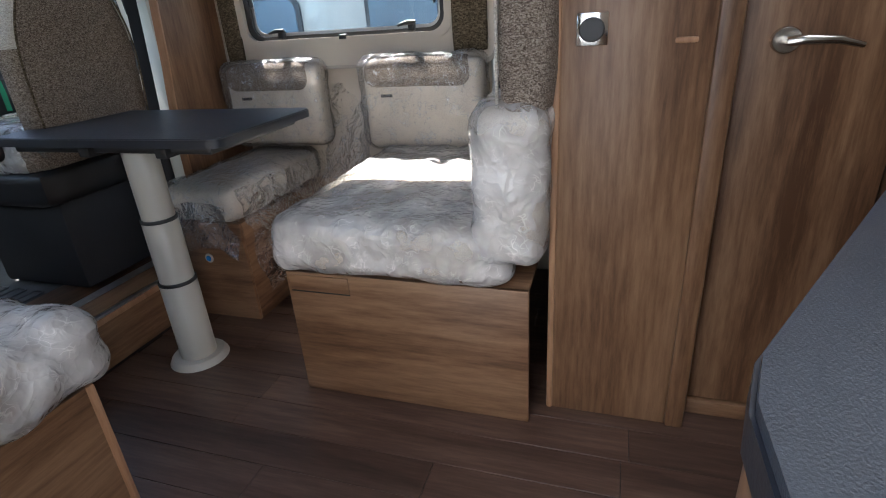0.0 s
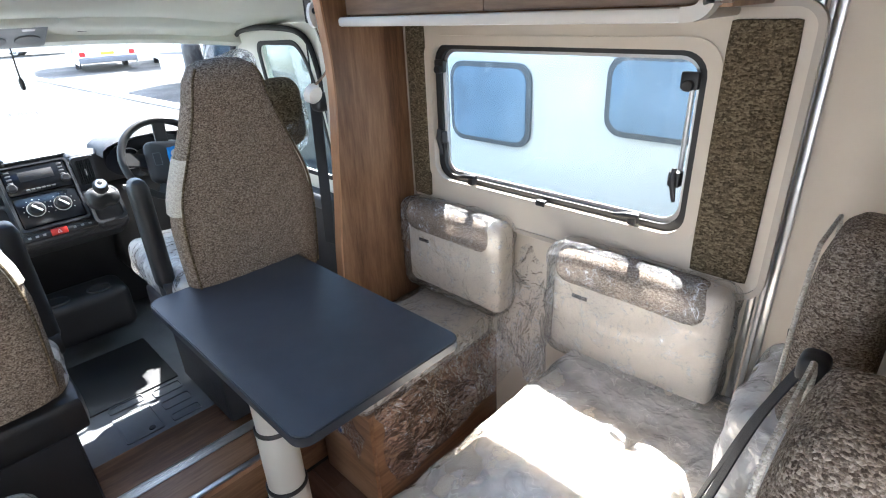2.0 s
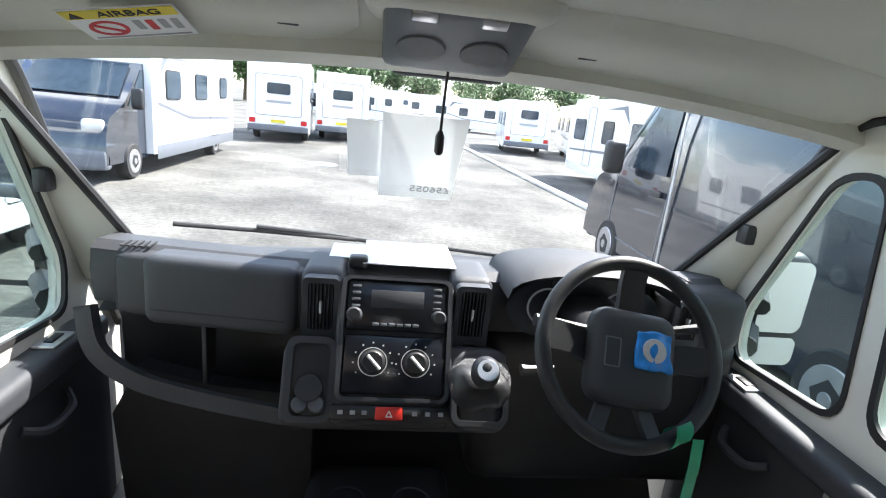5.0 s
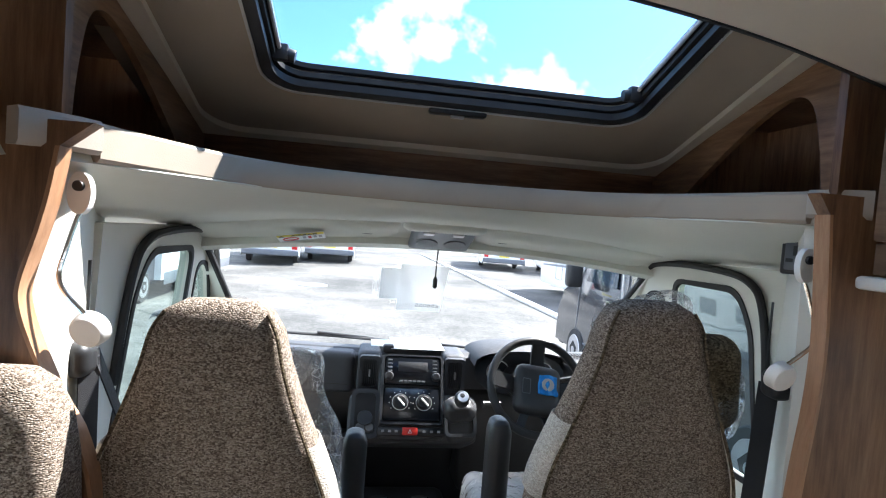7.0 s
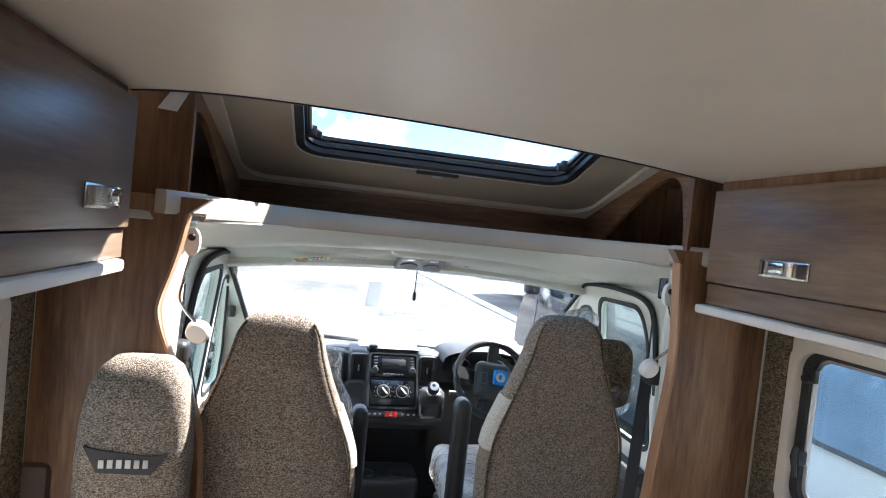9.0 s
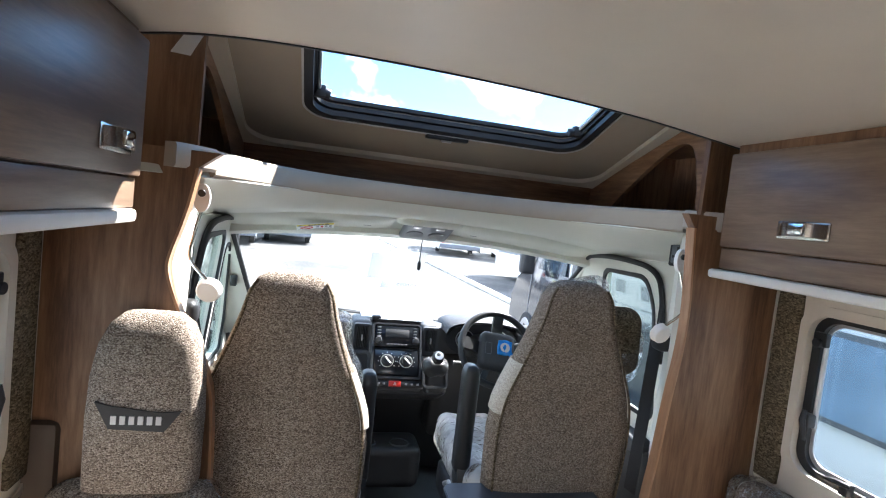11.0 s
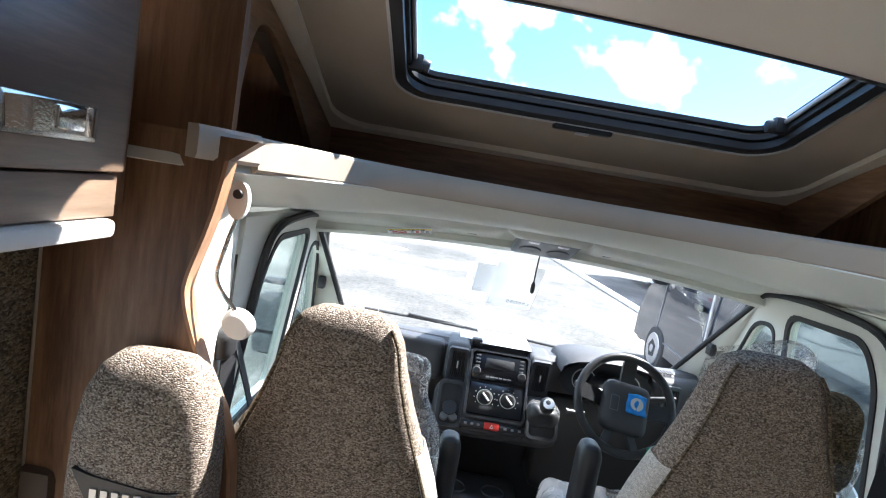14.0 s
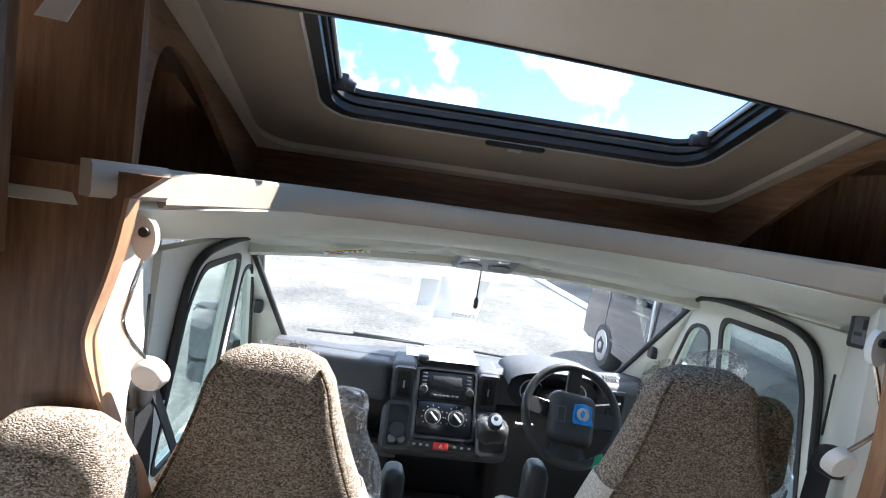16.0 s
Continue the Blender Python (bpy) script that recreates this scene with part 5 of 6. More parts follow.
    part("mount", soft(*sorted((sgn * 0.68, sgn * 0.755)), 0.13, 0.20, 1.625, 1.65, 0.01, 6), CAB_TRIM, gh)
    return p

for s in (1, -1):
    b_pillar(s)
so = thing("power_socket", (0.74, -0.04, 1.58), "black three-pin wall socket on the pillar trim", "socket")
SM = Matrix.Translation((0.752, -0.110, 1.590)) @ Euler((0, 0, radians(-52))).to_matrix().to_4x4()
part("plate", box(-0.028, 0.028, -0.008, 0.012, -0.042, 0.042, 0.006, m=SM), BLACK, so)
part("face", box(-0.020, 0.020, -0.011, -0.007, -0.032, 0.030, 0.003, m=SM), MAT, so)
for x, z, w, h in ((0, 0.012, 0.004, 0.011), (-0.010, -0.010, 0.007, 0.004), (0.010, -0.010, 0.007, 0.004)):
    part("pin_hole", box(x - w, x + w, -0.0125, -0.0105, z - h, z + h, 0, m=SM), RUBBER, so)

# ---- cab seats ----
def cab_seat(cx, yb, wrapped):
    s = thing("cab_seat", (cx, 0.2, 0.2), "tweed cab captain's seat with a pale side band", "seat", "cab seats")
    prof = [(0.66, 0.20, 0.05), (0.70, 0.225, 0.06), (0.80, 0.232, 0.064), (0.93, 0.236, 0.066), (1.03, 0.222, 0.066), (1.12, 0.185, 0.065), (1.20, 0.150, 0.062), (1.27, 0.125, 0.058), (1.325, 0.110, 0.052), (1.358, 0.090, 0.042), (1.374, 0.06, 0.024), (1.377, 0.03, 0.010)]
    rings = []
    for z, w, d in prof:
        yc = yb + 0.066 + 0.10 * (0.95 - z) * 0.45
        rings.append([Vector((cx + math.copysign(abs(math.cos(a)) ** 0.55, math.cos(a)) * w, yc + math.copysign(abs(math.sin(a)) ** 0.55, math.sin(a)) * d, z)) for a in [2 * math.pi * i / 44 for i in range(44)]])
    bk = part("backrest", loft(rings), TWEED, s)
    for sd in (-1, 1):
        pts = [(cx + sd * w * 0.93, yb + 0.066 + 0.045 * (0.95 - z) - d * 0.80, z) for z, w, d in prof[1:10]]
        part("piping", tube(spline(pts, 4), 0.0035, 6), TWEED_DARK, bk)
    for sd in (-1, 1):
        band = []
        for z, w, d in ((0.985, 0.232, 0.066), (1.02, 0.226, 0.067), (1.06, 0.212, 0.067), (1.10, 0.195, 0.067), (1.135, 0.180, 0.066)):
            yc = yb + 0.066 + 0.10 * (0.95 - z) * 0.45
            arc = [-0.62 + 0.124 * i for i in range(11)]
            band.append([Vector((cx + sd * abs(math.cos(a)) ** 0.55 * (w + 0.004), yc + math.copysign(abs(math.sin(a)) ** 0.55, math.sin(a)) * (d + 0.003), z)) for a in arc])
        bb = loft(band, False, False)
        bmesh.ops.solidify(bb, geom=bb.faces[:], thickness=0.003)
        part("side_band", bb, CREAM_CLOTH, bk, "pale cream side band")
    part("seat_pad", soft(cx - 0.245, cx + 0.245, yb + 0.10, 0.56, 0.60, 0.745, 0.06, 14, 0.004), TWEED, s)
    part("pad_film", soft(cx - 0.250, cx + 0.250, yb + 0.12, 0.568, 0.60, 0.752, 0.06, 30, 0.012, 15.0, 0.003), MILKY_FILM, s, "milky film over the seat", shadow=False)
    part("side_skirt", soft(cx - 0.255, cx + 0.255, yb + 0.08, 0.44, 0.50, 0.62, 0.03, 10), BLACK, s, "black seat skirt")
    part("pedestal", box(cx - 0.21, cx + 0.21, yb + 0.10, 0.42, 0.19, 0.51, 0.02), DASH, s, "black steel pedestal")
    inner = 1 if cx < 0 else -1
    ax = cx + inner * 0.250
    arm = part("armrest", soft(ax - 0.028, ax + 0.028, 0.085, 0.165, 0.70, 1.062, 0.026, 12, m=None), BLACK, s, "black folded-up armrest")
    part("hinge", disc((ax - inner * 0.02, 0.11, 0.70), (inner, 0, 0), 0.04, 0.04), BLACK, arm)
    part("recline_lever", tube([(ax, 0.16, 0.60), (ax + inner * 0.01, 0.21, 0.63), (ax + inner * 0.01, 0.26, 0.60)], 0.009), SATIN, s, "silver lever")
    sheet = film_sheet([(cx - 0.08, yb + 0.13, 1.35), (cx, yb + 0.14, 1.37), (cx + 0.08, yb + 0.13, 1.35)], [(cx - 0.20, yb + 0.16, 0.76), (cx, yb + 0.18, 0.76), (cx + 0.20, yb + 0.16, 0.76)], "clear film stretched over a cab seat's front", CLEAR_FILM, 0.012)
    return s

section((1.0, 1, 1.07), (0.012, -0.055, 0))
cab_seat(0.385, -0.125, True)
section((1.0, 1, 1.045), (-0.022, -0.085, 0))
cab_seat(-0.430, -0.165, True)
# puffed-up bag of film at the side of each front seat back
def film_bag(c, size, label, rot=0):
    m = Matrix.Translation(c) @ Euler((0, radians(rot), 0)).to_matrix().to_4x4()
    b = soft(-size[0], size[0], -size[1], size[1], -size[2], size[2], min(size) * 0.9, 26, 0.03, 9.0, 0, m)
    o = solid("packing_film", b, CLEAR_FILM, label, "film")
    o.visible_shadow = False

section((1, 1, 1.04), (0.07, -0.07, 0.02))
solid("seat_headrest", soft(0.50, 0.652, 0.02, 0.13, 1.08, 1.31, 0.06, 12, 0.006, m=None), TWEED_DARK, "loose dark cushion in film beside the driver's seat", "cushion")
film_bag((0.58, 0.075, 1.17), (0.080, 0.06, 0.10), "puffed clear packing film over the loose cushion", 25)
film_bag((0.42, 0.06, 1.375), (0.06, 0.04, 0.024), "clear film gathered over the driver's headrest")
section((1, 1, 1.057), (-0.03, -0.085, 0))
film_bag((-0.262, 0.05, 1.06), (0.045, 0.055, 0.19), "clear packing film at the passenger seat's side", -12)

section((1.07, 1, 1.05), (0.008, -0.055, 0.042))
# ---- dashboard ----
db = thing("dashboard", (0, 1.1, 0.5), "charcoal van dashboard with vents, radio and open shelf", "dashboard")
def dash_body(x0, x1, prof, mat, name, lab="", n=12):
    rings = []
    for i in range(n + 1):
        t = i / n
        x = x0 + (x1 - x0) * t
        rings.append([Vector((x, y + 0.22 * ((x - 0.07) / 0.75) ** 2 * (0.35 if y < 1.2 else -0.8), z)) for y, z in prof])
    return part(name, loft(rings), mat, db, lab, smooth=30)

dash_body(-0.66, 0.80, [(1.50, 0.895), (1.25, 0.935), (1.08, 0.985), (0.985, 0.995), (0.955, 0.98), (0.945, 0.935), (0.955, 0.86), (1.00, 0.845), (1.20, 0.83), (1.50, 0.80)], DASH, "top_pad", "moulded dash top", 20)
dash_body(-0.65, 0.79, [(1.05, 0.84), (1.06, 0.62), (1.16, 0.42), (1.20, 0.19), (1.6, 0.19), (1.6, 0.84)], BLACK, "lower_body", "black lower dash", 20)
# passenger side: glove panel, open shelf, curved rail
GM = Matrix.Translation((-0.372, 0.962, 0)) @ Euler((0, 0, radians(-7))).to_matrix().to_4x4()
part("glove_panel", soft(-0.160, 0.160, -0.030, 0.06, 0.838, 0.992, 0.024, 16, m=GM), DASH2, db, "slate upper glove panel")
part("panel_filler", soft(-0.225, 0.180, -0.012, 0.08, 0.846, 0.986, 0.02, 10, m=GM), DASH, db, "moulding round the glove panel")
part("lid_seam", box(-0.140, 0.140, -0.0315, -0.0295, 0.874, 0.8765, 0, m=GM), RUBBER, db, smooth=0)
rail = spline([(-0.66, 0.99, 0.86), (-0.63, 0.96, 0.77), (-0.54, 0.935, 0.715), (-0.40, 0.915, 0.685), (-0.22, 0.89, 0.665), (-0.16, 0.88, 0.665)], 6)
part("shelf_rail", tube(rail, 0, flat=(0.035, 0.03, (0, 0.3, 1))), DASH, db, "curved shelf rail")
part("shelf_divider", box(-0.415, -0.405, 0.95, 1.02, 0.70, 0.84, 0.003), DASH, db)
part("lower_lid", plate([(-0.60, 0.30), (-0.18, 0.30), (-0.18, 0.66), (-0.40, 0.68), (-0.56, 0.72), (-0.62, 0.60)], [], XZ(0.985), (0, 0.05, 0)), BLACK, db, "dark lower lid")

def vent(x0, x1, z0, z1, y, tilt=0.0):
    v = part("vent", ring(rrect(x0 - 0.012, x1 + 0.012, z0 - 0.030, z1 + 0.012, 0.012, 4), rrect(x0, x1, z0, z1, 0.006, 4), XZ(y), (0, 0.025, 0)), DASH2, db, "louvred air vent")
    part("vent_back", box(x0, x1, y + 0.028, y + 0.032, z0, z1, 0), RUBBER, v)
    n = 7
    for k in range(n):
        x = x0 + (x1 - x0) * (k + 0.5) / n
        part("slat", box(x - 0.0012, x + 0.0012, y + 0.002, y + 0.026, z0, z1, 0), DASH, v, smooth=0)
    xm = (x0 + x1) / 2
    part("vent_tab", box(xm - 0.003, xm + 0.003, y - 0.006, y + 0.006, (z0 + z1) / 2 - 0.013, (z0 + z1) / 2 + 0.013, 0.002), SATIN, v)
    part("vent_wheel", box(xm - 0.012, xm + 0.012, y - 0.006, y, z0 - 0.022, z0 - 0.012, 0.003), RUBBER, v)

vent(-0.585, -0.540, 0.880, 0.968, 0.985)
vent(-0.186, -0.136, 0.885, 0.985, 0.862)
vent(0.120, 0.170, 0.885, 0.985, 0.862)
vent(0.640, 0.690, 0.870, 0.955, 0.935)
for x0 in (-0.59, -0.195, 0.120, 0.63):
    for k in range(5):
        part("demister_slot", box(x0 + 0.013 * k, x0 + 0.013 * k + 0.007, 1.00, 1.045, 0.996, 0.999, 0), RUBBER, db, smooth=0)
for x0, x1 in ((-0.205, -0.118), (0.102, 0.19)):
    part("vent_pod", soft(x0, x1, 0.891, 1.06, 0.850, 1.004, 0.02, 8), DASH2, db, "slate pod round an air vent")
# centre stack
CT = Matrix.Translation((-0.011, 0.795, 0.885)) @ Euler((radians(-27), 0, 0)).to_matrix().to_4x4()
def on_stack(bm):
    bmesh.ops.transform(bm, matrix=CT, verts=bm.verts[:])
    return bm
part("centre_console", on_stack(soft(-0.116, 0.116, 0.012, 0.20, -0.155, 0.142, 0.02, 12)), DASH, db, "moulded centre console")
part("console_wing", on_stack(soft(-0.215, 0.235, 0.030, 0.22, -0.165, 0.010, 0.03, 12)), DASH, db, "broad lower console moulding")
part("stack_frame", on_stack(ring(rrect(-0.108, 0.108, -0.105, 0.138, 0.015, 4), rrect(-0.100, 0.100, -0.098, 0.132, 0.012, 4), XZ(-0.002), (0, 0.03, 0))), DASH2, db)
rad = part("radio", on_stack(box(-0.098, 0.098, 0.0, 0.04, 0.030, 0.130, 0.006)), SCREEN, db, "glossy black radio")
part("display", on_stack(box(-0.052, 0.052, -0.0015, 0.002, 0.076, 0.112, 0.002)), DASH, rad)
for x in (-0.082, 0.082):
    part("radio_knob", on_stack(disc((x, 0.0, 0.060), (0, -1, 0), 0.016, 0.014, 20, 0.013)), DASH2, rad, "silver-ringed knob")
    part("knob_face", on_stack(disc((x, -0.0135, 0.060), (0, -1, 0), 0.011, 0.002, 20)), BLACK, rad)
for k in range(6):
    part("radio_key", on_stack(box(-0.046 + k * 0.0155, -0.034 + k * 0.0155, -0.003, 0.002, 0.040, 0.046, 0.001)), MAT, rad)
for z in (0.118, 0.105, 0.092, 0.079):
    for x in (-0.088, 0.070):
        part("radio_key", on_stack(box(x, x + 0.016, -0.003, 0.002, z - 0.003, z + 0.002, 0.001)), MAT, rad)
clim = part("climate_panel", on_stack(box(-0.098, 0.098, 0.0, 0.04, -0.092, 0.022, 0.006)), SCREEN, db, "black heater panel")
for x in (-0.041, 0.041):
    part("dial_ring", on_stack(ring([(x + 0.028 * math.cos(a), -0.030 + 0.028 * math.sin(a)) for a in [2 * math.pi * k / 28 for k in range(28)]], [(x + 0.0262 * math.cos(a), -0.030 + 0.0262 * math.sin(a)) for a in [2 * math.pi * k / 28 for k in range(28)]], XZ(-0.004), (0, 0.006, 0))), WHITE, clim, "white dial ring")
    kb = part("dial", on_stack(disc((x, 0.0, -0.030), (0, -1, 0), 0.025, 0.018, 24, 0.021)), BLACK, clim)
    part("pointer", on_stack(tube([(x - 0.010, -0.019, -0.018), (x + 0.014, -0.019, -0.044)], 0.0035, 6)), WHITE, kb)
    for k in range(9):
        a = radians(215 - k * 31)
        part("dial_mark", on_stack(box(x + 0.037 * math.cos(a) - 0.0015, x + 0.037 * math.cos(a) + 0.0015, -0.0015, 0.001, -0.030 + 0.037 * math.sin(a) - 0.0015, -0.030 + 0.037 * math.sin(a) + 0.0015, 0)), WHITE, clim, smooth=0)
part("switch_panel", on_stack(box(-0.115, 0.125, 0.006, 0.04, -0.142, -0.112, 0.008)), BLACK, db, "row of small switches")
part("hazard_button", on_stack(box(-0.030, 0.022, -0.002, 0.01, -0.140, -0.114, 0.003)), RED, db, "red hazard button")
part("hazard_mark", on_stack(ring([(-0.011, -0.134), (0.003, -0.134), (-0.004, -0.120)], [(-0.008, -0.132), (0.0, -0.132), (-0.004, -0.1245)], XZ(-0.0032), (0, 0.001, 0))), WHITE, db)
for x in (-0.095, -0.072, -0.050, 0.045, 0.070, 0.095):
    part("switch_mark", on_stack(box(x - 0.005, x + 0.005, 0.0035, 0.007, -0.131, -0.123, 0.001)), GREY_INK, db, smooth=0)
# cup recess with two power outlets
part("cup_recess", on_stack(ring(rrect(-0.205, -0.112, -0.150, 0.015, 0.02, 4), rrect(-0.192, -0.122, -0.138, 0.002, 0.015, 4), XZ(0.020), (0, 0.05, 0))), DASH2, db, "open cup recess")
part("recess_back", on_stack(box(-0.200, -0.115, 0.026, 0.032, -0.145, 0.010, 0)), RUBBER, db)
for x in (-0.172, -0.141):
    part("outlet_cap", on_stack(disc((x, 0.026, -0.118), (0, -1, 0.3), 0.015, 0.014, 18)), MAT, db, "grey outlet cap")
part("cup_ring", on_stack(disc((-0.157, 0.012, -0.085), (0, -1, 0.2), 0.026, 0.004, 24)), BLACK, db)
# gear lever pod
part("gear_pod", on_stack(soft(0.118, 0.225, -0.015, 0.12, -0.160, -0.020, 0.03, 10)), DASH, db, "raised gear pod")
part("pod_rim", on_stack(ring(rrect(0.112, 0.222, -0.145, -0.020, 0.02, 4), rrect(0.122, 0.212, -0.135, -0.030, 0.015, 4), XZ(-0.020), (0, 0.02, 0))), DASH2, db)
gear = thing("gear_lever", (0.15, 0.66, 0.88), "black gear lever with a film-wrapped gaiter", "gear lever")
part("gaiter", soft(0.085, 0.190, 0.640, 0.745, 0.830, 0.900, 0.035, 14, 0.010, 25.0), BLACK, gear, "black leather gaiter")
part("gaiter_film", soft(0.092, 0.190, 0.650, 0.740, 0.840, 0.900, 0.03, 24, 0.016, 30.0, 0.003), CLEAR_FILM, gear, "crumpled film", shadow=False)
part("knob", soft(0.110, 0.158, 0.605, 0.655, 0.895, 0.950, 0.024, 10), BLACK, gear)
part("knob_cap", disc((0.134, 0.612, 0.935), (-0.1, -0.75, 0.65), 0.018, 0.004, 24), SATIN, gear, "silver shift-pattern cap")
# instrument hood and clocks
hood = []
for k in range(13):
    a = math.pi * k / 12
    hood.append([Vector((0.405 - math.cos(a) * 0.190, y, 0.975 + math.sin(a) ** 0.7 * h)) for y, h in ((0.86, 0.062), (0.90, 0.078), (1.10, 0.060), (1.10, 0.045), (0.90, 0.062), (0.875, 0.050))])
part("instrument_hood", loft(hood), DASH, db, "hood over the instruments", smooth=50)
part("instrument_glass", plate([(0.405 + 0.175 * math.cos(a), 0.935 + 0.085 * math.sin(a)) for a in [2 * math.pi * k / 32 for k in range(32)]], [], XZ(0.925), (0, 0.01, 0)), SCREEN, db, "dark instrument cluster")
for x in (0.32, 0.49):
    part("clock", ring([(x + 0.045 * math.cos(a), 0.94 + 0.045 * math.sin(a)) for a in [2 * math.pi * k / 24 for k in range(24)]], [(x + 0.041 * math.cos(a), 0.94 + 0.041 * math.sin(a)) for a in [2 * math.pi * k / 24 for k in range(24)]], XZ(0.922), (0, 0.004, 0)), SATIN, db)
part("side_pod", soft(0.58, 0.83, 0.945, 1.12, 0.83, 0.985, 0.04, 10), DASH, db)
part("column_shroud", soft(0.34, 0.49, 0.72, 0.98, 0.87, 0.97, 0.04, 10), BLACK, db, "steering column shroud")
for x, d in ((0.275, 1), (0.555, -1)):
    part("column_stalk", tube([(0.42 - d * 0.05, 0.76, 0.955), (x, 0.745, 0.975), (x - d * 0.035, 0.742, 0.98)], [0.008, 0.010, 0.012]), BLACK, db, "grey column stalk")
part("stalk", tube([(0.30, 0.76, 0.87), (0.245, 0.75, 0.87), (0.23, 0.748, 0.87)], [0.007, 0.010, 0.012]), BLACK, db)
part("knee_box", soft(0.20, 0.86, 0.98, 1.2, 0.42, 0.86, 0.05, 10), BLACK, db, "dark lower panel")
cup = part("floor_console", soft(-0.19, 0.16, 0.84, 1.05, 0.24, 0.44, 0.04, 10), BLACK, db, "black floor console with cup wells")
for x in (-0.09, 0.06):
    part("cup_well", ring([(x + 0.045 * math.cos(a), 0.90 + 0.045 * math.sin(a)) for a in [2 * math.pi * k / 24 for k in range(24)]], [(x + 0.040 * math.cos(a), 0.90 + 0.040 * math.sin(a)) for a in [2 * math.pi * k / 24 for k in range(24)]], XY(0.437), (0, 0, 0.008)), DASH2, cup)
pp = thing("paper_sheet", (0.03, 1.05, 1.0), "white papers lying on the dash top", "paper")
part("sheet", box(-0.085, 0.115, 0.955, 1.16, 1.0005, 1.003, 0, m=Matrix.Translation((0, 0, 0.004))), PAPER, pp, smooth=0)
part("sheet", box(-0.16, -0.03, 1.00, 1.12, 0.9985, 1.0005, 0, m=Matrix.Translation((0, 0, 0.004))), PAPER, pp, smooth=0)
ph = thing("phone_holder", (-0.10, 0.97, 1.0), "small black clip on the dash top", "holder")
part("clip", soft(-0.115, -0.075, 0.955, 0.99, 0.99, 1.018, 0.008, 6), BLACK, ph)
section((1.07, 1, 1.05), (0.008, -0.055, 0.042))
# price sheets standing behind the windscreen
for x0, x1, z0, z1, y in ((-0.065, 0.12, 1.112, 1.325, 1.20), (-0.140, -0.062, 1.165, 1.305, 1.205)):
    n_ = thing("window_notice", ((x0 + x1) / 2, y, z0), "white price sheet stuck inside the windscreen, seen from behind", "notice")
    part("sheet", plate([(x0, z0), (x1, z0), (x1, z1), (x0, z1)], [], lambda u, v: (u, y + 0.24 - 1.02 * (v - 0.905), v), (0, 0.001, 0)), PAPER, n_, smooth=0)
    if x0 > -0.1:
        RM = Matrix.Translation((0.062, y + 0.238 - 1.02 * (1.140 - 0.905), 1.140)) @ Euler((radians(135.5), 0, 0)).to_matrix().to_4x4() @ Matrix.Diagonal((-1, 1, 1, 1)) @ Euler((0, 0, 0)).to_matrix().to_4x4()
        lettering("price", "\u00a356055", 0.034, RM, GREY_INK, n_, "reversed price showing through")

section()
# steering wheel
SWC = Vector((0.418, 0.585, 1.060))
SWM = Matrix.Translation(SWC) @ Euler((radians(60), 0, 0)).to_matrix().to_4x4() @ Matrix.Scale(1.05, 4)
swl = thing("steering_wheel", SWC, "black three-spoke steering wheel with a blue film badge", "steering wheel")
rim = bmesh.new()
R0 = 0.158
tr = [[Vector((math.cos(a) * (R0 + 0.0140 * math.cos(b)), math.sin(a) * (R0 + 0.0140 * math.cos(b)), 0.0140 * math.sin(b))) for b in [2 * math.pi * k / 12 for k in range(12)]] for a in [2 * math.pi * i / 56 for i in range(57)]]
loft(tr, False, True, rim)
bmesh.ops.remove_doubles(rim, verts=rim.verts[:], dist=1e-5)
def on_wheel(bm):
    bmesh.ops.transform(bm, matrix=SWM @ Euler((0, 0, radians(-8))).to_matrix().to_4x4(), verts=bm.verts[:])
    return bm
part("rim", on_wheel(rim), BLACK, swl, "black rim", smooth=80)
for a in (178, 2, 90):
    ca, sa = math.cos(radians(a)), math.sin(radians(a))
    if a == 90:
        continue
    part("spoke", on_wheel(tube([(ca * 0.06, sa * 0.06 - 0.01, -0.02), (ca * 0.105, sa * 0.105, -0.012), (ca * 0.155, sa * 0.155, 0)], 0, flat=(0.050, 0.018, (0, 1, 0)))), BLACK, swl)
for a in (250, 290):
    ca, sa = math.cos(radians(a)), math.sin(radians(a))
    part("spoke", on_wheel(tube([(ca * 0.05, sa * 0.06, -0.02), (ca * 0.105, sa * 0.105, -0.012), (ca * 0.155, sa * 0.155, 0)], 0, flat=(0.026, 0.016, (1, 0, 0)))), DASH2, swl, "grey lower spoke")
part("spoke", on_wheel(tube([(0, 0.05, -0.02), (0, 0.12, -0.012), (0, 0.155, 0)], 0, flat=(0.045, 0.016, (1, 0, 0)))), BLACK, swl)
part("hub", on_wheel(soft(-0.078, 0.078, -0.096, 0.070, -0.035, 0.028, 0.03, 12)), DASH, swl, "padded hub")
part("hub_mark", on_wheel(ring(rrect(-0.058, -0.030, -0.035, 0.015, 0.003, 3), rrect(-0.056, -0.032, -0.033, 0.013, 0.002, 3), XY(0.0285), (0, 0, 0.001))), MAT, swl)
part("badge_film", on_wheel(soft(-0.005, 0.060, -0.030, 0.034, 0.026, 0.036, 0.010, 14, 0.006, 40.0)), BLUE, swl, "crumpled blue protective film")
part("badge", on_wheel(disc((0.026, 0.002, 0.034), (0, 0, 1), 0.021, 0.004, 28)), SATIN, swl, "round badge")
part("tag_loop", on_wheel(tube([(0.095 + 0.02 * math.cos(a) * 0.4, -0.125 + 0.02 * math.cos(a), 0.02 * math.sin(a)) for a in [2 * math.pi * k / 16 for k in range(17)]], 0, flat=(0.026, 0.002, (0.8, 0.6, 0)))), GREEN, swl, "green paper loop")
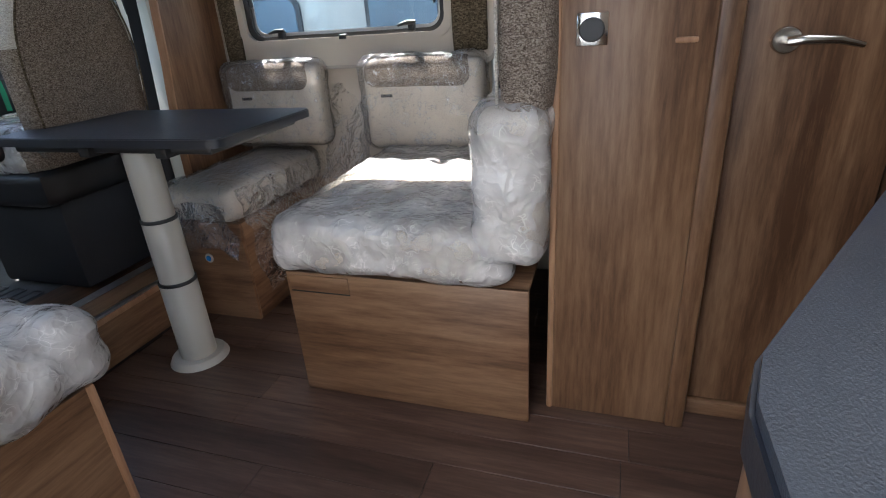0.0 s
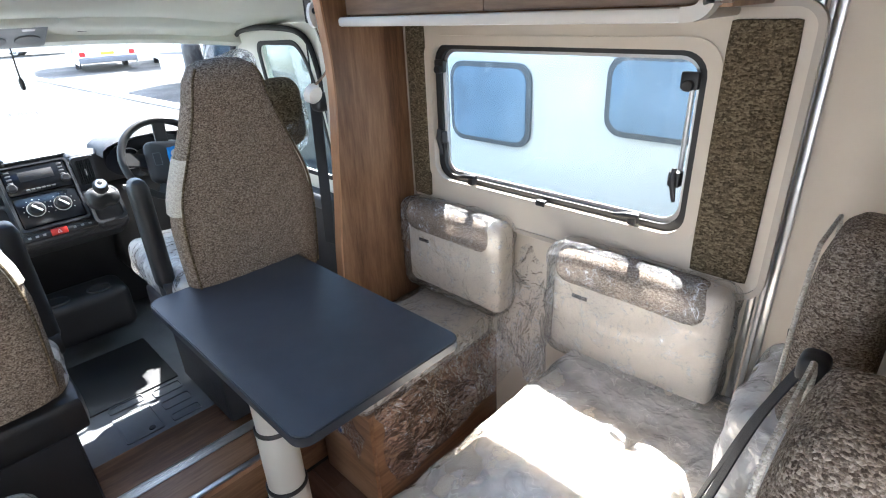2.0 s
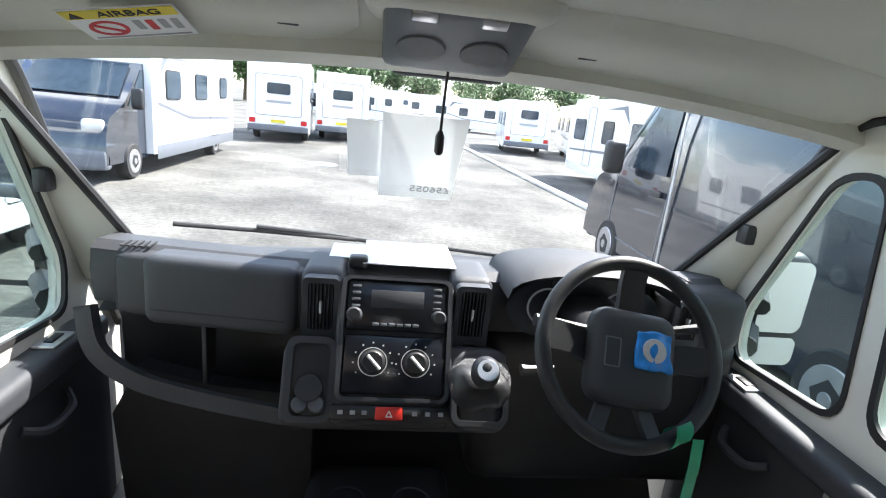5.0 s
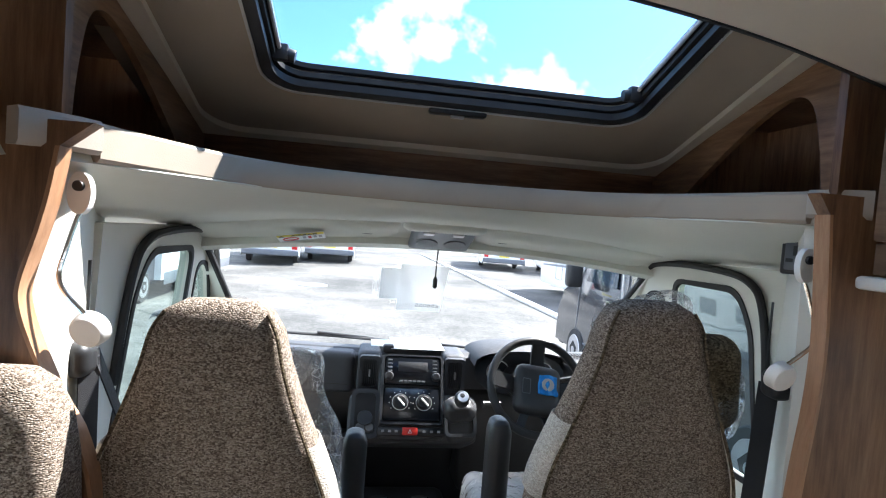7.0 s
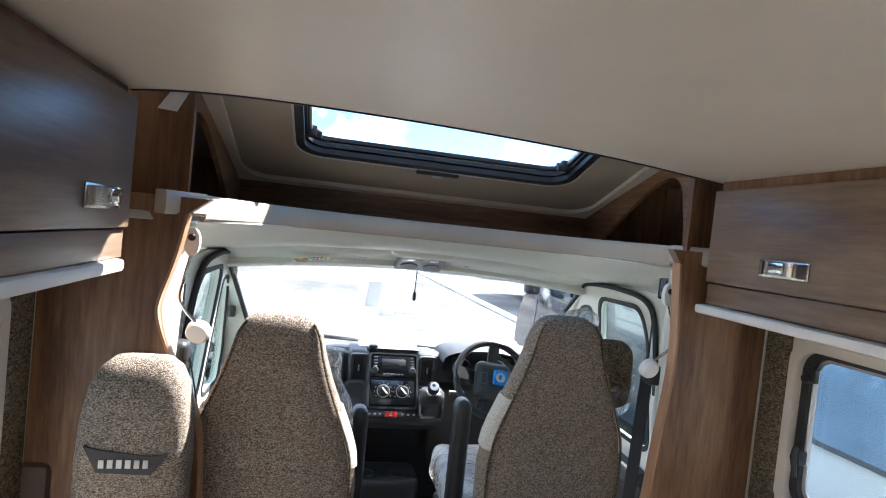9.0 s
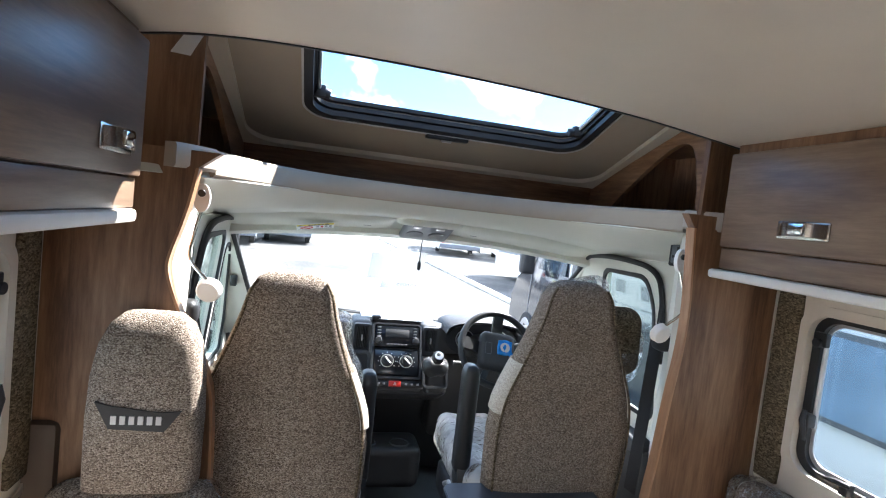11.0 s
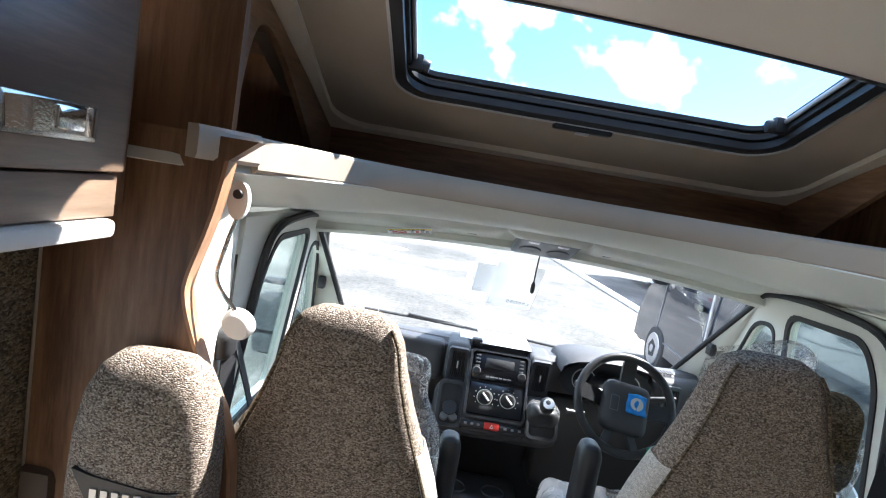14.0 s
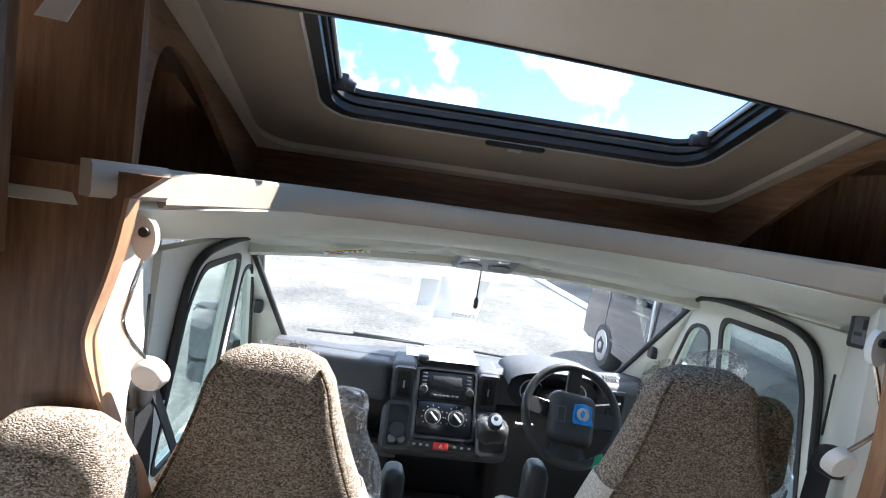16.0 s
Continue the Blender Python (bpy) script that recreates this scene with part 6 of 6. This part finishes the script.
part("tag", tube([(0.532, 0.500, 0.935), (0.530, 0.492, 0.885), (0.527, 0.489, 0.815)], 0, flat=(0.021, 0.002, (1, 0, 0))), GREEN, swl, "hanging green tag")

# wiper on the outside of the screen
wp = thing("windscreen_wiper", (-0.3, 1.5, 0.93), "black windscreen wiper at the foot of the glass", "wiper")
part("blade", tube([screen(-0.88, 0.17, 0.03), screen(-0.6, 0.11, 0.03), screen(-0.25, 0.05, 0.03)], 0.007), RUBBER, wp)
part("arm", tube([screen(-0.62, 0.13, 0.035), screen(-0.35, 0.07, 0.035), screen(-0.05, 0.0, 0.035)], 0.008), BLACK, wp)
part("blade", tube([screen(0.05, 0.03, 0.03), screen(0.4, 0.005, 0.03), screen(0.7, 0.01, 0.03)], 0.007), RUBBER, wp)
solid("bulkhead", box(-0.98, 0.98, 1.60, 1.64, -0.1, 0.82, 0), BLACK, "dark front bulkhead", "wall", kind="structure")
solid("underfloor", box(-1.1, 1.1, -3.64, 1.7, -0.20, -0.07, 0), BLACK, "dark underside of the vehicle", "floor", kind="structure")

# ---- outside: sales yard ----
GZ = -0.45
solid("ground", plate([(-400, -400), (400, -400), (400, 400), (-400, 400)], [], XY(GZ), (0, 0, -0.2)), GRAVEL, "pale worn tarmac of the sales yard", "ground", kind="structure", smooth=0)

def wheel(parent, M, x, y, r=0.34, w=0.22, side=1):
    c = M @ Vector((x, y, GZ + r))
    ax = (M.to_3x3() @ Vector((side, 0, 0)))
    t = part("wheel", disc(c - ax * w * 0.5, ax, r, w, 28), TYRE, parent)
    part("rim", disc(c + ax * w * 0.42, ax, r * 0.66, 0.03, 24), ALLOY, t)
    part("rim_hole", disc(c + ax * (w * 0.42 + 0.028), ax, r * 0.40, 0.006, 5), TYRE, t)
    part("hub", disc(c + ax * (w * 0.42 + 0.032), ax, r * 0.16, 0.01, 14), ALLOY, t)

def at(M, bm):
    bmesh.ops.transform(bm, matrix=M, verts=bm.verts[:])
    return bm

def coach(x, y, turn, L, H, kind, label, body=None, W=2.25, decal=True, spots=None, glass=None):
    """A motorhome or caravan. Its own y runs forward from its rear (0) to its front (L)."""
    M = Matrix.Translation((x, y, 0)) @ Euler((0, 0, radians(turn))).to_matrix().to_4x4()
    body, glass = body or BODY_WHITE, glass or DARK_GLASS
    v = thing("motorhome" if kind == "motorhome" else "caravan", (x, y, GZ), label, "vehicle")
    z0, z1 = GZ + 0.42, GZ + H
    hw = W / 2
    if kind == "motorhome":
        prof = [(0.0, z0), (0.0, z1 - 0.12), (0.12, z1), (L - 2.2, z1), (L - 1.65, z1 - 0.22), (L - 1.55, GZ + 2.0), (L - 1.55, z0)]
    else:
        prof = [(0.0, z0), (-0.05, z0 + 0.5), (0.08, z1 - 0.25), (0.3, z1), (L - 0.6, z1), (L - 0.1, z1 - 0.5), (L, z0 + 0.7), (L - 0.15, z0)]
    part("body", at(M, plate(prof, [], lambda u, w: (-hw, u, w), (W, 0, 0))), body, v, "pale coachbuilt body")
    if kind == "motorhome":
        cw = 0.98
        cp = [(L - 1.9, GZ + 0.35), (L - 1.9, GZ + 2.15), (L - 1.5, GZ + 2.12), (L - 0.75, GZ + 1.42), (L - 0.15, GZ + 1.15), (L, GZ + 0.85), (L, GZ + 0.35)]
        cb = part("cab", at(M, plate(cp, [], lambda u, w: (-cw, u, w), (2 * cw, 0, 0))), BODY_BLACK if decal == 2 else body, v)
        part("windscreen", at(M, plate([(-0.85, 0.05), (0.85, 0.05), (0.78, 0.95), (-0.78, 0.95)], [], lambda u, w: (u, L - 0.80 - 0.72 * w + 0.02, GZ + 1.45 + 0.66 * w + 0.02), (0, 0.006, 0.006))), DARK_GLASS, cb)
        for s in (-1, 1):
            part("side_glass", at(M, plate([(L - 1.75, GZ + 1.35), (L - 0.85, GZ + 1.35), (L - 1.42, GZ + 2.0), (L - 1.75, GZ + 2.02)], [], lambda u, w: (s * (cw + 0.004), u, w), (s * 0.006, 0, 0))), DARK_GLASS, cb)
            part("mirror", at(M, soft(*sorted((s * 1.05, s * 1.25)), L - 0.95, L - 0.80, GZ + 1.30, GZ + 1.68, 0.05, 5)), BLACK, cb)
            part("headlamp", at(M, soft(*sorted((s * 0.55, s * 0.93)), L - 0.35, L - 0.02, GZ + 0.85, GZ + 1.12, 0.08, 5)), SATIN, cb)
            wheel(v, M, s * 0.90, L - 0.95, side=s)
            wheel(v, M, s * 0.95, 1.5, side=s)
        part("bumper", at(M, soft(-cw, cw, L - 0.2, L + 0.06, GZ + 0.25, GZ + 0.62, 0.08, 6)), DECAL, cb)
    else:
        for s in (-1, 1):
            wheel(v, M, s * 0.98, L * 0.48, 0.33, side=s)
        part("hitch", at(M, tube([(0, L - 0.1, GZ + 0.45), (0, L + 1.1, GZ + 0.45)], 0.06)), SATIN, v)
    # windows and doors on both flanks
    for s in (-1, 1):
        P = lambda u, w: (s * (hw + 0.004), u, w)
        spots = spots or ([(0.7, 1.3, 1.55, 2.05), (2.4, 3.2, 1.5, 2.05), (L - 3.0, L - 2.25, 1.5, 2.05)] if kind == "motorhome" else [(0.5, 1.4, 1.35, 1.95), (L * 0.5 - 0.35, L * 0.5 + 0.35, 1.35, 1.95), (L - 1.7, L - 0.8, 1.35, 1.95)])
        for a, b, c, d in spots:
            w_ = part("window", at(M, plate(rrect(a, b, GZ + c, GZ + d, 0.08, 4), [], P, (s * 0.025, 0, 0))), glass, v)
            part("window_rim", at(M, ring(rrect(a - 0.03, b + 0.03, GZ + c - 0.03, GZ + d + 0.03, 0.10, 4), rrect(a, b, GZ + c, GZ + d, 0.08, 4), P, (s * 0.02, 0, 0))), RUBBER if glass == DARK_GLASS else DECAL, w_)
        part("door_seam", at(M, ring(rrect(1.55, 2.15, GZ + 0.55, GZ + 2.35, 0.06, 3), rrect(1.57, 2.13, GZ + 0.57, GZ + 2.33, 0.05, 3), P, (s * 0.006, 0, 0))), DECAL, v)
        part("skirt", at(M, box(*sorted((s * hw, s * (hw + 0.01))), 0.05, L - 1.7, z0 - 0.12, z0 + 0.16, 0.005)), DECAL if decal == 2 else BODY_WHITE, v)
        if decal:
            part("stripe", at(M, plate([(0.2, GZ + 1.0), (L * 0.5, GZ + 1.12), (L - 1.8, GZ + 1.45), (L - 1.8, GZ + 1.38), (L * 0.5, GZ + 1.04), (0.2, GZ + 0.94)], [], P, (s * 0.003, 0, 0))), DECAL, v)
            part("stripe", at(M, plate([(L * 0.45, GZ + 2.3), (L - 2.2, GZ + 2.42), (L - 1.9, GZ + 1.9), (L - 2.4, GZ + 2.30)], [], P, (s * 0.003, 0, 0))), DECAL, v)
    # rear panel
    R_ = lambda u, w: (u, -0.055 if kind != "motorhome" else -0.006, w)
    part("rear_bumper", at(M, soft(-hw + 0.02, hw - 0.02, -0.10, 0.12, GZ + 0.38, GZ + 0.62, 0.05, 6)), DECAL, v)
    for s in (-1, 1):
        part("tail_lamp", at(M, plate(rrect(*sorted((s * (hw - 0.30), s * (hw - 0.08))), GZ + 0.66, GZ + 0.84, 0.03, 3), [], R_, (0, -0.03, 0))), TAIL, v)
    part("rear_window", at(M, plate(rrect(-0.42, 0.42, GZ + 1.75, GZ + 2.15, 0.08, 4), [], R_, (0, -0.03, 0))), DARK_GLASS, v)
    part("rear_seam", at(M, ring(rrect(-0.85, 0.85, GZ + 0.95, GZ + 2.45, 0.12, 4), rrect(-0.83, 0.83, GZ + 0.97, GZ + 2.43, 0.11, 4), R_, (0, -0.004, 0))), DECAL, v)
    part("number_plate", at(M, plate(rrect(-0.26, 0.26, GZ + 0.70, GZ + 0.81, 0.01, 2), [], R_, (0, -0.05, 0))), YELLOW, v)
    part("rear_print", at(M, plate(rrect(-0.45, 0.45, GZ + 1.42, GZ + 1.52, 0.02, 2), [], R_, (0, -0.008, 0))), GREY_INK, v)
    return v

# row ahead, from the near side across
coach(-5.71, 16.6, 180, 7.2, 2.85, "motorhome", "white motorhome with a dark blue cab parked across the yard", decal=2)
coach(-4.06, 20.8, 6, 7.0, 2.95, "motorhome", "white coachbuilt motorhome parked with its rear to the yard")
coach(-1.90, 23.5, 2, 7.0, 2.85, "motorhome", "white panel-sided motorhome parked further along")
coach(1.57, 46.0, 60, 6.5, 2.8, "motorhome", "distant white motorhome at the end of the yard")
coach(5.49, 50.0, 80, 6.5, 2.8, "motorhome", "distant white motorhome beside the trees")
coach(10.03, 46.0, 70, 6.5, 2.8, "caravan", "distant white caravan in the end row")
coach(-1.85, 54.0, 90, 6.5, 2.7, "caravan", "far white caravan by the hedge")
coach(6.89, 25.5, -8, 6.0, 2.6, "caravan", "cream caravan with its rear to the yard")
coach(9.84, 24.5, -12, 6.2, 2.6, "caravan", "white caravan in the row on the far side")
coach(7.44, 17.8, 180, 6.4, 2.6, "caravan", "white touring caravan in the row on the far side")
coach(10.71, 18.5, 180, 6.4, 2.6, "caravan", "white touring caravan further back")
coach(-10.12, 22.0, 180, 7.2, 2.85, "motorhome", "white motorhome behind the dark cab one")
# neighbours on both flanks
coach(3.42, -5.45, 0, 6.5, 2.75, "caravan", "white coachbuilt vehicle parked close beside the window", spots=[(0.7, 1.5, 1.25, 1.75), (4.60, 5.05, 1.40, 1.75), (5.58, 6.15, 1.25, 1.68)], decal=False, glass=SKY_GLASS)
coach(-4.8, -5.0, 0, 7.2, 2.85, "motorhome", "white motorhome parked on the near side")

# black panel van close on the far side
def panel_van(x, y, turn, label):
    M = Matrix.Translation((x, y, 0)) @ Euler((0, 0, radians(turn))).to_matrix().to_4x4()
    v = thing("panel_van", (x, y, GZ), label, "vehicle")
    L = 5.9
    prof = [(0, GZ + 0.35), (0.02, GZ + 1.6), (0.12, GZ + 2.45), (0.35, GZ + 2.58), (3.9, GZ + 2.58), (4.25, GZ + 2.42), (5.05, GZ + 1.52), (5.62, GZ + 1.22), (5.86, GZ + 0.85), (5.88, GZ + 0.35)]
    rings = []
    for u, k in ((-1.0, 0.97), (-0.96, 1.0), (0.96, 1.0), (1.0, 0.97)):
        rings.append([Vector((u * (1.02 - 0.10 * max(0, (w - GZ - 1.2) / 1.4) * abs(u)), a, GZ + (w - GZ) * k)) for a, w in prof])
    part("body", at(M, loft(rings)), BODY_BLACK, v, "glossy black body", smooth=35)
    part("windscreen", at(M, plate([(-0.86, 0.05), (0.86, 0.05), (0.76, 0.95), (-0.76, 0.95)], [], lambda u, w: (u, 5.06 - 0.80 * w + 0.012, GZ + 1.54 + 0.88 * w + 0.012), (0, 0.006, 0.006))), DARK_GLASS, v)
    for s in (-1, 1):
        X = lambda w: s * (1.02 - 0.10 * max(0, (w - GZ - 1.2) / 1.4) + 0.004)
        P = lambda u, w: (X(w), u, w)
        part("side_glass", at(M, plate([(3.72, GZ + 1.42), (4.75, GZ + 1.42), (4.18, GZ + 2.22), (3.72, GZ + 2.25)], [], P, (s * 0.006, 0, 0))), DARK_GLASS, v)
        part("door_seam", at(M, ring([(3.62, GZ + 0.5), (5.0, GZ + 0.5), (5.0, GZ + 1.45), (4.25, GZ + 2.32), (3.62, GZ + 2.34)], [(3.64, GZ + 0.52), (4.98, GZ + 0.52), (4.98, GZ + 1.44), (4.24, GZ + 2.30), (3.64, GZ + 2.32)], P, (s * 0.004, 0, 0))), DECAL, v)
        part("body_line", at(M, box(*sorted((s * 1.02, s * 1.035)), 3.50, 3.54, GZ + 0.5, GZ + 2.3, 0)), SATIN, v)
        part("door_handle", at(M, soft(*sorted((s * 1.02, s * 1.05)), 3.72, 3.95, GZ + 1.18, GZ + 1.25, 0.015, 5)), BLACK, v)
        part("mirror", at(M, soft(*sorted((s * 1.10, s * 1.34)), 4.62, 4.80, GZ + 1.32, GZ + 1.72, 0.06, 6)), BLACK, v)
        part("headlamp", at(M, soft(*sorted((s * 0.62, s * 0.97)), 5.50, 5.80, GZ + 0.95, GZ + 1.22, 0.09, 6)), SATIN, v)
        wheel(v, M, s * 0.93, 4.95, 0.35, side=s)
        wheel(v, M, s * 0.93, 1.05, 0.35, side=s)
    part("bumper", at(M, soft(-0.98, 0.98, 5.65, 5.96, GZ + 0.25, GZ + 0.75, 0.1, 6)), BLACK, v)
    part("script_mark", at(M, box(1.014, 1.022, 2.6, 3.3, GZ + 1.5, GZ + 1.56, 0)), SATIN, v)

panel_van(3.85, 1.35, -2, "glossy black panel van parked close by the windscreen")

# worn patch, kerb and drain cover in the yard
solid("manhole_cover", disc((-1.75, 15.0, GZ), (0, 0, 1), 0.45, 0.02, 28), ALLOY, "rusty round drain cover in the tarmac", "drain cover")
solid("kerb", box(-0.10, 0.10, 0.0, 26.0, 0.0, 0.09, 0.02, m=Matrix.Translation((4.7, 9.5, GZ)) @ Euler((0, 0, radians(2.5))).to_matrix().to_4x4()), BODY_CREAM, "low pale kerb along the caravan row", "kerb", kind="structure")

# timber-clad building with a white frame beside the driver's door
hs = thing("building", (9.5, 1.0, GZ), "low dark building with pale frames beyond the driver's door", "building")
part("wall", box(8.5, 14.0, -6.0, 3.6, GZ, GZ + 3.0, 0.01), DECAL, hs, "dark slatted wall")
part("roof", plate([(8.1, GZ + 3.0), (14.4, GZ + 3.0), (11.2, GZ + 4.2)], [], lambda u, w: (u, -6.4, w), (0, 10.4, 0)), MAT, hs)
for k in range(4):
    fr_ = part("window", box(8.46, 8.50, -5.2 + 2.1 * k, -3.9 + 2.1 * k, GZ + 0.9, GZ + 2.3, 0), DARK_GLASS, hs)
    part("frame", ring(rrect(-5.3 + 2.1 * k, -3.8 + 2.1 * k, GZ + 0.8, GZ + 2.4, 0.02, 2), rrect(-5.2 + 2.1 * k, -3.9 + 2.1 * k, GZ + 0.9, GZ + 2.3, 0.01, 2), YZ(8.44), (0.06, 0, 0)), WHITE, fr_)
part("panel", box(8.46, 8.50, 1.2, 3.2, GZ + 0.2, GZ + 1.6, 0), YELLOW, hs, "ochre panel")

# trees along the yard's end
def tree(x, y, h, seed):
    rnd = random.Random(seed)
    t = thing("tree", (x, y, GZ), "broad leafy green tree at the end of the yard", "tree", "trees behind the yard")
    trunk = bmesh.new()
    tube([(x, y, GZ), (x + 0.1, y, GZ + h * 0.3), (x, y, GZ + h * 0.6)], [0.28, 0.2, 0.1], 8, None, trunk)
    tips = []
    for k in range(8):
        a = rnd.uniform(0, 6.28)
        q = Vector((x, y, GZ + h * rnd.uniform(0.28, 0.5)))
        e = q + Vector((math.cos(a) * h * 0.25, math.sin(a) * h * 0.25, h * rnd.uniform(0.12, 0.35)))
        tube([q, q.lerp(e, 0.5) + Vector((0, 0, 0.15)), e], [0.09, 0.06, 0.03], 6, None, trunk)
        tips += [e, q.lerp(e, 0.6)]
    part("trunk", trunk, BARK, t)
    vs, fs = [], []
    blobs = [(e, h * rnd.uniform(0.12, 0.20)) for e in tips] + [(Vector((x, y, GZ + h * 0.75)), h * 0.24)]
    for c, r in blobs:
        for k in range(130):
            d = Vector((rnd.gauss(0, 1), rnd.gauss(0, 1), rnd.gauss(0, 0.8))).normalized() * r * rnd.uniform(0.5, 1.08)
            p = c + d
            u = Vector((rnd.gauss(0, 1), rnd.gauss(0, 1), rnd.gauss(0, 1))).normalized() * h * 0.026
            w = u.orthogonal().normalized() * h * 0.017
            n = len(vs)
            vs += [p - u, p + w, p + u, p - w]
            fs.append((n, n + 1, n + 2, n + 3))
    me = bpy.data.meshes.new("crown")
    me.from_pydata(vs, [], fs)
    me.materials.append(LEAF)
    o = new("crown", me)
    o.parent = t
    o.matrix_parent_inverse = Matrix.Translation(-t.location)

rt = random.Random(5)
for k in range(15):
    tree(-26 + 4.6 * k + rt.uniform(-1.5, 1.5), 76 + rt.uniform(-6, 8), rt.uniform(7.5, 11.0), k)

# ---- floor planks ----
pw, gap = 0.118, 0.0016
rp = random.Random(3)
for i in range(18):
    x0 = -1.06 + i * pw
    y = -3.6 + rp.uniform(-0.8, 0)
    while y < -0.30:
        y1 = min(y + 1.10, -0.296)
        a = max(y, -3.6)
        if y1 - a > 0.05:
            bm = bmesh.new()
            box(x0 + gap / 2, min(x0 + pw - gap / 2, 1.06), a + gap / 2, y1 - gap / 2, -0.004, 0.0, 0.0008, 1, bm)
            part("plank", bm, FLOOR_WOOD, floor, smooth=0)
        y = y1
